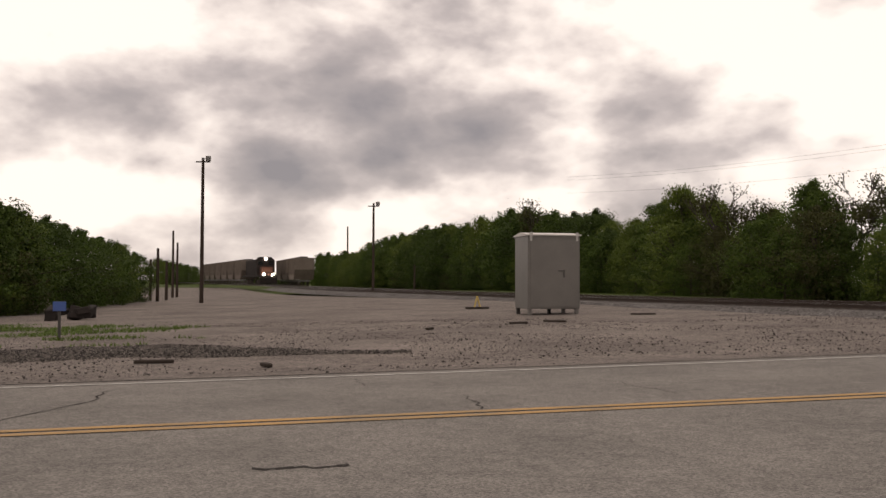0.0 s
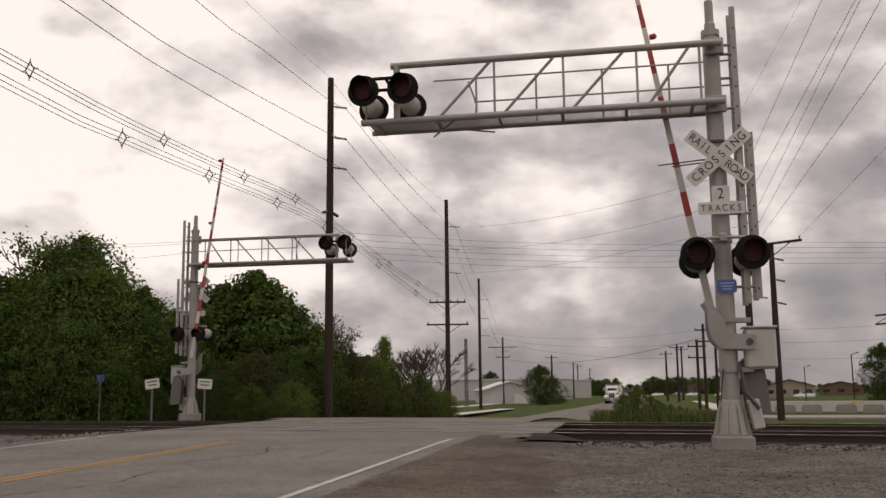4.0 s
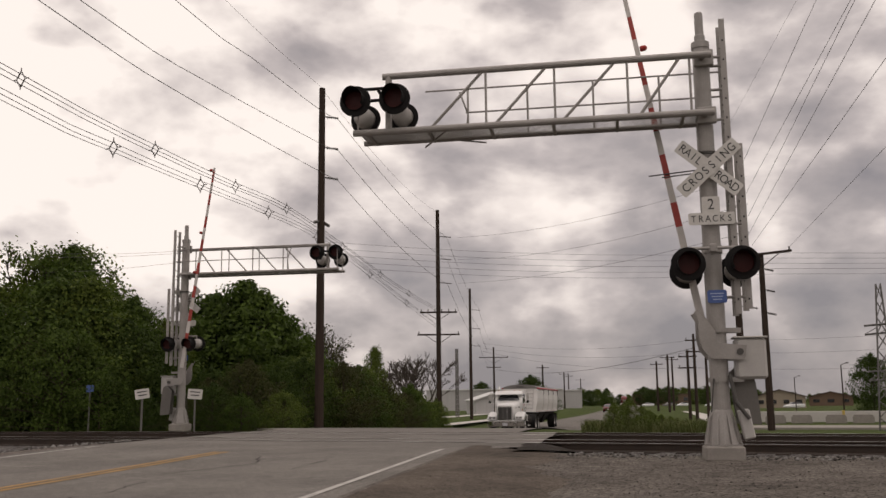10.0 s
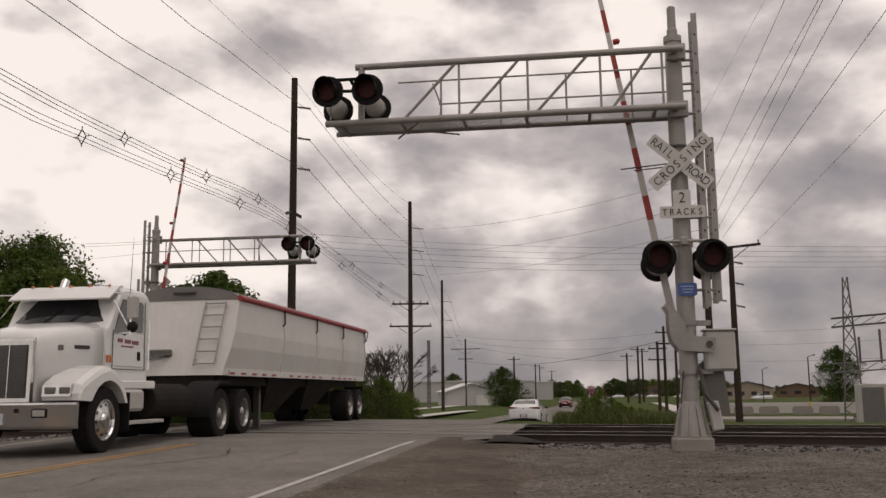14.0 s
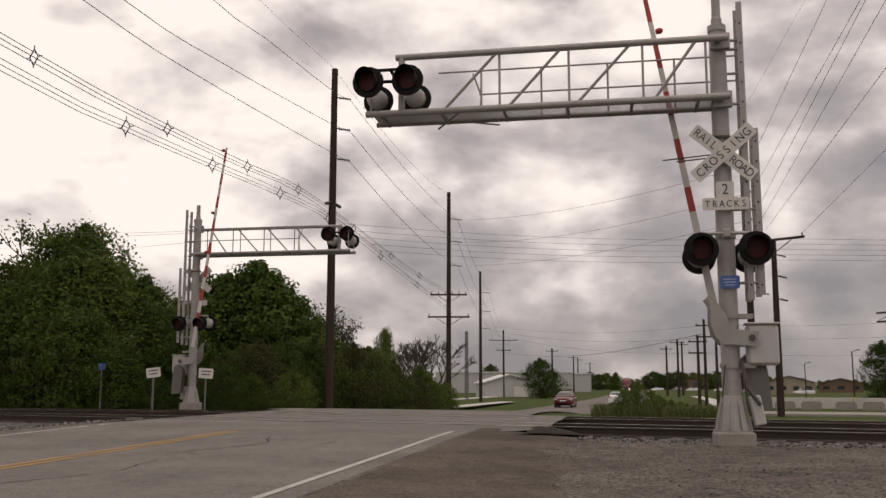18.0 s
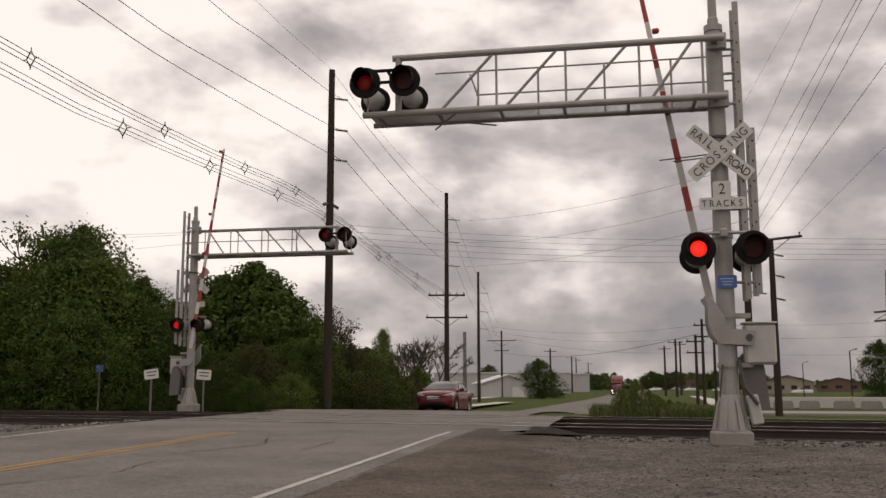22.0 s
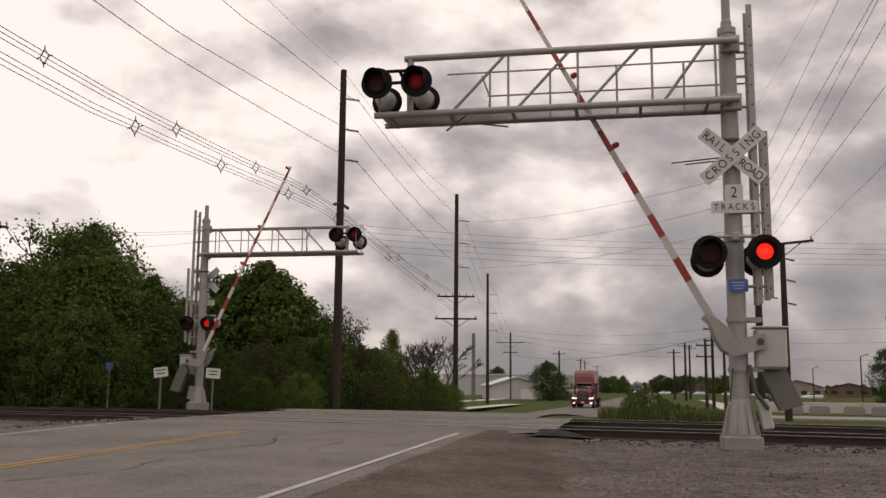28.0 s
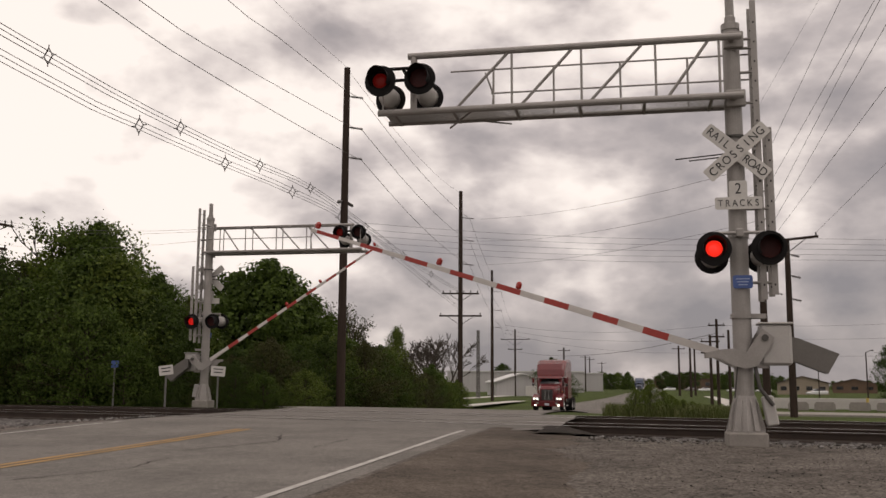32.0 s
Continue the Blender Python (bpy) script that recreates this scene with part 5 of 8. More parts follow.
    for a, b, c, r in (
        ((47.67, 6.08, 14.35), (33.41, 1.68, 14.56), (20.58, -2.28, 14.75), 0.006),
        ((47.68, 5.98, 11.4), (30.53, 0.95, 13.26), (15.1, -3.57, 14.93), 0.011),
        ((47.71, 5.71, 10.37), (26.63, -0.03, 11.49), (7.66, -5.2, 12.5), 0.011),
        ((47.72, 5.56, 9.35), (26.2, -0.14, 11.3), (6.83, -5.27, 13.05), 0.011),
        ((47.74, 5.38, 8.85), (24.44, -0.59, 10.5), (3.46, -5.95, 11.98), 0.011),
        ((47.76, 5.22, 8.33), (24.65, -0.53, 8.82), (3.86, -5.71, 9.26), 0.011),
        ((54.8, 3.99, 9.22), (36.8, -0.54, 9.54), (20.6, -4.63, 9.82), 0.011),
    ):
        wire([a, b, c], r)
    # far-left telegraph wires
    for dz in (0.0, -0.25, -1.3):
        wire(hang((33.0, 43.2, 9.3 + dz), (25.8, 21.9, 6.2 + dz * 0.3), 0.3), 0.008)
        wire(hang((33.0, 43.2, 9.3 + dz), (10, 75, 9.2 + dz), 0.6), 0.009)


build_switch_stand()
build_derail(*polar(-2.1, 36.5).xy, 20)
small_sign(-47.4, 32.5, EYE + 0.55, 0.46, 0.32, -48 + 180 + 168, 8, "sign_white", "small white notice sign on a steel post")
small_sign(-50.35, 33.2, EYE + 0.55, 0.48, 0.34, -50, -4, "sign_white", "small white notice sign on a steel post beside the signal")
small_sign(-44.55, 37.0, EYE + 0.78, 0.26, 0.26, -44, 0, "sign_blue", "small blue marker sign on a post before bushes", 0)
build_lines()


# ---------------------------------------------------------------- vehicles
WHEELS = []


def wheel(root, x, y, r, w, rim="rim", name="wheel", dual=False, steer=False):
    """A wheel about the y axis: tyre, rim and hub."""
    s = 1 if y > 0 else -1
    o = new(name)
    o.parent, o.matrix_basis, o.empty_display_size = root, Matrix.Translation((x, y, r)), 0.1
    bm = bmesh.new()
    q = Matrix.Rotation(math.pi / 2, 4, "X")
    lathe(bm, [(r * 0.62, -w / 2), (r * 0.93, -w / 2), (r, -w / 2 + 0.03), (r, w / 2 - 0.03), (r * 0.93, w / 2), (r * 0.62, w / 2)], 28, q, cap=False)
    part("tyre", bm, M["tyre"], o)
    bm = bmesh.new()
    face = -s * w / 2
    if steer:
        lathe(bm, [(r * 0.64, face * 0.98), (r * 0.60, face * 0.99), (r * 0.565, face * 0.80), (r * 0.50, face * 0.80), (r * 0.30, face * 0.98), (r * 0.23, face), (r * 0.21, face * 1.16), (r * 0.12, face * 1.22), (0.002, face * 1.22)], 28, q, cap=False)
        for k in range(10):
            lathe(bm, [(0.034, 0.0), (0.034, 0.012)], 10, Matrix.Rotation(k * math.pi / 5, 4, "Y") @ Matrix.Translation((r * 0.42, -face * 0.87, 0)) @ Matrix.Rotation(math.pi / 2, 4, "X"), mi=1)
        bmesh.ops.recalc_face_normals(bm, faces=bm.faces)
        part("rim", bm, [M["chrome_worn"], M["black"]], o)
        WHEELS.append((o, root, r))
        return o
    lathe(bm, [(r * 0.64, face * 0.98), (r * 0.58, face * 0.8), (r * 0.52, face * (0.25 if dual else 0.62)), (r * 0.24, face * (0.35 if dual else 0.7)), (r * 0.22, face * (0.85 if dual else 0.9)), (r * 0.1, face * (0.95 if dual else 0.92)), (0.002, face * (0.95 if dual else 0.92))], 24, q, cap=False)
    if not dual:
        for k in range(5):
            a = k * 2 * math.pi / 5
            box(bm, (r * 0.36, -face * 0.86, 0), (r * 0.46, 0.02, r * 0.15), Matrix.Rotation(a, 4, "Y"))
    else:
        for k in range(8):
            a = k * math.pi / 4
            lathe(bm, [(0.045, 0.0), (0.045, 0.012)], 8, Matrix.Rotation(a, 4, "Y") @ Matrix.Translation((r * 0.40, -face * 0.31, 0)) @ Matrix.Rotation(math.pi / 2, 4, "X"), mi=1)
    bmesh.ops.recalc_face_normals(bm, faces=bm.faces)
    part("rim", bm, [M[rim], M["black"]], o, smooth=False)
    WHEELS.append((o, root, r))
    return o


def loft(bm, stations, mi=0, cap=True):
    """Skins a row of equal-length outlines (lists of points)."""
    rings = [[bm.verts.new(p) for p in st] for st in stations]
    n = len(rings[0])
    for a, b in zip(rings, rings[1:]):
        for k in range(n):
            bm.faces.new((a[k], b[k], b[(k + 1) % n], a[(k + 1) % n])).material_index = mi
    if cap:
        bm.faces.new(rings[0]).material_index = mi
        bm.faces.new(rings[-1][::-1]).material_index = mi


def body_ring(x, w, z0, z1, crown=0.03, tuck=0.9):
    h = z1 - z0
    half = [(w * 0.8, z0), (w * 0.94, z0 + 0.05), (w * 0.985, z0 + h * 0.3), (w, z0 + h * 0.55), (w * 0.985, z0 + h * 0.78), (w * tuck, z1 - 0.015), (w * 0.62, z1 + crown * 0.6), (w * 0.25, z1 + crown)]
    return [(x, y, z) for y, z in half] + [(x, -y, z) for y, z in half[::-1]]


FLANK = [(0.0, 0.60, 0.32, 0.58, 0.63), (-0.04, 0.72, 0.27, 0.67, 0.73), (-0.12, 0.81, 0.23, 0.74, 0.80), (-0.25, 0.87, 0.20, 0.79, 0.86), (-0.5, 0.905, 0.18, 0.85, 0.925), (-1.0, 0.92, 0.18, 0.91, 0.99), (-1.4, 0.925, 0.18, 0.94, 1.02),
         (-2.6, 0.93, 0.18, 0.955, 0.98), (-3.5, 0.93, 0.18, 0.985, 1.02), (-4.15, 0.915, 0.19, 1.01, 1.07), (-4.45, 0.89, 0.20, 1.015, 1.095), (-4.66, 0.86, 0.23, 1.005, 1.085), (-4.76, 0.83, 0.26, 0.96, 1.03), (-4.82, 0.80, 0.29, 0.86, 0.90), (-4.85, 0.77, 0.32, 0.70, 0.72)]
ROOF = [(-1.12, 0.99), (-1.5, 1.155), (-1.9, 1.315), (-2.25, 1.41), (-2.6, 1.455), (-3.0, 1.465), (-3.4, 1.43), (-3.8, 1.345), (-4.15, 1.225), (-4.47, 1.105)]


def flank(x, col):
    return interp(-x, [(-r[0], r[col]) for r in FLANK])


def car_ring(x):
    """The outline of a saloon's body across at x, with its wheel arches."""
    w, z0, zs, zt = (flank(x, c) for c in (1, 2, 3, 4))
    for xw in (-0.93, -3.73):
        if abs(x - xw) < 0.37:
            z0 = max(z0, 0.33 + math.sqrt(0.37 ** 2 - (x - xw) ** 2))
    h = zs - z0
    half = [(w * 0.55, z0 + 0.01), (w * 0.93, z0), (w * 0.985, z0 + min(0.06, h * 0.2)), (w, z0 + h * 0.5), (w * 0.995, zs - min(0.12, h * 0.3)), (w * 0.965, zs - 0.03), (w * 0.89, zs + 0.012), (w * 0.6, zt - 0.012), (w * 0.2, zt)]
    return [(x, y, z) for y, z in half] + [(x, -y, z) for y, z in half[::-1]]


def taper(x):
    return 1 - 0.10 * smoothstep(3.2, 4.5, -x)


def side_y(x, z):
    return (0.885 - 0.55 * (z - 0.94)) * taper(x)


def sedan(name, paint, label, rear_lights, L=4.85, trim="chrome", rim="rim", scale_z=1.0, scale_y=1.0):
    """A four-door saloon, nose at the origin, heading +x with its tail at -L."""
    root = empty(name, pose(0, 0, 0), label, "car")
    k = L / 4.85
    xs = sorted({r[0] for r in FLANK} | {round(-0.1 * q, 2) for q in range(3, 47)} | {-0.93 + 0.365, -0.93 - 0.365, -3.73 + 0.365, -3.73 - 0.365}, reverse=True)
    bm = bmesh.new()
    loft(bm, [car_ring(x) for x in xs])
    for f in bm.faces:
        f.material_index = 1 if all(v.co.z < 0.74 and abs(v.co.y) < flank(v.co.x, 1) * 0.94 for v in f.verts) and len(f.verts) == 4 else 0
    body = part("body", finished(bm), [paint, M["black"]], root, smooth=True)
    roof_z = lambda x: interp(-x, [(-a, b) for a, b in ROOF])
    # cabin shell
    bm = bmesh.new()
    rings = []
    for q in range(35):
        x = -1.12 - 3.35 * q / 34
        z = roof_z(x)
        e = max(0.945, z - 0.045)
        half = [(side_y(x, 0.92), 0.92), (side_y(x, (0.92 + e) / 2), (0.92 + e) / 2), (side_y(x, e), e), (side_y(x, e) - 0.045, z - 0.012), (side_y(x, e) - 0.13, z), (side_y(x, e) * 0.4, z + 0.014)]
        rings.append([(x, y, a) for y, a in half] + [(x, -y, a) for y, a in half[::-1]])
    loft(bm, rings)
    part("roof", finished(bm), paint, body, smooth=True)

    def pane(x0, x1, rim_in, lift=0.009):
        """Glass over the shell between two stations of the roof line."""
        bm = bmesh.new()
        grid = []
        for q in range(9):
            x = x0 + (x1 - x0) * q / 8
            ye = side_y(x, roof_z(x) - 0.045) - rim_in
            grid.append([bm.verts.new((x, ye * (a / 4 - 1), roof_z(x) + lift + 0.014 * (1 - (a / 4 - 1) ** 2) - 0.004)) for a in range(9)])
        for r0, r1 in zip(grid, grid[1:]):
            for a in range(8):
                bm.faces.new((r0[a], r1[a], r1[a + 1], r0[a + 1]))
        return finished(bm)

    part("windscreen", pane(-1.16, -2.12, 0.075), M["car_glass"], body, smooth=True)
    part("rear_window", pane(-3.52, -4.38, 0.085), M["car_glass"], body, smooth=True)
    panes = [[(-1.72, 0.985), (-2.68, 0.995), (-2.74, 1.355), (-2.55, 1.355), (-2.25, 1.315), (-1.95, 1.175)],
             [(-2.78, 0.996), (-3.44, 1.03), (-3.30, 1.325), (-2.95, 1.355), (-2.84, 1.356)],
             [(-3.53, 1.035), (-3.92, 1.10), (-3.72, 1.215), (-3.40, 1.30)]]
    edge = panes[0][:2] + panes[1][:2] + panes[2] + panes[1][2:] + panes[0][2:]
    for s in (-1, 1):
        for glass in panes:
            bm = bmesh.new()
            a = [bm.verts.new((x, s * (side_y(x, z) + 0.012), z)) for x, z in glass]
            b = [bm.verts.new((x, s * (side_y(x, z) - 0.02), z)) for x, z in glass]
            bm.faces.new(a)
            for q in range(len(glass)):
                bm.faces.new((a[q], a[(q + 1) % len(glass)], b[(q + 1) % len(glass)], b[q]))
            win = part("side_window", finished(bm), M["car_glass"], body)
        bm = bmesh.new()
        for p, q in zip(edge, edge[1:] + edge[:1]):
            tube(bm, (p[0], s * (side_y(*p) + 0.010), p[1]), (q[0], s * (side_y(*q) + 0.010), q[1]), 0.011, n=6)
        part("window_trim", bm, M[trim], body)
        for x, z, x2, z2, r in ((-2.73, 0.99, -2.79, 1.355, 0.04), (-3.485, 1.03, -3.35, 1.31, 0.045)):
            bm = bmesh.new()
            tube(bm, (x, s * (side_y(x, z) - 0.022), z), (x2, s * (side_y(x2, z2) - 0.022), z2), r, n=8)
            part("pillar", bm, M["black"], body)
        bm = bmesh.new()
        tube(bm, (-1.75, s * 0.86, 0.99), (-1.74, s * 0.95, 1.02), 0.02, n=6)
        sleeve(bm, -1.66, -1.80, 0.095, 0.97, 1.10, 0.045, w1=0.105)
        for v in bm.verts:
            if abs(v.co.y) < 0.2:
                v.co.y += s * 1.0
        part("wing_mirror", finished(bm), paint if trim != "chrome" else M["steel_dark"], body, smooth=True)
        for x in (-0.93, -3.73):
            wheel(root, x * k, s * (0.925 * scale_y - 0.115), 0.318, 0.215, rim)
            bm = bmesh.new()
            box(bm, (x, s * 0.55, 0.42), (0.70, 0.30, 0.5))
            part("wheel_well", bm, M["black"], body)
        # headlight and tail light follow the corners of the body
        for nm, rows, key, lab in (("headlight", ((-0.012, 0.42, 0.595, 0.69), (-0.045, 0.60, 0.585, 0.745), (-0.11, 0.745, 0.60, 0.79), (-0.24, 0.845, 0.65, 0.82), (-0.42, 0.886, 0.72, 0.84), (-0.60, 0.898, 0.80, 0.85)), M["headlight"], "clear headlight"),
                                   ("tail_light", ((-4.835, 0.30, 0.925, 0.945), (-4.845, 0.52, 0.885, 0.965), (-4.825, 0.72, 0.845, 0.985), (-4.74, 0.845, 0.84, 0.985), (-4.60, 0.883, 0.865, 0.98), (-4.40, 0.905, 0.93, 0.97)), rear_lights, "dark red tail light")):
            bm = bmesh.new()
            mid = -0.9 if nm == "headlight" else -4.0
            loft(bm, [[(x, s * (y + 0.012), z0), (x - 0.012 * (1 if nm == "headlight" else -1), s * (y + 0.004), z1), (x + (mid - x) * 0.25, s * y * 0.86, (z0 + z1) / 2)] for x, y, z0, z1 in rows])
            lamp_ob = part(nm, finished(bm), key, body, lab)
            if nm == "tail_light":
                bm = bmesh.new()
                loft(bm, [[(-4.852, s * 0.60, 0.868), (-4.852, s * 0.60, 0.895), (-4.7, s * 0.6, 0.88)], [(-4.838, s * 0.735, 0.848), (-4.838, s * 0.735, 0.89), (-4.7, s * 0.7, 0.87)], [(-4.78, s * 0.825, 0.848), (-4.78, s * 0.825, 0.875), (-4.7, s * 0.75, 0.86)]])
                part("reversing_lens", finished(bm), M["headlight"], lamp_ob)
            else:
                bm = bmesh.new()
                lathe(bm, [(0.062, 0.0), (0.055, 0.022), (0.02, 0.032)], 14, pose(-0.085, s * 0.735, 0.695, 0, 62, s * 38))
                part("lamp_bowl", bm, M["lamp_glass"], lamp_ob)
        for x in (-2.30, -3.28):
            bm = bmesh.new()
            box(bm, (x, s * 0.935, 0.83), (0.18, 0.03, 0.03), bevel=0.01)
            part("door_handle", bm, paint, body)
        for line in (((-1.58, 0.24), (-1.60, 0.55), (-1.68, 0.94)), ((-2.70, 0.22), (-2.70, 0.6), (-2.72, 0.94)), ((-3.36, 0.50), (-3.42, 0.72), (-3.60, 0.97))):
            bm = bmesh.new()
            for (a, b), (c, d) in zip(line, line[1:]):
                tube(bm, (a, s * 0.9255, b), (c, s * (0.9255 if d < 0.7 else 0.905), d), 0.006, n=5)
            part("door_gap", bm, M["steel_dark"], body)
        bm = bmesh.new()
        box(bm, (0, 0, 0), (0.05, 0.03, 0.17), pose(-4.77, s * 0.80, 0.50, 0, 0, s * 30), bevel=0.01)
        part("rear_reflector", bm, rear_lights, body)
        bm = bmesh.new()
        box(bm, (-2.33, s * 0.88, 0.20), (1.9, 0.06, 0.09), bevel=0.02)
        part("sill", bm, paint, body)
    # tail: boot lid seam, plate in its recess, dark valance, badge and fin
    bm = bmesh.new()
    seam = [(-4.66, -0.66, 1.07), (-4.835, -0.60, 0.82), (-4.858, -0.55, 0.70), (-4.862, 0.55, 0.70), (-4.835, 0.60, 0.82), (-4.66, 0.66, 1.07)]
    for p, q in zip(seam[1:-1], seam[2:-1]):
        tube(bm, p, q, 0.006, n=5)
    part("boot_seam", bm, M["steel_dark"], body)
    bm = bmesh.new()
    box(bm, (-4.858, 0, 0.49), (0.03, 0.42, 0.19), bevel=0.01)
    rec = part("plate_recess", bm, M["galv_dark"], body)
    bm = bmesh.new()
    box(bm, (-4.878, 0, 0.49), (0.014, 0.31, 0.15), bevel=0.004)
    part("number_plate", bm, M["plate"], rec)
    bm = bmesh.new()
    loft(bm, [[(-4.70 - d, y, 0.20), (-4.80 - d, y, 0.22), (-4.82 - d, y, 0.35), (-4.70 - d, y, 0.36)] for y, d in ((-0.84, -0.14), (-0.70, 0.0), (0.0, 0.05), (0.70, 0.0), (0.84, -0.14))])
    part("rear_valance", finished(bm), M["black"], body)
    bm = bmesh.new()
    lathe(bm, [(0.055, 0.0), (0.05, 0.01)], 18, Matrix.Translation((-4.845, 0, 0.90)) @ Matrix.Rotation(-math.pi / 2, 4, "Y") @ Matrix.Diagonal((0.6, 1, 1, 1)))
    part("badge", bm, M["chrome"], body)
    bm = bmesh.new()
    prism(bm, [(-3.32, 1.43), (-3.47, 1.42), (-3.50, 1.50), (-3.44, 1.50)], -0.02, 0.02)
    part("aerial_fin", finished(bm), M["steel_dark"], body)
    # nose
    bm = bmesh.new()
    loft(bm, [[(-0.02 - d, y, 0.50), (0.02 - d, y, 0.52), (0.0 - d, y, 0.665), (-0.06 - d, y, 0.665)] for y, d in ((-0.29, 0.015), (0.0, 0.0), (0.29, 0.015))])
    g = part("grille", finished(bm), M["black"], body)
    for z, h in ((0.655, 0.024), (0.617, 0.009), (0.585, 0.009), (0.553, 0.009)):
        bm = bmesh.new()
        loft(bm, [[(0.0 - d, y, z - h / 2), (0.032 - d, y, z - h / 2), (0.026 - d, y, z + h / 2), (0.0 - d, y, z + h / 2)] for y, d in ((-0.29, 0.015), (0.0, 0.0), (0.29, 0.015))])
        part("grille_bar", finished(bm), M["chrome"], g)
    bm = bmesh.new()
    loft(bm, [[(-0.12 - d, y, 0.30), (0.0 - d, y, 0.31), (0.018 - d, y, 0.43), (-0.12 - d, y, 0.44)] for y, d in ((-0.69, 0.05), (-0.55, 0.01), (0.0, 0.0), (0.55, 0.01), (0.69, 0.05))])
    part("bumper_intake", finished(bm), M["black"], body)
    for y in (-0.25, 0.2):
        bm = bmesh.new()
        tube(bm, (-1.13, y, 1.005), (-1.30, y + 0.5, 1.085), 0.009, n=5)
        part("wiper", bm, M["black"], body)
    fit = Matrix.Diagonal((k, scale_y, scale_z, 1))
    for ob in (body, *body.children_recursive):
        ob.data.transform(fit)
    return root


def sleeve(bm, x0, x1, w, z0, z1, r, n=4, w1=None, z0b=None, z1b=None):
    """A rounded box from x0 to x1 whose far end may differ."""
    def ring(x, w, a, b):
        out = []
        for cy, cz, s in ((w - r, b - r, 0), (-(w - r), b - r, 90), (-(w - r), a + r, 180), (w - r, a + r, 270)):
            for k in range(n + 1):
                t = radians(s + 90 * k / n)
                out.append((x, cy + r * math.cos(t), cz + r * math.sin(t)))
        return out
    loft(bm, [ring(x0, w, z0, z1), ring(x1, w1 or w, z0 if z0b is None else z0b, z1 if z1b is None else z1b)])


def rounded(x, w, z0, z1, r, n=3):
    """A rounded oblong across the heading at x."""
    out = []
    for cy, cz, a0 in ((w - r, z1 - r, 0), (-(w - r), z1 - r, 90), (-(w - r), z0 + 0.04, 180), (w - r, z0 + 0.04, 270)):
        q = r if a0 < 180 else 0.04
        for k in range(n + 1):
            a = radians(a0 + 90 * k / n)
            out.append((x, cy + (r if a0 < 180 else r) * math.cos(a), cz + q * math.sin(a)))
    return out


def hood_ring(x, w, z0, z1):
    half = [(w, z0), (w, z1 - 0.26), (w * 0.985, z1 - 0.15), (w * 0.93, z1 - 0.06), (w * 0.80, z1 - 0.005), (w * 0.45, z1 + 0.03)]
    return [(x, y, z) for y, z in half] + [(x, -y, z) for y, z in half[::-1]]


def finished(bm):
    bmesh.ops.recalc_face_normals(bm, faces=bm.faces)
    return bm


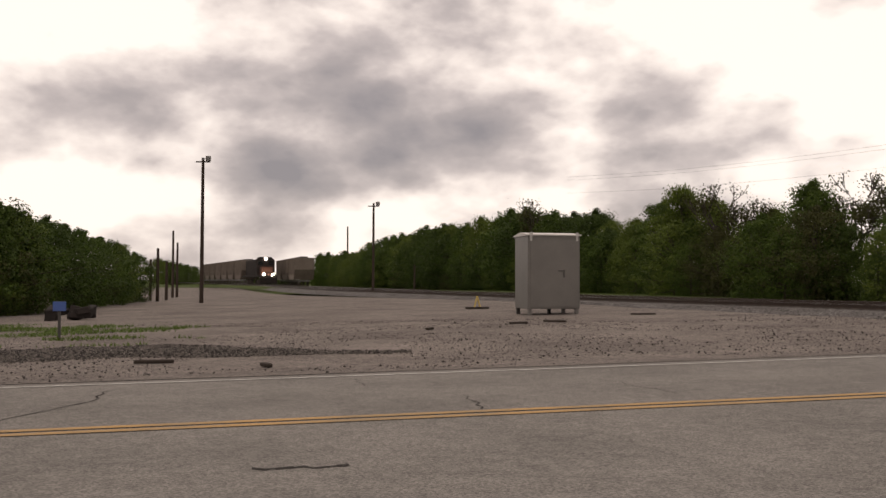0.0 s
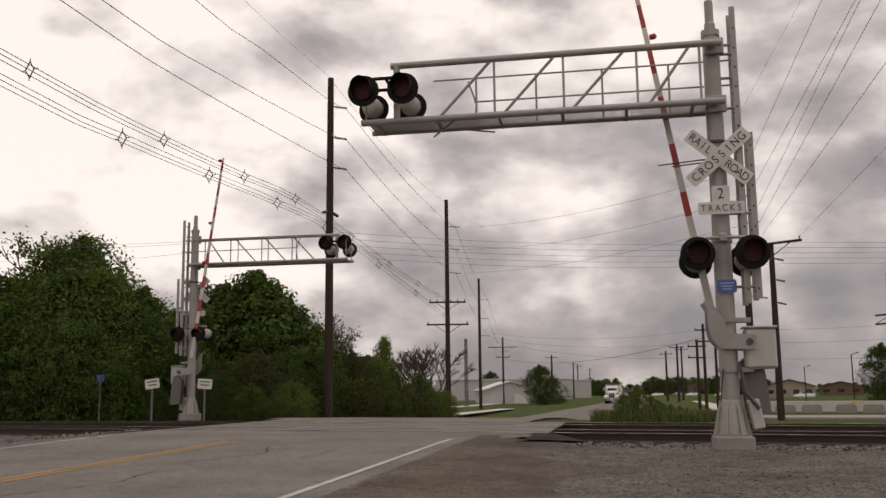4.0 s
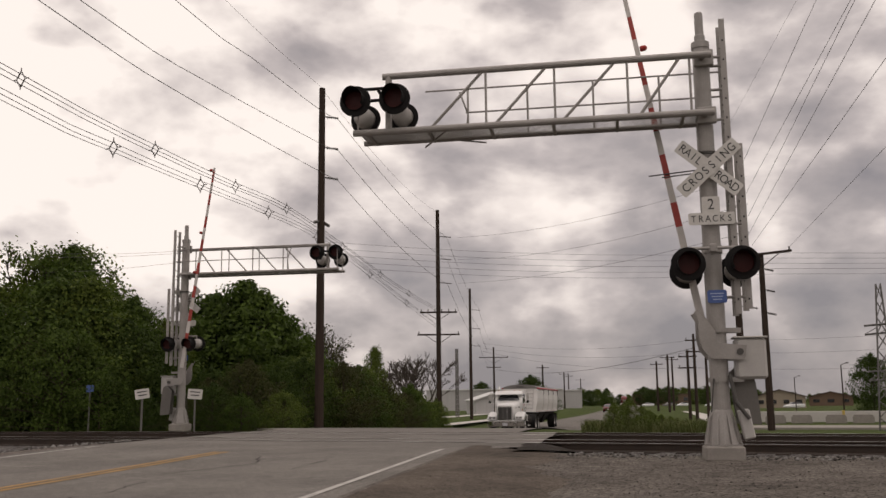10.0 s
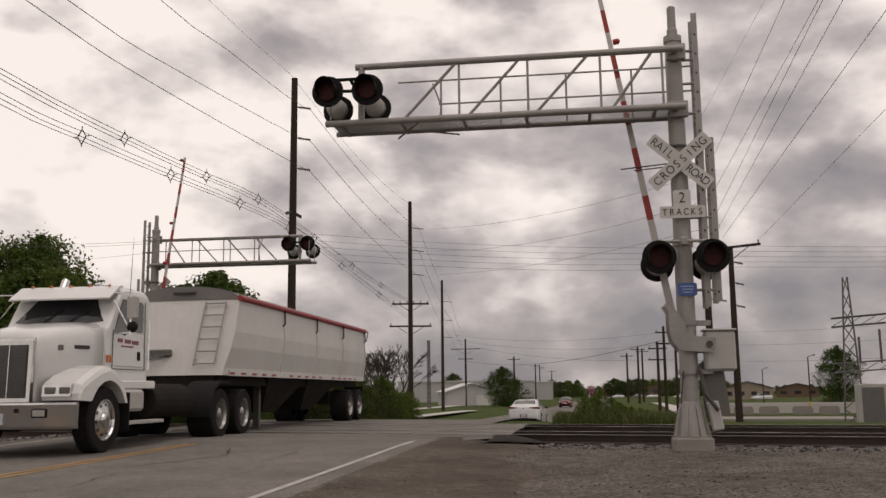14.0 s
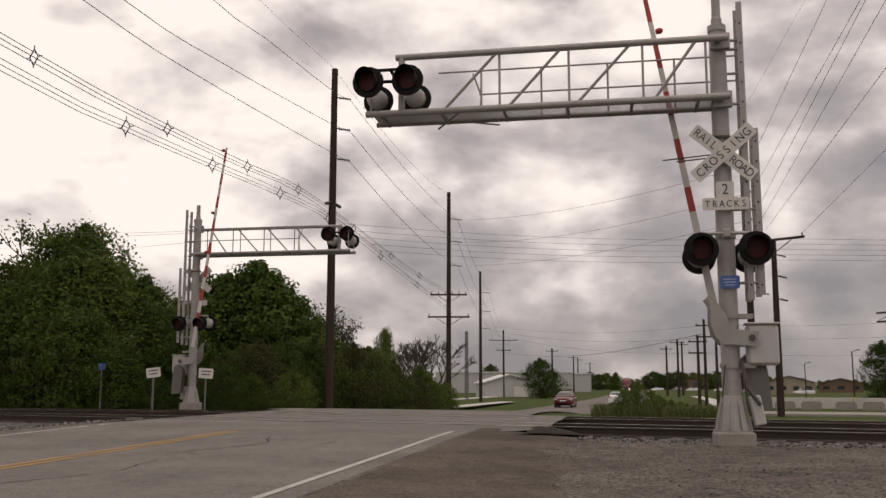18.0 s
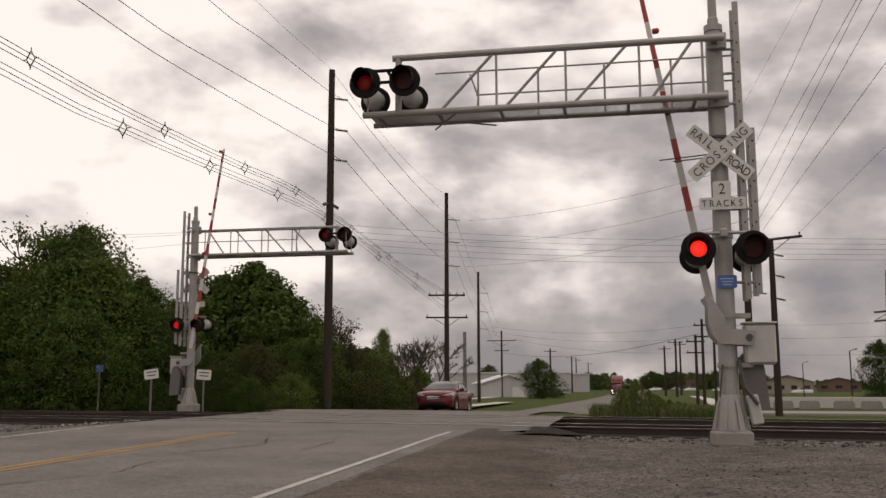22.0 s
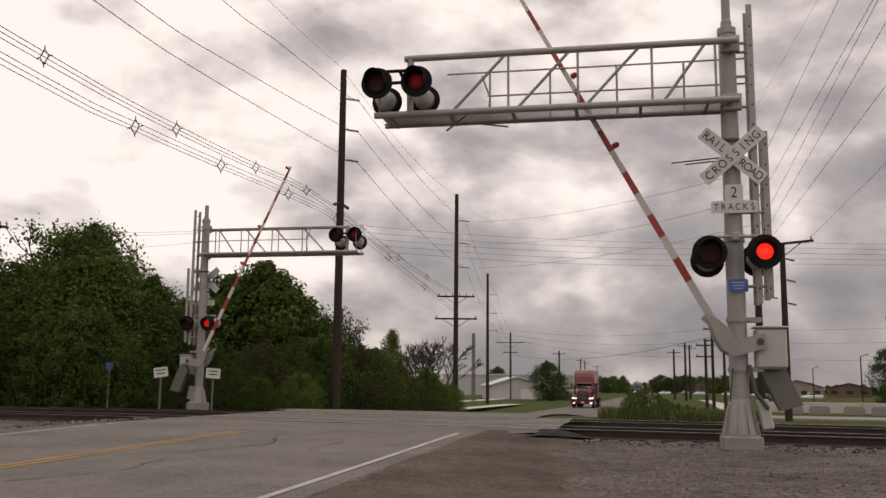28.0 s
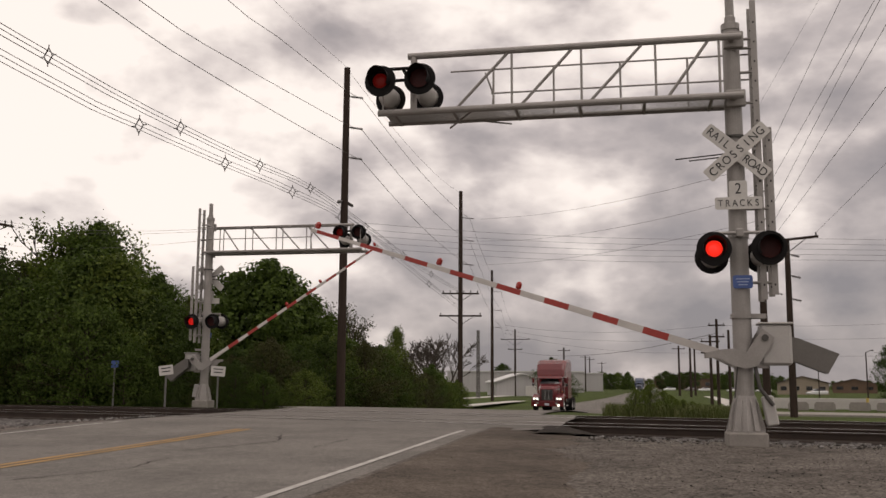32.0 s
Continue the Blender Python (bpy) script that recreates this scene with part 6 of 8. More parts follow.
def tractor(root, paint, sleeper, lamps_lit, accent):
    """A conventional semi tractor, bumper at the origin, heading +x; its length runs to -x."""
    bright = M["chrome_worn"] if not sleeper else accent
    # bonnet: narrow at the grille, sloping up and widening to the cab
    bm = bmesh.new()
    loft(bm, [hood_ring(x, w, z0, z1) for x, w, z0, z1 in ((-0.20, 0.50, 0.80, 1.72), (-0.24, 0.53, 0.80, 1.80), (-0.5, 0.60, 0.80, 1.87), (-0.85, 0.71, 0.80, 1.94), (-1.2, 0.79, 0.80, 2.00), (-1.58, 0.86, 0.80, 2.05))])
    hood = part("bonnet", finished(bm), paint, root, smooth=True)
    for s in (-1, 1):
        bm = bmesh.new()
        box(bm, (0, 0, 0), (0.34, 0.014, 0.06), pose(-1.02, s * 0.755, 1.64, 0, 0, s * -18), bevel=0.004)
        part("air_intake", bm, M["grille_dark"], hood)
        bm = bmesh.new()
        box(bm, (0, 0, 0), (0.10, 0.012, 0.08), pose(-0.62, s * 0.647, 1.62, 0, 0, s * -18), bevel=0.004)
        part("badge", bm, M["galv_dark"], hood)
    # cab
    zt = 2.90
    bm = bmesh.new()
    loft(bm, [rounded(x, w, z0, z1, r) for x, w, z0, z1, r in ((-1.93, 1.03, 1.12, 2.08, 0.08), (-2.0, 1.05, 1.10, 2.16, 0.08), (-2.28, 1.03, 1.10, 2.66, 0.09), (-2.40, 1.03, 1.10, 2.84, 0.13), (-2.7, 1.03, 1.10, zt, 0.14), (-3.3, 1.03, 1.10, zt - 0.02, 0.14), (-3.43, 1.01, 1.10, zt - 0.08, 0.14), (-3.47, 0.97, 1.12, zt - 0.16, 0.12))])
    cab = part("cab", finished(bm), paint, root)
    bm = bmesh.new()
    rows = []
    for k in range(13):
        y = -0.93 + 1.86 * k / 12
        b = 0.07 * (y / 0.93) ** 2
        g = 0.03 * (y / 0.93) ** 2
        rows.append([(-1.955 - b, y, 2.17 + g), (-2.235 - b, y * 0.96, 2.64), (-2.32 - b, y * 0.96, 2.62), (-2.04 - b, y, 2.15 + g)])
    loft(bm, rows)
    part("windscreen", finished(bm), M["car_glass"], cab)
    for y in (-0.30, 0.22):
        bm = bmesh.new()
        tube(bm, (-1.945, y, 2.17), (-2.10, y + 0.32, 2.47), 0.010, n=5)
        part("wiper", bm, M["black"], cab)
    bm = bmesh.new()
    prism(bm, [(-1.97, 2.60), (-1.965, 2.63), (-2.32, 2.88), (-2.42, 2.90), (-2.40, 2.84), (-2.33, 2.83)], -1.03, 1.03)
    visor = part("sun_visor", finished(bm), paint, cab, "broad painted sun visor")
    for k in range(5):
        bm = bmesh.new()
        lathe(bm, [(0.035, 0.0), (0.03, 0.03), (0.012, 0.045)], 10, Matrix.Translation((-2.33, -0.8 + 0.4 * k, 2.875)))
        part("marker_light", bm, M["amber"], visor, "small amber roof marker light")
    bm = bmesh.new()
    tube(bm, (-3.25, -0.93, 0.9), (-3.25, -0.93, 2.8), 0.075, n=12)
    tube(bm, (-3.25, -0.93, 2.8), (-3.36, -0.93, 3.0), 0.075, n=12)
    part("exhaust_stack", bm, M["chrome_worn"], root, "polished exhaust stack behind the cab")
    for s in (-1, 1):
        bm = bmesh.new()
        prism(bm, [(-2.16, 2.02), (-2.52, 1.96), (-2.66, 2.06), (-3.15, 2.06), (-3.16, 2.58), (-3.10, 2.64), (-2.42, 2.64)], s * 1.02, s * 1.052)
        part("side_window", finished(bm), M["car_glass"], cab)
        bm = bmesh.new()
        box(bm, (-2.66, s * 1.032, 1.70), (1.10, 0.03, 0.62), bevel=0.01)
        dr = part("door", bm, paint, cab)
        bm = bmesh.new()
        tube(bm, (-2.10, s * 1.058, 1.34), (-2.10, s * 1.058, 2.05), 0.008, n=5)
        tube(bm, (-2.10, s * 1.058, 1.34), (-3.24, s * 1.058, 1.34), 0.008, n=5)
        tube(bm, (-3.24, s * 1.058, 1.34), (-3.24, s * 1.04, 2.66), 0.008, n=5)
        part("door_seam", bm, M["steel_dark"], dr)
        bm = bmesh.new()
        box(bm, (-3.02, s * 1.058, 1.60), (0.09, 0.03, 0.17), bevel=0.01)
        part("door_handle", bm, M["black"], dr)
        if not sleeper:
            for q, wd in enumerate((0.17, 0.22, 0.24)):
                bm = bmesh.new()
                box(bm, (-2.36 - 0.27 * q, s * 1.050, 1.87 - 0.01 * q), (wd, 0.006, 0.075))
                part("text_bar", bm, M["sign_red_dark"], dr)
            bm = bmesh.new()
            box(bm, (-2.62, s * 1.050, 1.765), (0.42, 0.006, 0.03))
            part("text_bar", bm, M["sign_red_dark"], dr)
        bm = bmesh.new()
        tube(bm, (-3.33, s * 1.09, 1.35), (-3.33, s * 1.09, 2.3), 0.015, n=6)
        part("grab_rail", bm, M["chrome"], cab)
        bm = bmesh.new()
        box(bm, (-1.99, s * 1.055, 1.52), (0.14, 0.03, 0.14), bevel=0.012)
        part("turn_lamp", bm, M["amber"], cab, "amber side turn lamp")
        # mirrors on a tube frame
        bm = bmesh.new()
        for z in (2.72, 1.98):
            tube(bm, (-2.12, s * 1.02, z), (-2.02, s * 1.44, z), 0.016, n=6)
        tube(bm, (-2.02, s * 1.44, 1.95), (-2.02, s * 1.44, 2.75), 0.018, n=6)
        tube(bm, (-2.12, s * 1.03, 2.6), (-2.02, s * 1.44, 2.02), 0.012, n=6)
        part("mirror_arm", bm, M["chrome"], cab)
        bm = bmesh.new()
        box(bm, (-2.05, s * 1.46, 2.44), (0.10, 0.20, 0.42), bevel=0.025)
        mi = part("mirror", bm, M["galv_light"] if not sleeper else paint, cab)
        bm = bmesh.new()
        box(bm, (-2.105, s * 1.46, 2.44), (0.012, 0.17, 0.38))
        part("mirror_glass", bm, M["car_glass"], mi)
        bm = bmesh.new()
        lathe(bm, [(0.02, 0.06), (0.08, 0.05), (0.105, 0.0), (0.105, -0.02)], 16, Matrix.Translation((-2.05, s * 1.46, 2.09)) @ Matrix.Rotation(math.pi / 2, 4, "Y"))
        part("spot_mirror", bm, M["black"], mi, smooth=True)
        if not sleeper:
            bm = bmesh.new()
            tube(bm, (-2.04, s * 1.40, 2.7), (-2.10, s * 1.40, 3.75), 0.008, 0.003, n=5)
            part("aerial", bm, M["steel_dark"], cab)
        # wing with the headlight set into its front
        outer = [(-0.26, 0.82), (-0.24, 0.92), (-0.30, 1.08), (-0.55, 1.20), (-0.80, 1.30), (-1.02, 1.35), (-1.22, 1.35), (-1.42, 1.28), (-1.58, 1.16), (-1.70, 0.98), (-1.76, 0.76)]
        arch = [(-1.13 + 0.59 * math.cos(radians(a)), 0.50 + 0.62 * math.sin(radians(a))) for a in (155, 135, 120, 105, 90, 75, 60, 45, 30)]
        layers = []
        for y, dx, dz in ((0.60, 0.0, 0.0), (1.08, 0.0, 0.0), (1.17, -0.03, -0.035), (1.20, -0.06, -0.09)):
            mid = -1.05
            layers.append([(x + (dx if x > mid else -dx) * (1 if z > 0.9 else 0.3), s * y, z + (dz if z > 1.0 else 0)) for x, z in outer] + [(x, s * y, z) for x, z in arch] + [(-0.56, s * y, 0.80)])
        bm = bmesh.new()
        loft(bm, layers)
        wing = part("wing", finished(bm), paint, root, "rounded front wing over the steer wheel")
        bm = bmesh.new()
        prism(bm, [(-0.200, 0.88), (-0.220, 1.05), (-0.36, 1.05), (-0.36, 0.88)], s * 0.62, s * 1.08)
        hl = part("headlight_bezel", finished(bm), M["chrome_worn"], wing)
        for y in (0.75, 0.98):
            bm = bmesh.new()
            box(bm, (-0.205, s * y, 0.965), (0.03, 0.11 if lamps_lit else 0.17, 0.10), bevel=0.012)
            part("headlight", bm, M["headlight_lit"] if lamps_lit else M["lamp_glass"], hl, "lit headlight" if lamps_lit else "clear headlight")
        if lamps_lit:
            bm = bmesh.new()
            box(bm, (0.02, s * 0.86, 0.5), (0.03, 0.16, 0.09), bevel=0.02)
            part("fog_light", bm, M["headlight_lit"], root)
        bm = bmesh.new()
        box(bm, (-1.80, s * 0.95, 0.62), (0.03, 0.5, 0.62))
        part("mud_flap", bm, M["black"], root)
        wheel(root, -1.13, s * 1.0, 0.51, 0.29, steer=True)
        for x in (-5.75, -7.05):
            wheel(root, x, s * 0.93, 0.50, 0.55, dual=True, name="drive_wheel")
        bm = bmesh.new()
        box(bm, (-2.18, s * 0.93, 0.80), (0.62, 0.40, 0.36), bevel=0.05)
        part("battery_box", bm, M["galv_light"], root, "bright steel battery box under the door")
        bm = bmesh.new()
        tube(bm, (-3.0, s * 0.78, 0.78), (-4.6, s * 0.78, 0.78), 0.31, n=18)
        part("fuel_tank", bm, M["truck_under"], root)
        bm = bmesh.new()
        box(bm, (-2.5, s * 1.07, 0.44), (1.3, 0.22, 0.06), bevel=0.01)
        part("step", bm, M["galv_light"], root)
        bm = bmesh.new()
        box(bm, (-2.35, s * 0.96, 1.06), (1.4, 0.16, 0.14), bevel=0.02)
        part("sill", bm, paint, root)
        bm = bmesh.new()
        pts = [(-5.75 + 0.66 * math.cos(a), 0.5 + 0.66 * math.sin(a)) for a in [radians(-5 + 95 * k / 10) for k in range(11)]] + [(-6.2, 1.16)]
        inner = [(-6.2, 1.12)] + [(-5.75 + 0.62 * math.cos(a), 0.5 + 0.62 * math.sin(a)) for a in [radians(90 - 95 * k / 10) for k in range(11)]]
        prism(bm, pts + inner, s * 0.62, s * 1.24)
        part("rear_mudguard", finished(bm), M["black"], root)
    bm = bmesh.new()
    prism(bm, [(-0.10, 0.80), (-0.13, 1.70), (-0.22, 1.76), (-0.26, 0.80)], -0.49, 0.49)
    gr = part("grille_surround", finished(bm), bright, root)
    bm = bmesh.new()
    prism(bm, [(-0.085, 0.86), (-0.112, 1.64), (-0.16, 1.64), (-0.16, 0.86)], -0.42, 0.42)
    part("grille_mesh", finished(bm), M["grille_dark"], gr)
    for k in range(22):
        bm = bmesh.new()
        z = 0.88 + 0.0350 * k
        box(bm, (-0.083 - 0.037 * (z - 0.86), 0, z), (0.014, 0.82, 0.010))
        part("grille_bar", bm, M["lamp_glass"], gr)
    for y in (-0.14, 0.14):
        bm = bmesh.new()
        tube(bm, (-0.075, y, 0.86), (-0.10, y, 1.64), 0.012, n=6)
        part("grille_post", bm, M["chrome_worn"], gr)
    bm = bmesh.new()
    # a bumper swept back at its ends
    st = []
    for y in (-1.2, -1.12, -0.8, 0.8, 1.12, 1.2):
        b = -0.16 * smoothstep(0.8, 1.2, abs(y))
        st.append([(-0.18 + b * 0.4, y, 0.79), (-0.01 + b, y, 0.79), (0.0 + b, y, 0.76), (-0.02 + b, y, 0.45), (-0.05 + b, y, 0.41), (-0.18 + b * 0.4, y, 0.41)])
    loft(bm, st)
    bp = part("bumper", finished(bm), bright, root)
    for s in (-1, 1):
        bm = bmesh.new()
        box(bm, (-0.01, s * 0.72, 0.64), (0.04, 0.24, 0.13), bevel=0.01)
        fl = part("fog_lamp_bezel", bm, M["black"], bp)
        bm = bmesh.new()
        box(bm, (0.01, s * 0.72, 0.64), (0.015, 0.19, 0.09), bevel=0.004)
        part("fog_lamp", bm, M["headlight"], fl)
        bm = bmesh.new()
        box(bm, (0.0, s * 0.36, 0.68), (0.012, 0.06, 0.06))
        part("tow_hole", bm, M["black"], bp)
    bm = bmesh.new()
    box(bm, (0.0, 0.0, 0.56), (0.03, 0.31, 0.16))
    part("number_plate", bm, M["plate"], bp)
    bm = bmesh.new()
    box(bm, (-4.1, 0, 0.72), (7.4, 0.8, 0.3))
    part("frame_rail", bm, M["steel_dark"], root)
    bm = bmesh.new()
    box(bm, (-6.4, 0, 0.98), (1.6, 0.9, 0.14))
    part("fifth_wheel", bm, M["steel_dark"], root)
    # the cab sits low and close behind the wheel
    low = Matrix.Translation((0.40, 0, 1.10)) @ Matrix.Diagonal((1, 0.87, 0.90, 1)) @ Matrix.Translation((0, 0, -1.10))
    for ob in (cab, *cab.children_recursive):
        ob.data.transform(low)


def hopper_truck():
    root = empty("grain_truck", pose(0, 0, 0), "white semi truck with grain hopper trailer and red tarp rail", "truck")
    tractor(root, M["truck_white"], False, False, M["chrome"])
    x0, x1, w = -5.85, -18.5, 1.27
    zb, zt = 1.28, 2.92
    front = lambda z: x0 - 0.72 * (z - zb) / (zt - zb)     # the front wall leans back
    rear = lambda z: x1 - 0.05 + 0.22 * (z - zb) / (zt - zb)
    # sides: upright above, drawn in below a crease
    prof = [(w - 0.10, zb), (w - 0.10, zb + 0.14), (w - 0.02, zb + 0.58), (w, zb + 0.92), (w - 0.03, zt)]
    bm = bmesh.new()
    loft(bm, [[(e(z), y, z) for y, z in prof] + [(e(z), -y, z) for y, z in prof[::-1]] for e in (front, rear)])
    tr = part("trailer_body", finished(bm), M["trailer_white"], root, "white aluminium grain trailer body with soiled flanks")
    at = lambda z: [a + (b - a) * (z - p) / (q - p) for (a, p), (b, q) in zip(prof[1:], prof[2:]) if p <= z <= q][0]
    for s in (-1, 1):
        for k in range(4):
            x = x0 - 3.75 - (x0 - x1 - 4.0) * k / 3
            bm = bmesh.new()
            for (a, p), (b, q) in zip(prof, prof[1:]):
                tube(bm, (x, s * (a + 0.004), p), (x, s * (b + 0.004), q), 0.022, n=6)
            part("side_seam", bm, M["trailer_white"], tr)
            bm = bmesh.new()
            tube(bm, (x + 0.1, s * (w + 0.03), zt + 0.04), (x + 0.1, s * (w + 0.05), zt - 0.34), 0.018, n=6)
            tube(bm, (x + 0.1, s * (w + 0.05), zt - 0.34), (x + 0.1, s * (w - 0.01), zt - 0.40), 0.018, n=6)
            part("tarp_hook", bm, M["black"], tr)
        bm = bmesh.new()
        tube(bm, (front(zt) + 0.04, s * (w - 0.01), zt + 0.02), (x1 + 0.1, s * (w - 0.01), zt + 0.02), 0.062, n=10)
        part("tarp_rail", bm, M["tarp_red"], tr, "red roll-tarp rail")
        bm = bmesh.new()
        box(bm, ((x0 + x1) / 2 - 0.1, s * (w - 0.092), zb + 0.05), (12.2, 0.03, 0.12))
        part("lower_rail", bm, M["trailer_white"], tr)
        for k in range(18):
            if k % 6 < 5:
                bm = bmesh.new()
                box(bm, (x0 - 0.5 - 0.68 * k, s * (w - 0.074), zb + 0.04), (0.28, 0.008, 0.045))
                part("reflector", bm, M["tarp_red"], tr)
        for x in (-16.6, -17.85):
            wheel(root, x, s * 0.93, 0.50, 0.55, dual=True, name="trailer_wheel")
        bm = bmesh.new()
        box(bm, (-9.3, s * 0.7, 0.62), (0.14, 0.14, 1.1))
        box(bm, (-9.3, s * 0.7, 0.08), (0.3, 0.25, 0.04))
        part("landing_leg", bm, M["steel_dark"], root)
        bm = bmesh.new()
        box(bm, (-18.42, s * 0.85, 0.72), (0.02, 0.62, 0.75))
        part("mud_flap", bm, M["black"], root)
    bm = bmesh.new()
    n = 12
    st = []
    for x in (front(zt) + 0.02, x1 + 0.12):
        st.append([(x, (w - 0.03) * math.cos(math.pi * k / n), zt + 0.30 * math.sin(math.pi * k / n)) for k in range(n + 1)])
    loft(bm, st)
    part("tarp", finished(bm), M["tarp_grey"], tr, "grey tarpaulin over the load")
    bm = bmesh.new()
    tube(bm, (front(zt) + 0.05, -0.25, zt + 0.16), (front(zt) + 0.05, 0.25, zt + 0.16), 0.03, n=6)
    part("tarp_grip", bm, M["steel_dark"], tr)
    bm = bmesh.new()
    tube(bm, (x1 + 0.1, w - 0.02, zt), (x1 - 0.35, w - 0.02, zt + 0.02), 0.02, n=6)
    tube(bm, (x1 - 0.35, w - 0.02, zt + 0.02), (x1 - 0.1, w - 0.02, zt - 0.3), 0.02, n=6)
    part("tarp_crank", bm, M["galv_dark"], tr)
    # ladder and hose box on the leaning front wall
    sl = lambda z: front(z) + 0.08
    lad = bmesh.new()
    for y in (0.52, 0.98):
        tube(lad, (sl(1.5), y, 1.5), (sl(2.86), y, 2.86), 0.018, n=6)
        for z in (1.6, 2.75):
            tube(lad, (sl(z), y, z), (sl(z) - 0.1, y, z), 0.016, n=6)
    ladder = part("ladder", lad, M["galv"], tr, "steel ladder on the trailer front")
    for k in range(6):
        z = 1.52 + 0.262 * k
        bm = bmesh.new()
        tube(bm, (sl(z), 0.52, z), (sl(z), 0.98, z), 0.015, n=6)
        part("rung", bm, M["galv"], ladder)
    bm = bmesh.new()
    box(bm, (sl(1.75) - 0.02, -0.28, 1.76), (0.12, 0.5, 0.14), bevel=0.02)
    for k in range(3):
        tube(bm, (sl(1.7), -0.45 + 0.16 * k, 1.72), (sl(1.6) + 0.25, -0.6 + 0.1 * k, 1.6), 0.02, n=6)
    part("hose_box", bm, M["galv_dark"], tr, "box of brake-line couplings")
    for x in (-10.6, -13.9):
        bm = bmesh.new()
        loft(bm, [[(x - 1.6, -1.1, 1.32), (x + 1.6, -1.1, 1.32), (x + 1.6, 1.1, 1.32), (x - 1.6, 1.1, 1.32)], [(x - 0.55, -0.55, 0.42), (x + 0.55, -0.55, 0.42), (x + 0.55, 0.55, 0.42), (x - 0.55, 0.55, 0.42)]])
        part("hopper_chute", finished(bm), M["truck_under"], tr)
    bm = bmesh.new()
    box(bm, (-12.1, 0, 1.17), (12.4, 1.9, 0.2))
    box(bm, (-17.2, 0, 0.75), (2.4, 1.3, 0.4))
    part("chassis", bm, M["truck_under"], tr)
    return root


def sleeper_truck(name, paint, trailer, label):
    root = empty(name, pose(0, 0, 0), label, "truck")
    tractor(root, paint, True, True, paint)
    bm = bmesh.new()
    loft(bm, [rounded(x, w, z0, z1, r, 4) for x, w, z0, z1, r in ((-1.90, 0.98, 2.50, 2.72, 0.08), (-2.05, 1.04, 2.50, 3.15, 0.2), (-2.4, 1.10, 2.50, 3.58, 0.26), (-3.0, 1.16, 2.50, 3.86, 0.28), (-5.0, 1.20, 2.50, 3.96, 0.28))])
    sleeve(bm, -3.0, -5.0, 1.2, 0.95, 2.6, 0.05)
    part("sleeper", finished(bm), paint, root, "tall sleeper with rounded roof fairing")
    if trailer:
        bm = bmesh.new()
        box(bm, (-13.2, 0, 2.55), (14.6, 2.56, 2.85), bevel=0.03)
        part("trailer", bm, M[trailer], root, "box trailer")
        for s in (-1, 1):
            for x in (-17.5, -18.7):
                wheel(root, x, s * 0.93, 0.50, 0.55, dual=True, name="trailer_wheel")
    return root


GRAIN = hopper_truck()
WHITE_CAR = sedan("white_saloon", M["car_white"], "white four-door saloon car driving away over the crossing", M["tail_red"], 4.62, scale_z=0.925, scale_y=0.935)
RED_CAR = sedan("red_saloon", M["car_red"], "dark red four-door saloon car with alloy wheels", M["tail_red"], 4.55, "black", "chrome_worn", 0.975, 0.925)
RED_SEMI = sleeper_truck("red_semi_truck", M["truck_red"], None, "dark red semi truck with lit headlights and tall sleeper")
DARK_SEMI = sleeper_truck("dark_semi_truck", M["truck_dark"], "trailer_grey", "dark blue semi truck far along the road")


def drive_pose(x, c, length, away):
    """Nose of a vehicle at x along the road, in the lane c."""
    d = 1 if away else -1
    xr = x - d * length * 0.965
    a, b = Vector((x, road_y(c, x), height(x, road_y(c, x)))), Vector((xr, road_y(c, xr), height(xr, road_y(c, xr))))
    q = (a - b).normalized()
    side = Vector((0, 0, 1)).cross(q).normalized()
    up = q.cross(side)
    m = Matrix((q, side, up)).transposed().to_4x4()
    m.translation = a + Vector((0, 0, 0.008))
    return m


def drive(thing, rows, c, length, away, step=0.5):
    """Keys a vehicle's way from (seconds, metres along the road) rows."""
    xs = lambda t: interp(t, rows)
    ts = sorted({round(0.5 * k, 2) for k in range(65)} | {r[0] for r in rows})
    walk(thing, [(t, drive_pose(xs(t), c, length, away)) for t in ts])
    return xs


def roll(thing, xs, t0, t1):
    """Turns the wheels of a vehicle while it is near."""
    n = int((t1 - t0) * FPS)
    for o, root, r in WHEELS:
        if root is thing:
            base = o.matrix_basis.copy()
            rows = [(0.0, base)]
            for k in range(n + 1):
                t = t0 + k / FPS
                rows.append((t, base @ Matrix.Rotation((xs(t) - xs(t0)) / r * (1 if thing is WHITE_CAR else -1), 4, "Y")))
            rows.append((32.0, rows[-1][1]))
            walk(o, rows)


# ---------------------------------------------------------------- trees and bushes


def leaf_quads(rng, pos, size, out=None):
    """Leaves with their faces turned loosely outwards and up."""
    n = len(pos)
    nrm = rng.normal(0, 1, (n, 3)) * 0.45
    if out is not None:
        nrm = nrm + out * 0.75 + np.array([0, 0, 0.45])
    nrm /= np.linalg.norm(nrm, axis=1)[:, None]
    a = np.cross(nrm, rng.normal(0, 1, (n, 3)))
    a /= np.linalg.norm(a, axis=1)[:, None]
    b = np.cross(nrm, a)
    b /= np.linalg.norm(b, axis=1)[:, None]
    s = rng.uniform(0.5, 1.4, n)[:, None] * size
    a, b = a * s, b * s * 0.62
    return np.stack([pos - a, pos + b, pos + a, pos - b], 1).reshape(-1, 3)


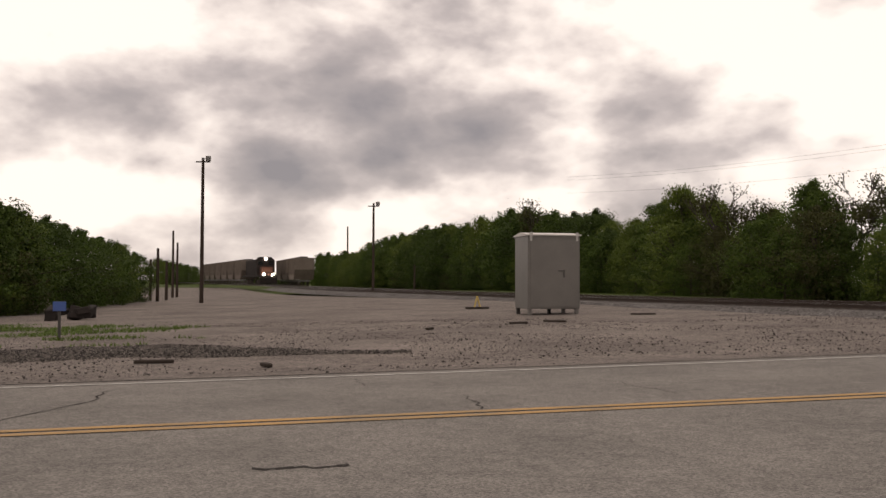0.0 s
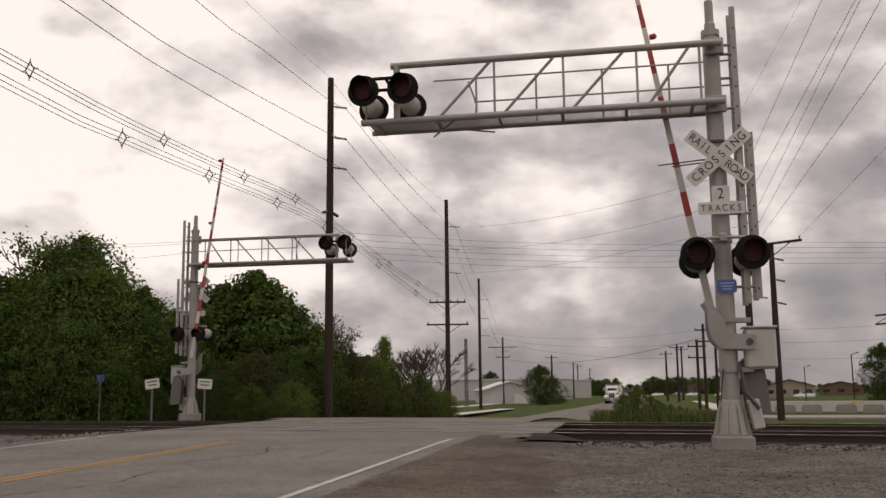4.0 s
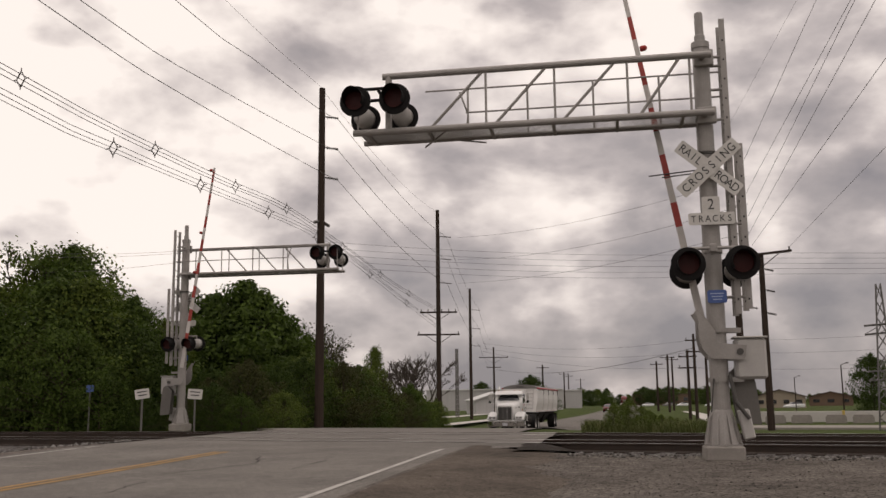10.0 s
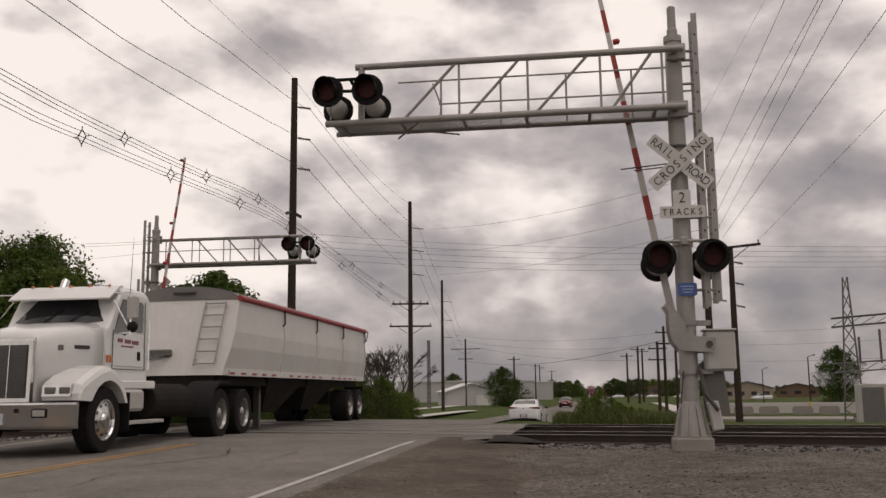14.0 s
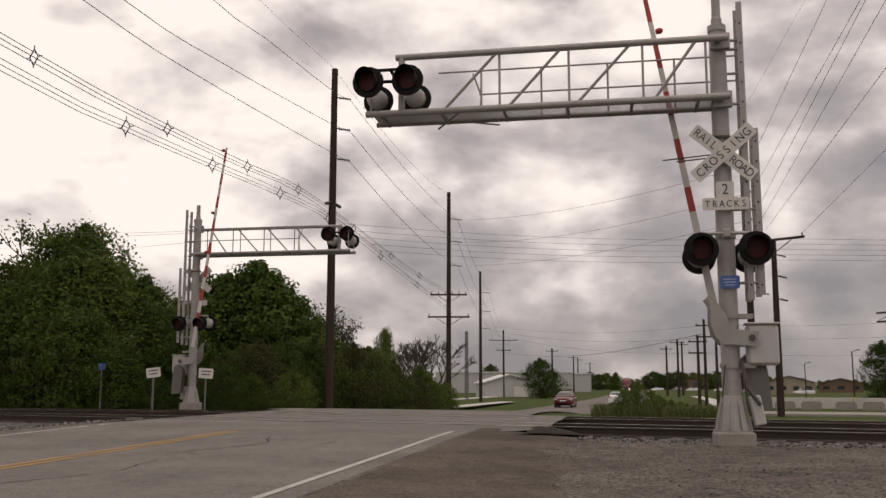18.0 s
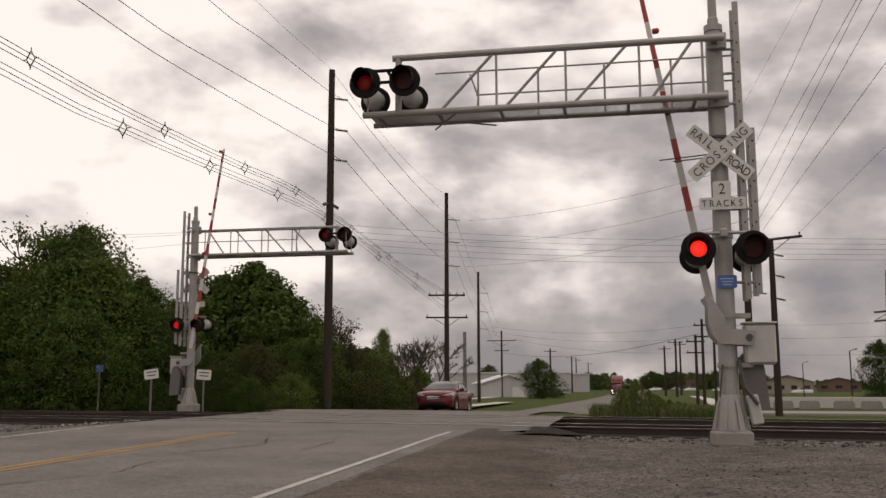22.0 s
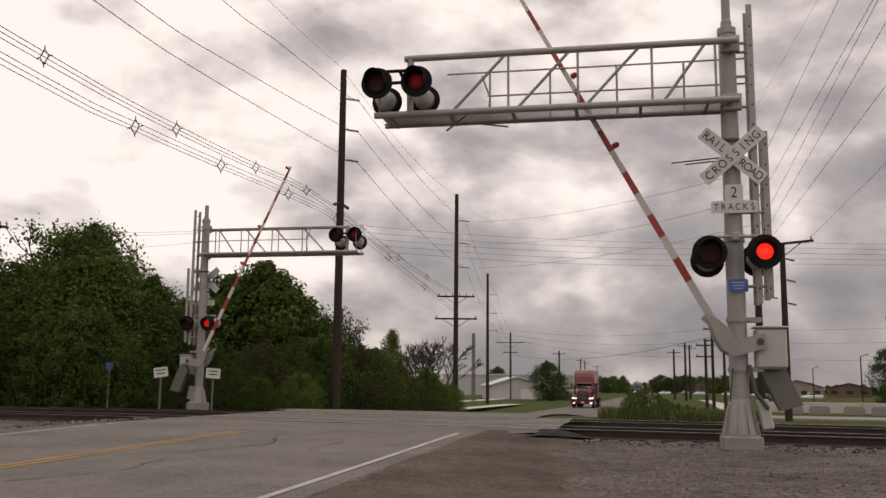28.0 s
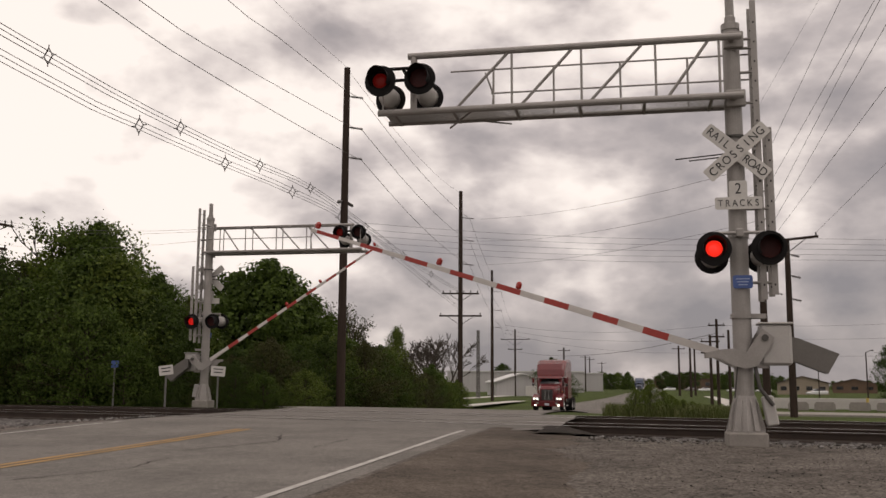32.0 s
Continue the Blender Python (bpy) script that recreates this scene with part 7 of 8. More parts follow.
def branch_bm(rng, h, levels, rad, droop=0.0, spread=0.75, start=0.25):
    """A trunk that forks; returns the mesh and the ends of its twigs."""
    bm = bmesh.new()
    ends = []

    def grow(p, d, length, r, lev):
        q = p + d * length
        tube(bm, p, q, max(r, 0.016), max(r * 0.62, 0.012), 6 if lev < 2 else 4, caps=False)
        if lev >= levels:
            ends.append(q)
            return
        k = 3 if lev < 2 else 2
        for i in range(k + (rng.random() < 0.4)):
            v = Vector(rng.normal(0, 1, 3))
            v = (d + v.normalized() * spread + Vector((0, 0, 0.15 - droop))).normalized()
            grow(p.lerp(q, rng.uniform(0.55, 1.0)), v, length * rng.uniform(0.6, 0.85), r * 0.55, lev + 1)
        ends.append(q)
    grow(Vector((0, 0, -0.3)), Vector((rng.normal(0, 0.05), rng.normal(0, 0.05), 1)).normalized(), h * start + 0.3, rad, 0)
    return bm, ends


def leafy(seed, leaves, size, key, base=0.03, wide=0.40, clumps=105, top=1.0):
    """Crown and trunk meshes of a 7 m tree: clumps of leaves on an uneven, gapped outline."""
    rng = np.random.default_rng(seed)
    h = 7.0
    cen, rad = [], []
    outline = lambda t: wide * h * (0.35 + 0.65 * math.sin(math.pi * min(1, 0.14 + 0.76 * t)) ** 0.8) * (1 - 0.45 * max(0, t - 0.6) / 0.4)
    while len(cen) < clumps:
        t = rng.uniform(0, 1)
        z = h * (base + (0.94 - base) * t)
        prof = outline(t)
        a, r = rng.uniform(0, 6.28), prof * math.sqrt(rng.uniform(0.05, 1)) * rng.uniform(0.75, 1.15)
        cen.append((r * math.cos(a), r * math.sin(a), z))
        rad.append(h * rng.uniform(0.05, 0.10))
    for _ in range(26):
        q = rng.uniform(0.74, 1.0)
        a, r = rng.uniform(0, 6.28), rng.uniform(0, 1.0) * wide * h * 0.9 * (1.04 - q)
        cen.append((r * math.cos(a), r * math.sin(a), h * q * top))
        rad.append(h * rng.uniform(0.025, 0.05))
    cen, rad = np.array(cen), np.array(rad)
    which = rng.integers(0, len(cen), leaves)
    d = rng.normal(0, 1, (leaves, 3))
    d /= np.linalg.norm(d, axis=1)[:, None]
    pos = cen[which] + d * (rad[which] * rng.uniform(0.35, 1.15, leaves) ** 0.6)[:, None] * np.array([1.15, 1.15, 0.85])
    # loose leaves fill the crown between the clumps
    m = leaves // 2
    t = rng.uniform(0, 1, m)
    prof = np.array([outline(q) for q in t]) * 0.86
    a, r = rng.uniform(0, 6.28, m), np.sqrt(rng.uniform(0, 1, m)) * prof
    fill = np.stack([r * np.cos(a), r * np.sin(a), h * (base + (0.93 - base) * t)], 1)
    side = np.stack([np.cos(a), np.sin(a), np.zeros(m)], 1)
    pos, d = np.concatenate([pos, fill]), np.concatenate([d, side])
    leaves += m
    v = leaf_quads(rng, pos, size, d)
    me = bpy.data.meshes.new("crown")
    me.from_pydata(v.tolist(), [], np.arange(leaves * 4).reshape(-1, 4).tolist())
    me.materials.append(M[key])
    bm = bmesh.new()
    tube(bm, (0, 0, -0.3), (0.1, 0, h * 0.45), h * 0.02, h * 0.012, 8)
    tube(bm, (0.1, 0, h * 0.45), (0, 0.1, h * 0.85), h * 0.012, h * 0.004, 6)
    for c in cen[::2]:
        z = max(h * 0.06, min(c[2] * 0.7, h * 0.7))
        tube(bm, (0.05, 0, z), c, h * 0.0055, h * 0.0015, 5)
    tm = bpy.data.meshes.new("trunk")
    bm.to_mesh(tm)
    bm.free()
    tm.materials.append(M["bark"])
    return me, tm


def bare(seed, h, levels=5, leaves=0, key="leaf_b"):
    rng = np.random.default_rng(seed)
    bm, ends = branch_bm(rng, 7.0, levels, 0.11, 0.0, 0.62, 0.22)
    f = 7.0 / max(q.z for q in ends)
    bm.transform(Matrix.Diagonal((f, f, f, 1)))
    ends = [q * f for q in ends]
    tm = bpy.data.meshes.new("branches")
    bm.to_mesh(tm)
    bm.free()
    tm.materials.append(M["twig"])
    if not leaves:
        return None, tm
    e = np.array([tuple(q) for q in ends])
    pos = e[rng.integers(0, len(e), leaves)] + rng.normal(0, 0.2, (leaves, 3))
    me = bpy.data.meshes.new("crown")
    me.from_pydata(leaf_quads(rng, pos, 0.07).tolist(), [], np.arange(leaves * 4).reshape(-1, 4).tolist())
    me.materials.append(M[key])
    return me, tm


LEAFY = [leafy(21, 14000, 0.075, "leaf_a"), leafy(22, 14000, 0.075, "leaf_b"), leafy(23, 15000, 0.075, "leaf_c", wide=0.46), leafy(24, 13000, 0.07, "leaf_b", wide=0.36), leafy(25, 14000, 0.075, "leaf_a", wide=0.40)]
MAPLE = leafy(26, 13000, 0.10, "leaf_a", base=0.16, wide=0.46, clumps=80)
BUSH = [leafy(31, 10000, 0.085, "leaf_a", base=0.0, wide=0.66, clumps=90), leafy(32, 10000, 0.085, "leaf_c", base=0.0, wide=0.7, clumps=90), leafy(33, 9000, 0.08, "leaf_olive", base=0.0, wide=0.66, clumps=90), leafy(34, 9000, 0.085, "leaf_b", base=0.0, wide=0.62, clumps=90)]
THIN = [bare(41, 7, 5, 15000, "leaf_b"), bare(42, 7, 5, 3000, "leaf_olive")]
BARE = [bare(43, 7, 6), bare(44, 7, 6)]


def plant(x, y, h, kind, turn, wide=1.0, name="tree", label="green leafy deciduous tree in spring leaf", group="trees along the tracks"):
    root = empty(name, pose(x, y, land(x, y) - 0.05, 0, 0, turn), label, name, group)
    for nm, me in zip(("crown", "trunk"), kind):
        if me:
            o = new(nm, me)
            o.parent = root
            o.scale = (h / 7 * wide, h / 7 * wide, h / 7)
    return root


def plants():
    R = random.Random(5)
    tops = [(-8, 1.5), (-5, 2.1), (-2, 3.2), (0, 3.5), (2, 3.7), (4, 4.6), (6, 4.4), (10, 4.1), (15, 4.6), (16, 4.9), (18, 4.7), (22, 5.4), (26, 5.4), (30, 6.4), (34, 7.3), (37, 7.5), (41, 7.8), (43.3, 9.6), (45, 7.6), (47.5, 6.4), (49, 5.5)]
    dist = [(-8, 230), (-4, 165), (0, 125), (5, 98), (10, 76), (15, 63), (20, 55), (30, 48), (40, 43), (50, 41)]
    # the wood beyond the tracks: a ragged back row, a front row and undergrowth
    az = -7.5
    while az < 49:
        r = interp(az, dist)
        p = polar(-az, r + R.uniform(0, 4))
        h = max(2.5, math.hypot(p.x, p.y) * math.tan(radians(interp(az, tops))) + EYE - land(p.x, p.y) + R.uniform(-0.8, 0.45))
        if R.random() < 0.3 and az > 3:
            plant(p.x, p.y, h * 1.12, R.choice(THIN), R.uniform(0, 360), 1.0, label="slender tree with sparse fresh leaves")
        else:
            plant(p.x, p.y, h, R.choice(LEAFY), R.uniform(0, 360), R.uniform(0.85, 1.2))
        az += math.degrees(R.uniform(1.3, 2.1) / r) if az > 0 else 0.5
    az = -6.0
    while az < 49:
        r = interp(az, dist) - R.uniform(0.5, 2.5)
        p = polar(-az, r)
        h = max(2.0, (r * math.tan(radians(interp(az, tops))) + EYE - land(p.x, p.y)) * R.uniform(0.62, 0.86))
        plant(p.x, p.y, h, R.choice(LEAFY), R.uniform(0, 360), R.uniform(1.0, 1.3))
        az += math.degrees(R.uniform(1.7, 2.6) / r) if az > 0 else 0.7
    az = -4.0
    while az < 56:
        r = interp(az, dist) - R.uniform(2.0, 4.5)
        p = polar(-az, r)
        if p.x - track_x(p.y) > 8.0:
            h = R.uniform(2.2, 5.0) * (0.55 if az > 47 else 1.0)
            plant(p.x, p.y, h, R.choice(BUSH), R.uniform(0, 360), R.uniform(0.8, 1.1), "bush", "dense green undergrowth bush beyond the tracks", "bushes")
        az += math.degrees(R.uniform(1.0, 1.7) / r)
    # trees round the far signal
    for az, r, h, k in ((44.2, 41, 6.6, 1), (46.8, 43, 6.0, 0), (48.6, 46, 5.6, 3)):
        p = polar(-az, r)
        plant(p.x, p.y, h, LEAFY[k], az * 9, 1.05)
    for az, r, h, k in ((51.4, 50, 7.3, 2), (53.3, 49, 7.9, 2), (55.0, 51, 6.8, 2)):
        p = polar(-az, r)
        plant(p.x, p.y, h, MAPLE, az * 13, 1.0, label="dark green maple tree behind the crossing signal")
    for az, r, h in ((56.6, 56, 6.6), (57.9, 58, 6.9), (59.2, 60, 5.2)):
        p = polar(-az, r)
        plant(p.x, p.y, h, THIN[1] if az < 58 else BARE[0], az * 11, 0.9, label="slender tree with bare grey twigs")
    for i in range(34):
        az = 50.5 + 16.2 * i / 33 + R.uniform(-0.3, 0.3)
        r = interp(az, [(50, 40), (56, 42), (62, 50), (67, 60)]) + R.uniform(-2, 3)
        p = polar(-az, r)
        if p.y - road_y(0, p.x) < C_FAR + 2.2:
            p.y = road_y(C_FAR + 2.2, p.x) + R.uniform(0, 0.8)
        el = interp(az, [(50, 2.2), (56, 3.0), (59.5, 3.0), (61, 1.6), (64, 0.9), (67, -0.1)])
        h = max(0.9, r * math.tan(radians(el)) + EYE - land(p.x, p.y) + R.uniform(-0.7, 0.1))
        plant(p.x, p.y, h, R.choice(BUSH), R.uniform(0, 360), 0.85, "bush", "tangled olive-green bush beside the road", "bushes")
    p = polar(-60.95, 66)
    plant(p.x, p.y, 66 * math.tan(radians(3.9)) + EYE + 1.2, LEAFY[3], 40, 0.55, label="young pointed green tree among bushes")
    for az, r, el in ((63.0, 85, 3.2), (64.0, 88, 3.3), (62.4, 90, 2.6)):
        p = polar(-az, r)
        plant(p.x, p.y, r * math.tan(radians(el)) + EYE + 1.3, BARE[int(az) % 2], az * 20, 1.15, label="bare grey leafless tree beside the poles")
    for x, y, h in ((26.3, 6.9, 0.8), (26.8, 6.6, 0.95), (27.3, 6.9, 0.8), (27.5, 6.4, 0.75), (28.2, 6.3, 0.6), (28.8, 6.1, 0.5), (29.6, 6.0, 0.45), (30.2, 5.9, 0.4), (27.0, 5.9, 0.5), (28.0, 5.6, 0.4)):
        plant(x, y, h, BUSH[3], x * 70, 0.75, "bush", "low green weedy bush beside the road", "bushes")
    # yard's left side
    for i in range(13):
        az = 18.3 + i * 0.95
        r = interp(az, [(15, 120), (18, 70), (24, 46), (30, 40)])
        p = polar(az, r)
        h = r * math.tan(radians(interp(az, [(15, 0.9), (17, 1.4), (19, 2.7), (22, 3.6), (25, 4.7), (27, 5.2), (30, 5.0)]))) + EYE + 0.3 + R.uniform(-0.3, 0.2)
        plant(p.x, p.y, h, R.choice(LEAFY[:3] + BUSH), R.uniform(0, 360), 1.05, group="trees by the yard")
        p = polar(az + 0.4, r - 3)
        plant(p.x, p.y, R.uniform(1.2, 2.4), R.choice(BUSH), R.uniform(0, 360), 1.0, "bush", "green bush at the edge of the yard", "bushes")
    # distance
    for az, r, el, k in ((70.4, 150, 1.6, LEAFY[2]), (71.3, 160, 0.7, BUSH[1]), (67.4, 330, 1.25, LEAFY[2]), (74.9, 520, 0.75, LEAFY[0]), (89.6, 150, 2.45, LEAFY[2])):
        p = polar(-az, r)
        plant(p.x, p.y, r * math.tan(radians(el)) + EYE + 1.35, k, az * 7, 1.15 if az < 89 else 0.95, label="broad dark green tree on the grass")
    for i in range(40):
        az = 72.5 + i * 0.46
        r = 420 + R.uniform(-40, 80)
        p = polar(-az, r)
        plant(p.x, p.y, r * math.tan(radians(interp(az, [(72, 0.75), (74.5, 0.75), (75.5, 0.2), (77, 0.75), (82, 0.75), (85, 0.3), (91, 0.25)]))) + 2.1 + R.uniform(-1, 1), R.choice(LEAFY), R.uniform(0, 360), 1.5, label="distant tree on the skyline", group="distant trees")
    for i in range(26):
        az = 6.5 + i * 0.42
        r = 330 + R.uniform(-20, 60)
        p = polar(az, r)
        plant(p.x, p.y, r * math.tan(radians(interp(az, [(6, 1.1), (8, 0.4), (14, 0.5), (17, 1.4)]))) + 1.5 + R.uniform(-0.8, 0.8), R.choice(LEAFY), R.uniform(0, 360), 1.4, label="distant tree beyond the yard", group="distant trees")


plants()

# ---------------------------------------------------------------- distant buildings and lots


def shed(az, r, w, d, eave, ridge, turn, wall, roof, label, door=True, windows=0, name="shed"):
    p = polar(az, r)
    z = land(p.x, p.y)
    root = empty(name, pose(p.x, p.y, z, 0, 0, turn), label, "building", "distant buildings")
    bm = bmesh.new()
    prism(bm, [(-w / 2, -0.3), (w / 2, -0.3), (w / 2, eave), (0, ridge), (-w / 2, eave)] if ridge > eave else [(-w / 2, -0.3), (w / 2, -0.3), (w / 2, eave), (-w / 2, eave)], 0, d)
    bmesh.ops.recalc_face_normals(bm, faces=bm.faces)
    part("wall", bm, wall, root)
    bm = bmesh.new()
    if ridge > eave:
        for s in (-1, 1):
            prism(bm, [(0, ridge), (0, ridge + 0.18), (s * (w / 2 + 0.4), eave + 0.1), (s * (w / 2 + 0.4), eave - 0.08)], -0.4, d + 0.4)
    else:
        box(bm, (0, d / 2, eave + 0.15), (w + 0.5, d + 0.5, 0.3))
    bmesh.ops.recalc_face_normals(bm, faces=bm.faces)
    part("roof", bm, roof, root)
    if door:
        bm = bmesh.new()
        box(bm, (w * 0.22, -0.05, eave * 0.36), (w * 0.3, 0.12, eave * 0.75))
        part("door", bm, M["sign_white"], root)
    for k in range(windows):
        bm = bmesh.new()
        box(bm, (-w / 2 + w * (k + 0.5) / windows, -0.05, eave * 0.55), (w / windows * 0.45, 0.12, eave * 0.35))
        part("window", bm, M["car_glass"], root)
    return root


def lot_wall(az0, az1, r, z0, z1, thick, material, label, name):
    a, b = polar(az0, r), polar(az1, r)
    d = b - a
    bm = bmesh.new()
    box(bm, (d.length / 2, 0, (z0 + z1) / 2), (d.length, thick, z1 - z0), bevel=0.03)
    root = part(name, bm, material, None, m=Matrix.Translation((a.x, a.y, 0)) @ Matrix.Rotation(math.atan2(d.y, d.x), 4, "Z"))
    return tagged(root, label, "wall")


def lattice(x, y, z0, h, w0, w1, bays, label):
    root = empty("lattice_tower", pose(x, y, z0), label, "tower", "lattice towers")
    for sx in (-1, 1):
        for sy in (-1, 1):
            bm = bmesh.new()
            tube(bm, (sx * w0, sy * w0, -0.2), (sx * w1, sy * w1, h), 0.05, n=5)
            part("leg", bm, M["galv_dark"], root)
    for k in range(bays):
        t0, t1 = k / bays, (k + 1) / bays
        a, b = w0 + (w1 - w0) * t0, w0 + (w1 - w0) * t1
        for (p, q) in (((-1, -1), (1, -1)), ((1, -1), (1, 1)), ((1, 1), (-1, 1)), ((-1, 1), (-1, -1))):
            for u, v in ((p, q), (q, p)):
                bm = bmesh.new()
                tube(bm, (u[0] * a, u[1] * a, h * t0), (v[0] * b, v[1] * b, h * t1), 0.03, n=4)
                part("bracing", bm, M["galv_dark"], root)
    return root


def far_field():
    shed(-68.6, 170, 9.2, 16, 2.4, 3.9, -68.6 + 8, M["metal_wall"], M["metal_roof"], "small grey metal shed with a gabled front")
    shed(-68.2, 250, 36, 30, 5.2, 5.2, -66, M["metal_wall"], M["metal_roof"], "long low grey warehouse behind the poles", False, name="warehouse")
    shed(-72.5, 300, 10, 20, 5.4, 5.4, -72, M["metal_wall"], M["metal_roof"], "pale metal warehouse far along the road", False, name="warehouse")
    # a brown semi trailer far off, put in as a flat-roofed building
    shed(-78.1, 430, 25, 10, 4.6, 4.6, -78, M["brown_wall"], M["brown_roof"], "long brown truck trailer far off, built as a low building", False, 6, name="long_building")
    shed(-84.7, 240, 11.5, 9, 2.6, 4.2, -84.7, M["tan_wall"], M["brown_roof"], "tan house with a brown roof", False, 4, name="house")
    shed(-87.4, 300, 12, 9, 2.6, 4.0, -87, M["brown_wall"], M["brown_roof"], "low red-brown house far off", False, 3, name="house")
    lot_wall(-82.6, -91.5, 92, -1.3, -0.33, 0.3, M["concrete_pale"], "long low pale concrete wall beyond the grass", "concrete_wall")
    lot_wall(-81.0, -92, 74, -1.62, -1.18, 6.0, M["concrete"], "grey concrete paved lot beside the grass", "paved_lot")
    for az in (-84.4, -85.8, -87.6, -89.0):
        p = polar(az, 88)
        bm = bmesh.new()
        prism(bm, [(-0.85, 0), (0.85, 0), (0.85, 0.5), (0.7, 0.72), (-0.7, 0.72), (-0.85, 0.5)], -0.3, 0.3)
        bmesh.ops.recalc_face_normals(bm, faces=bm.faces)
        tagged(part("concrete_block", bm, M["concrete"], None, m=pose(p.x, p.y, land(p.x, p.y) - 0.03, 0, 0, az)), "grey concrete barrier block", "concrete block", "concrete blocks")
    for az, r, el, lean in ((-85.55, 150, 1.2, 0), (-88.05, 110, 1.85, 0), (-82.9, 200, 0.6, 0)):
        p = line_pole(az, r, EYE + r * math.tan(radians(el)), 0.09, name="lamp_post", label="thin grey lamp post")
        hh = EYE + r * math.tan(radians(el)) - p["ground"]
        bm = bmesh.new()
        tube(bm, (0, 0, hh), (0.9, -0.5, hh + 0.25), 0.05, n=6)
        box(bm, (1.1, -0.6, hh + 0.25), (0.6, 0.3, 0.12))
        part("lamp_arm", bm, M["galv_dark"], p)
    p = polar(-88.0, 88)
    bm = bmesh.new()
    tube(bm, (0, 0, 0), (0, 0, 1.1), 0.12, n=10)
    tagged(part("bollard", bm, M["yellow_steel"], None, m=pose(p.x, p.y, land(p.x, p.y) - 0.03)), "yellow steel bollard at the lot", "bollard")
    # parked cars far off
    for az, r, c in ((-79.0, 330, "car_white"), (-80.6, 310, "car_white"), (-81.2, 320, "tarp_grey"), (-84.9, 225, "car_white"), (-82.2, 300, "car_white"), (-77.0, 340, "car_white"), (-78.2, 335, "tarp_grey")):
        p = polar(az, r)
        root = empty("parked_car", pose(p.x, p.y, land(p.x, p.y) - 0.03, 0, 0, 10 + az * 3), "small pale parked car far off", "car", "parked cars")
        bm = bmesh.new()
        loft(bm, [body_ring(x, w, a, b) for x, w, a, b in ((0, 0.7, 0.3, 0.6), (-0.4, 0.86, 0.2, 0.75), (-1.5, 0.9, 0.2, 0.95), (-3.4, 0.9, 0.2, 1.0), (-4.3, 0.86, 0.24, 0.98), (-4.5, 0.7, 0.4, 0.9))])
        bmesh.ops.recalc_face_normals(bm, faces=bm.faces)
        part("body", bm, M[c], root)
        bm = bmesh.new()
        loft(bm, [[(-1.2, 0.75, 0.95), (-1.2, -0.75, 0.95), (-4.0, -0.75, 0.98), (-4.0, 0.75, 0.98)], [(-1.9, 0.58, 1.42), (-1.9, -0.58, 1.42), (-3.3, -0.58, 1.42), (-3.3, 0.58, 1.42)]])
        bmesh.ops.recalc_face_normals(bm, faces=bm.faces)
        part("cabin", bm, M["car_glass"], root)
    # drives over the grass beyond the road
    for c, w, x0, x1 in ((C_FAR + 9, 2.2, 62, 110), (C_FAR + 20, 3.0, 90, 170)):
        stripe("side_drive", c, w, x0, x1, M["concrete_pale"], "pale concrete drive across the grass", -0.02)
    stripe("far_verge_path", C_NEAR - 9, 2.0, 62, 180, M["concrete_pale"], "pale path along the grass", -0.02)
    # substation
    for x, y, h in ((58, -0.3, 8.4), (59, -3.6, 9.8)):
        lattice(x, y, land(x, y), h, 0.55, 0.12, 9, "grey steel lattice tower of the substation")
    root = empty("substation_gantry", pose(58.5, -2, land(58, -2)), "grey steel lattice gantry with insulators", "gantry")
    for z in (5.6, 3.0):
        bm = bmesh.new()
        for s in (-0.3, 0.3):
            for q in (0, 0.5):
                tube(bm, (s, 2.6, z + q), (s, -12, z + q + 0.8), 0.04, n=5)
        for k in range(18):
            y = 2.6 - 0.8 * k
            tube(bm, (-0.3, y, z + 0.055 * k), (0.3, y - 0.8, z + 0.5 + 0.055 * k), 0.025, n=4)
        part("beam", bm, M["galv_dark"], root)
    for k in range(4):
        bm = bmesh.new()
        tube(bm, (0, 1.2 - 1.1 * k, 3.5), (0, 1.2 - 1.1 * k, 5.0 + 0.4 * (k % 2)), 0.07, n=6)
        part("insulator", bm, M["insulator"], root)
    root = empty("transformer_cabinet", pose(56.5, -1.0, land(56.5, -1.0), 0, 0, 4), "pale grey transformer cabinet with dark louvred doors", "cabinet")
    bm = bmesh.new()
    box(bm, (0, -1.6, 1.15), (1.5, 4.4, 2.3), bevel=0.03)
    body = part("body", bm, M["galv_light"], root)
    for k in range(3):
        bm = bmesh.new()
        box(bm, (-0.76, -0.2 - 1.35 * k, 1.15), (0.03, 1.1, 1.9))
        part("louvre_door", bm, M["galv_dark"], body)
    # lattice aerial by the bare trees
    p = polar(-65.95, 140)
    lattice(p.x, p.y, land(p.x, p.y), 10.0, 0.2, 0.14, 16, "thin steel lattice aerial mast")
    # low bushes on the field
    for az, r in ((-71.6, 190), (-83.0, 110)):
        p = polar(az, r)
        plant(p.x, p.y, 1.4, BUSH[1], 30, 1.0, "bush", "round clipped bush on the grass", "bushes")


far_field()

# ---------------------------------------------------------------- the train and the yard's clutter


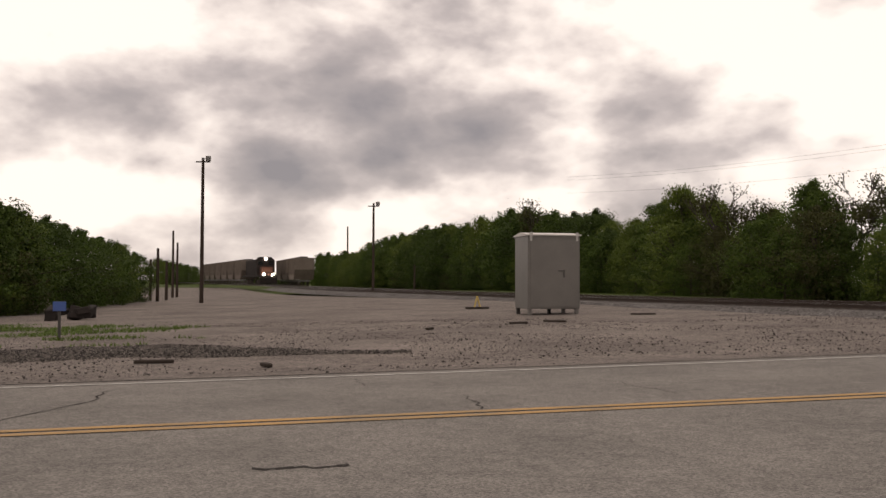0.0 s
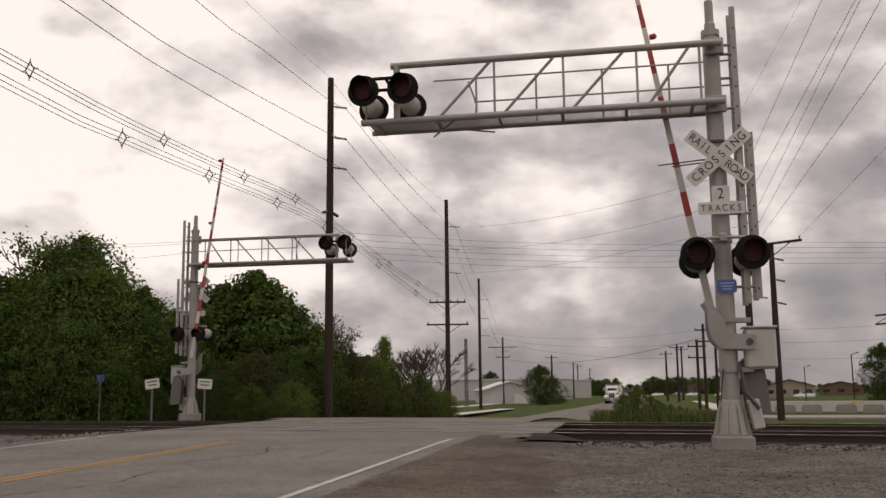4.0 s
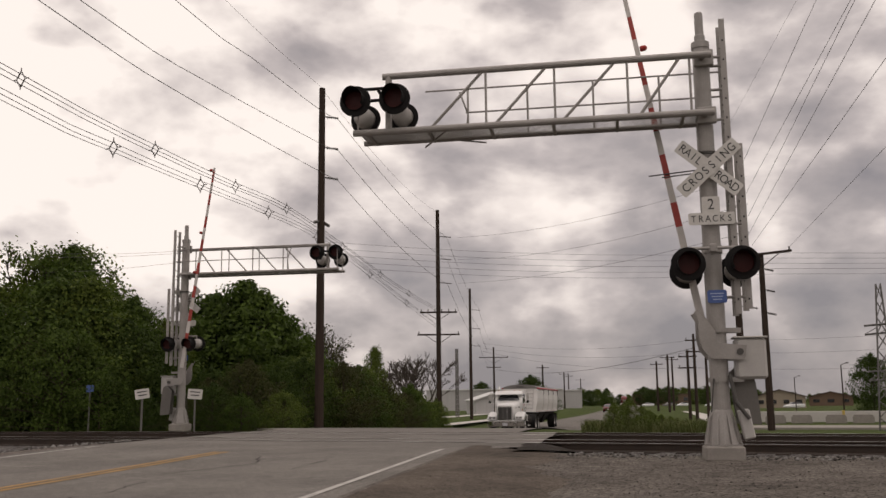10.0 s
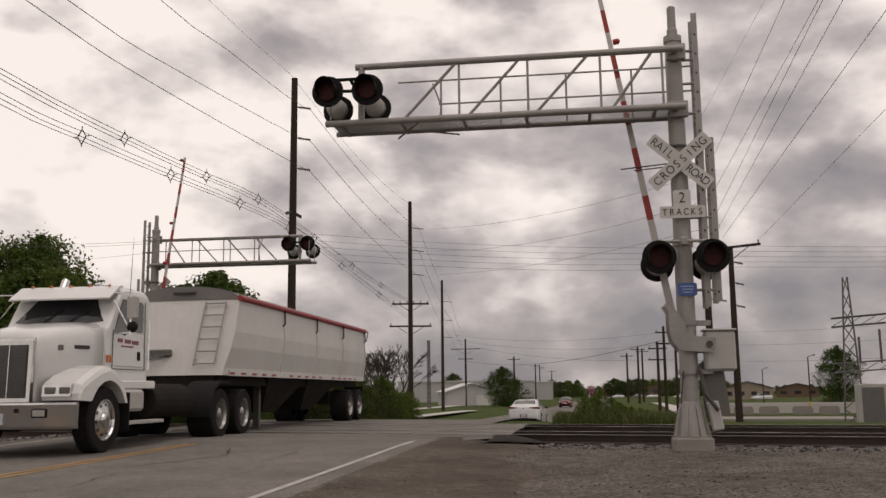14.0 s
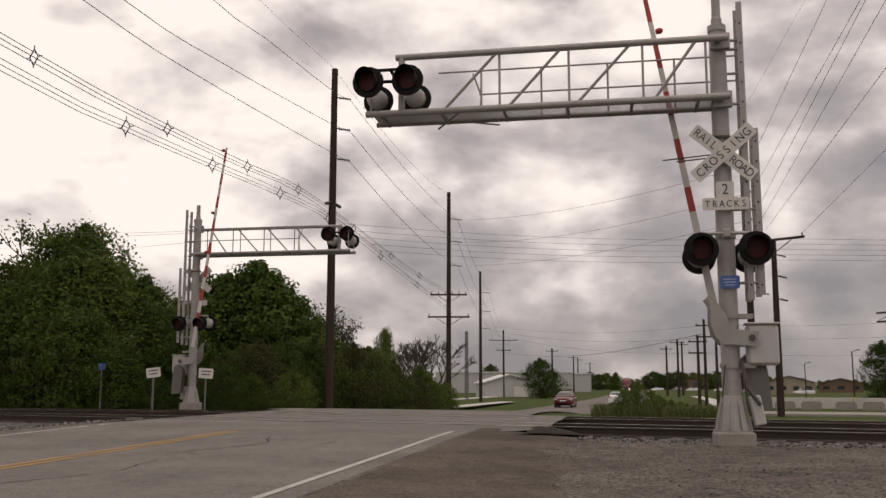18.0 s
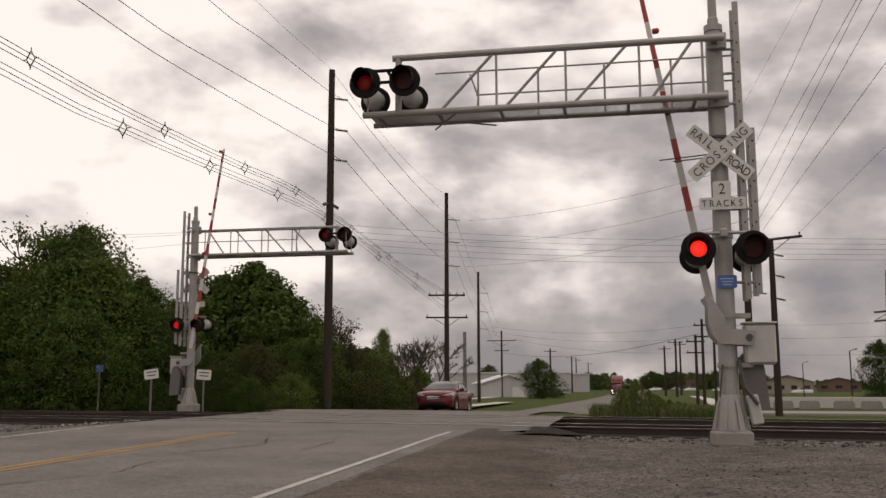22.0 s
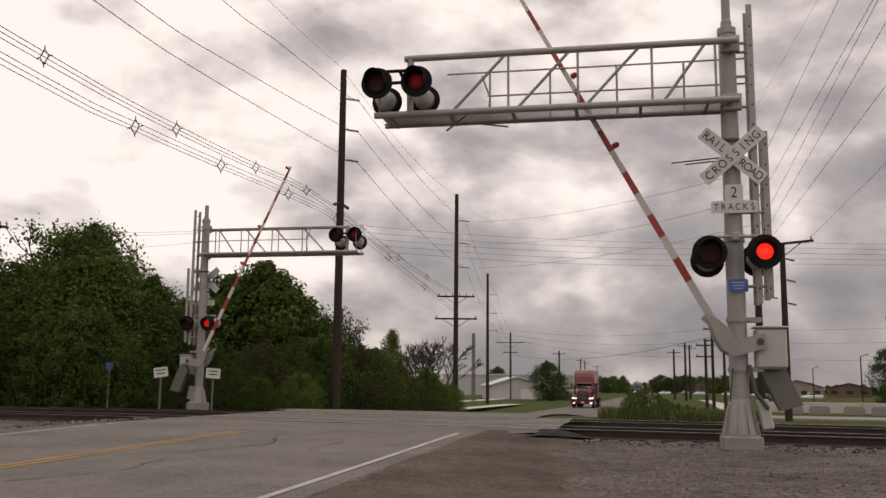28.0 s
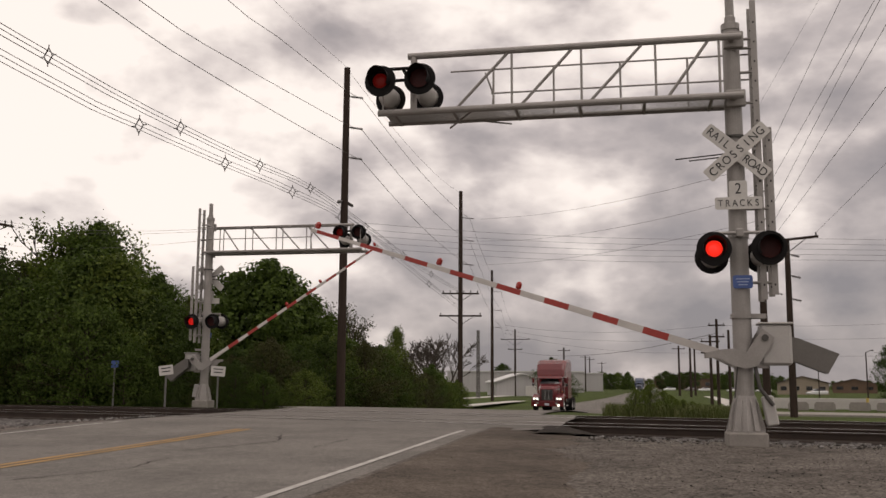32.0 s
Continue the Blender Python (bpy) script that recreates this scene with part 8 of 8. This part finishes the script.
def hopper_car(name, label):
    root = empty(name, pose(0, 0, 0), label, "railway wagon", "train")
    bm = bmesh.new()
    prism(bm, [(-0.9, 1.0), (-7.4, 1.0), (-8.3, 2.6), (-8.3, 4.45), (0, 4.45), (0, 2.6)], -1.55, 1.55)
    bmesh.ops.recalc_face_normals(bm, faces=bm.faces)
    b = part("body", bm, M["wagon"], root, "weathered tan covered hopper body")
    for s in (-1, 1):
        for k in range(7):
            bm = bmesh.new()
            box(bm, (-0.6 - 1.18 * k, s * 1.58, 3.1), (0.12, 0.08, 2.6))
            part("side_rib", bm, M["wagon"], b)
    bm = bmesh.new()
    box(bm, (-4.15, 0, 4.55), (8.2, 1.1, 0.2))
    part("roof_walk", bm, M["steel_dark"], b)
    bm = bmesh.new()
    box(bm, (-4.15, 0, 0.8), (9.0, 1.6, 0.3))
    part("underframe", bm, M["steel_dark"], root)
    for x in (-1.0, -2.4, -6.0, -7.4):
        for s in (-0.72, 0.72):
            bm = bmesh.new()
            lathe(bm, [(0.44, -0.06), (0.44, 0.06)], 16, Matrix.Translation((x, s, 0.44)) @ Matrix.Rotation(math.pi / 2, 4, "X"))
            part("wheel", bm, M["rail"], root)
    return root


def locomotive():
    root = empty("locomotive", pose(0, 0, 0), "dark diesel locomotive with lit headlights at the head of the train", "locomotive", "train")
    bm = bmesh.new()
    box(bm, (-9.0, 0, 1.45), (17.8, 3.0, 0.35), bevel=0.03)
    part("deck", bm, M["loco_black"], root)
    bm = bmesh.new()
    sleeve(bm, -1.2, -2.6, 0.95, 1.6, 3.0, 0.15)
    nose = part("nose", finished(bm), M["loco_orange"], root, "dull orange locomotive nose")
    bm = bmesh.new()
    box(bm, (-1.19, 0, 2.0), (0.04, 1.5, 0.18))
    part("nose_stripe", bm, M["loco_black"], nose)
    bm = bmesh.new()
    loft(bm, [[(-2.5, 1.5, 1.6), (-2.5, 1.5, 4.1), (-2.5, 0.9, 4.65), (-2.5, -0.9, 4.65), (-2.5, -1.5, 4.1), (-2.5, -1.5, 1.6)], [(-4.6, 1.5, 1.6), (-4.6, 1.5, 4.1), (-4.6, 0.9, 4.65), (-4.6, -0.9, 4.65), (-4.6, -1.5, 4.1), (-4.6, -1.5, 1.6)]])
    bmesh.ops.recalc_face_normals(bm, faces=bm.faces)
    cab = part("cab", bm, M["loco_black"], root)
    for y in (-0.85, 0.85):
        bm = bmesh.new()
        box(bm, (-2.48, y, 3.65), (0.06, 0.75, 0.55))
        part("windscreen", bm, M["car_glass"], cab)
    bm = bmesh.new()
    sleeve(bm, -4.6, -17.0, 0.95, 1.6, 4.3, 0.2)
    part("engine_hood", bm, M["loco_black"], root)
    bm = bmesh.new()
    box(bm, (-0.1, 0, 0.75), (0.4, 2.9, 1.1), bevel=0.08)
    part("pilot", bm, M["loco_black"], root)
    for y, z, r, x in ((0, 4.35, 0.2, -2.42), (-0.75, 1.75, 0.2, -0.02), (0.75, 1.75, 0.2, -0.02)):
        bm = bmesh.new()
        lathe(bm, [(r, 0), (r * 0.8, 0.06), (r * 0.2, 0.09)], 14, Matrix.Translation((x, y, z)) @ Matrix.Rotation(math.pi / 2, 4, "Y"))
        part("headlight", bm, M["loco_light"], root, "bright lit headlight")
    for x in (-2.2, -3.9, -5.6, -12.6, -14.3, -16.0):
        for s in (-0.72, 0.72):
            bm = bmesh.new()
            lathe(bm, [(0.5, -0.07), (0.5, 0.07)], 16, Matrix.Translation((x, s, 0.5)) @ Matrix.Rotation(math.pi / 2, 4, "X"))
            part("wheel", bm, M["rail"], root)
    return root


TRAIN_AT = polar(10.6, 155)


def yard_track(p, az, near, far):
    q = Vector((-math.sin(radians(az)), math.cos(radians(az)), 0))
    tr = empty("yard_track", pose(0, 0, 0), "rusty yard track under the train", "railway track", "tracks", "structure")
    for s in (-0.72, 0.72):
        off = Vector((q.y, -q.x, 0)) * s
        part("rail", strip_bm([(p + off + q * near, q), (p + off + q * far, q)], RAIL, 5), [M["rail"], M["rail_top"]], tr)


yard_track(TRAIN_AT, 20.9, -75, 200)
LOCO = locomotive()
WAGONS = [hopper_car("hopper_wagon", "weathered tan covered hopper wagon behind the locomotive") for _ in range(7)]
for k in range(3):
    p = polar(8.45, 148) + Vector((-2.6, 9.0, 0)) * k
    w = hopper_car("parked_hopper", "weathered brown hopper wagon standing on a siding")
    w.matrix_basis = pose(p.x, p.y, -0.1, 0, 0, -90 + 16)


def tank_car(az, r):
    p = polar(az, r)
    root = empty("tank_wagon", pose(p.x, p.y, -0.1, 0, 0, 100), "pale tank wagon far along the yard", "railway wagon")
    bm = bmesh.new()
    tube(bm, (-5, 0, 2.2), (5, 0, 2.2), 1.3, n=16)
    part("tank", bm, M["sign_white"], root)
    bm = bmesh.new()
    box(bm, (0, 0, 0.8), (10.5, 1.6, 0.4))
    part("underframe", bm, M["steel_dark"], root)
    for x in (-4, -2.6, 2.6, 4):
        bm = bmesh.new()
        lathe(bm, [(0.55, -0.8), (0.55, 0.8)], 14, Matrix.Translation((x, 0, 0.4)) @ Matrix.Rotation(math.pi / 2, 4, "X"))
        part("wheelset", bm, M["rail"], root)


tank_car(7.0, 330)


def yard_clutter():
    p = polar(22.4, 30)
    root = empty("scrap_heap", pose(p.x - 1.2, p.y + 4, land(p.x, p.y), 0, 0, 20) @ Matrix.Scale(0.72, 4), "low heap of dark scrap machinery in the weeds", "scrap heap")
    R = random.Random(3)
    for k in range(9):
        bm = bmesh.new()
        box(bm, (0, 0, 0), (R.uniform(0.4, 1.3), R.uniform(0.3, 0.6), R.uniform(0.2, 0.5)), pose(R.uniform(-0.9, 0.9), R.uniform(-0.3, 0.3), R.uniform(0.12, 0.55), R.uniform(-15, 15), R.uniform(-15, 15), R.uniform(0, 90)), bevel=0.04)
        part("scrap_piece", bm, M["loco_black"], root)
    p = polar(24.3, 46)
    root = empty("timber_stack", pose(p.x, p.y, land(p.x, p.y), 0, 0, 8), "stack of pale weathered timbers beside the yard", "timber stack")
    for j in range(4):
        for k in range(3):
            bm = bmesh.new()
            box(bm, (R.uniform(-0.15, 0.15), -0.35 + 0.3 * k, 0.1 + 0.17 * j), (2.4, 0.26, 0.15), bevel=0.015)
            part("timber", bm, M["timber"], root)
    p = polar(22.3, 21.5)
    root = empty("marker_post", pose(p.x, p.y, land(p.x, p.y), 6, 0, 20), "blue marker plate on a leaning dark post", "sign")
    bm = bmesh.new()
    box(bm, (0, 0, 0.35), (0.06, 0.05, 0.8))
    part("post", bm, M["steel_dark"], root)
    bm = bmesh.new()
    box(bm, (0, -0.04, 0.72), (0.26, 0.015, 0.2))
    part("panel", bm, M["sign_blue"], root)
    for k, (x, y, l, a) in enumerate(((-4.1, 13.3, 0.55, 12), (-0.3, 21.5, 0.35, 70), (1.9, 23.5, 0.5, 20), (2.9, 24.2, 0.6, 160), (6.0, 28, 0.8, 15), (-2.3, 12.2, 0.25, 120))):
        bm = bmesh.new()
        box(bm, (0, 0, 0.03), (l, 0.09, 0.05), bevel=0.01)
        tagged(part("wood_scrap", bm, M["tie"], None, m=pose(x, y, land(x, y), 0, 0, a)), "dark broken piece of wood on the gravel", "wood scrap", "wood scraps")


yard_clutter()


def crack(pts, w, seed):
    """A tar-dark crack in the asphalt, a thin ragged strip."""
    R = random.Random(seed)
    bm = bmesh.new()
    prev = None
    for i in range(len(pts) - 1):
        for k in range(8):
            t = k / 8
            x, y = (pts[i][j] + (pts[i + 1][j] - pts[i][j]) * t + R.uniform(-0.04, 0.04) for j in (0, 1))
            d = Vector((pts[i + 1][0] - pts[i][0], pts[i + 1][1] - pts[i][1], 0)).normalized()
            n = Vector((-d.y, d.x, 0)) * w * R.uniform(0.2, 0.75)
            z = height(x, y) - 0.003
            cur = [bm.verts.new((x + n.x, y + n.y, z)), bm.verts.new((x - n.x, y - n.y, z))]
            if prev:
                bm.faces.new((prev[0], prev[1], cur[1], cur[0]))
            prev = cur
    bmesh.ops.recalc_face_normals(bm, faces=bm.faces)
    tagged(part("road_crack", bm, M["tar"]), "dark crack and debris marks in the asphalt", "crack", "road cracks", "structure")


# the short wide third strip is a patch of debris drawn as a crack
for i, (pts, w) in enumerate((([(-3.2, 8.9), (-3.0, 8.0), (-3.3, 6.4), (-2.6, 5.2), (-2.9, 4.6)], 0.018), ([(-0.9, 9.9), (-0.75, 9.0)], 0.014), ([(-0.97, 4.75), (-0.7, 4.8), (-0.42, 4.85)], 0.045),
                              ([(0.2, 8.2), (0.35, 7.0)], 0.012), ([(1.6, 9.6), (2.1, 7.9)], 0.01), ([(6.2, 7.5), (7.4, 7.3), (8.8, 7.9)], 0.02), ([(9.5, 8.4), (11.2, 8.2), (12.8, 9.2)], 0.025), ([(10.5, 7.1), (12.4, 7.6)], 0.02),
                              ([(3.0, 3.95), (4.6, 4.2), (6.2, 5.0)], 0.01), ([(5.2, 11.0), (6.8, 9.8), (8.0, 9.9)], 0.012))):
    crack(pts, w, i)


def motions():
    near = ((0, 80), (26.3, 80), (27.0, 73.5), (27.5, 67.3), (28, 61.5), (29, 47.3), (30.2, 34.3), (31.1, 25), (32, 17.5))
    far = ((0, 82), (26.0, 82), (26.6, 77.5), (27.5, 70), (28, 65.3), (29, 57), (29.5, 53), (32, 33))
    for gate, rows in ((GATE_NEAR, near), (GATE_FAR, far)):
        walk(gate, [(t, Matrix.Translation((-0.30, 0, 1.6)) @ Matrix.Rotation(radians(-a), 4, "Y")) for t, a in rows])
    # the flashers: added shutters uncover the steadily lit roundels in turn from 21.3 s on
    for s, side, m in LAMPS:
        rows, t, k = [(0, 0)], 21.32, 0
        while t < 32:
            a = 86 if (k % 2 == 0) == (side == "L") else 0
            rows += [(t - 0.034, rows[-1][1]), (t, a)]
            t, k = t + 0.73, k + 1
        rows.append((32, rows[-1][1]))
        walk(s, [(t, m @ Matrix.Rotation(radians(a), 4, "X")) for t, a in rows])
    xs = drive(GRAIN, ((0, 205), (4, 148), (6.5, 108), (8, 85.5), (9, 71), (10, 57), (11, 44), (12, 32), (12.5, 26.5), (13, 21.1), (13.7, 13.4), (14.5, 4.6), (16.5, -20), (20, -62), (32, -110)), C_OUT, 18.5, False)
    roll(GRAIN, xs, 9.5, 15.0)
    xs = drive(WHITE_CAR, ((0, -130), (4, -85), (8, -26), (10.0, 1.3), (10.5, 8.75), (11, 15.45), (11.5, 22.7), (12, 30.4), (12.5, 37.1), (13, 43.2), (13.7, 49.5), (14.5, 57.0), (16.6, 80), (21, 128), (25.5, 178), (32, 240)), C_BACK, 4.62, True)
    roll(WHITE_CAR, xs, 9.9, 13.5)
    xs = drive(RED_CAR, ((0, 280), (7.5, 198), (14, 127), (18.2, 80), (19, 71), (20, 58.5), (21.2, 45), (22.4, 33.3), (23, 27.3), (23.6, 21.2), (24.2, 14.4), (24.6, 9.6), (25, 4.6), (26, -8), (32, -85)), C_OUT, 4.5, False)
    roll(RED_CAR, xs, 20.5, 25.6)
    drive(RED_SEMI, ((0, 520), (10, 370), (19, 235), (21, 198), (23, 168), (24.2, 146), (25.5, 124), (28, 93), (29, 84), (30, 77), (31, 71), (32, 66)), C_OUT, 18.0, False)
    drive(DARK_SEMI, ((0, 860), (19, 520), (25, 350), (30, 285), (32, 262)), C_OUT, 18.0, False)
    # the train creeps in along its track
    q = Vector((-math.sin(radians(20.9)), math.cos(radians(20.9)), 0))
    turn = Matrix.Rotation(math.atan2(-q.y, -q.x), 4, "Z")
    for o, back in [(LOCO, 0.0)] + [(w, 18.6 + 9.4 * k) for k, w in enumerate(WAGONS)]:
        rows = [(t, TRAIN_AT + q * (back - 1.5 * t)) for t in (0, 8, 16, 24, 32)]
        walk(o, [(t, Matrix.Translation(p) @ turn) for t, p in rows])


motions()
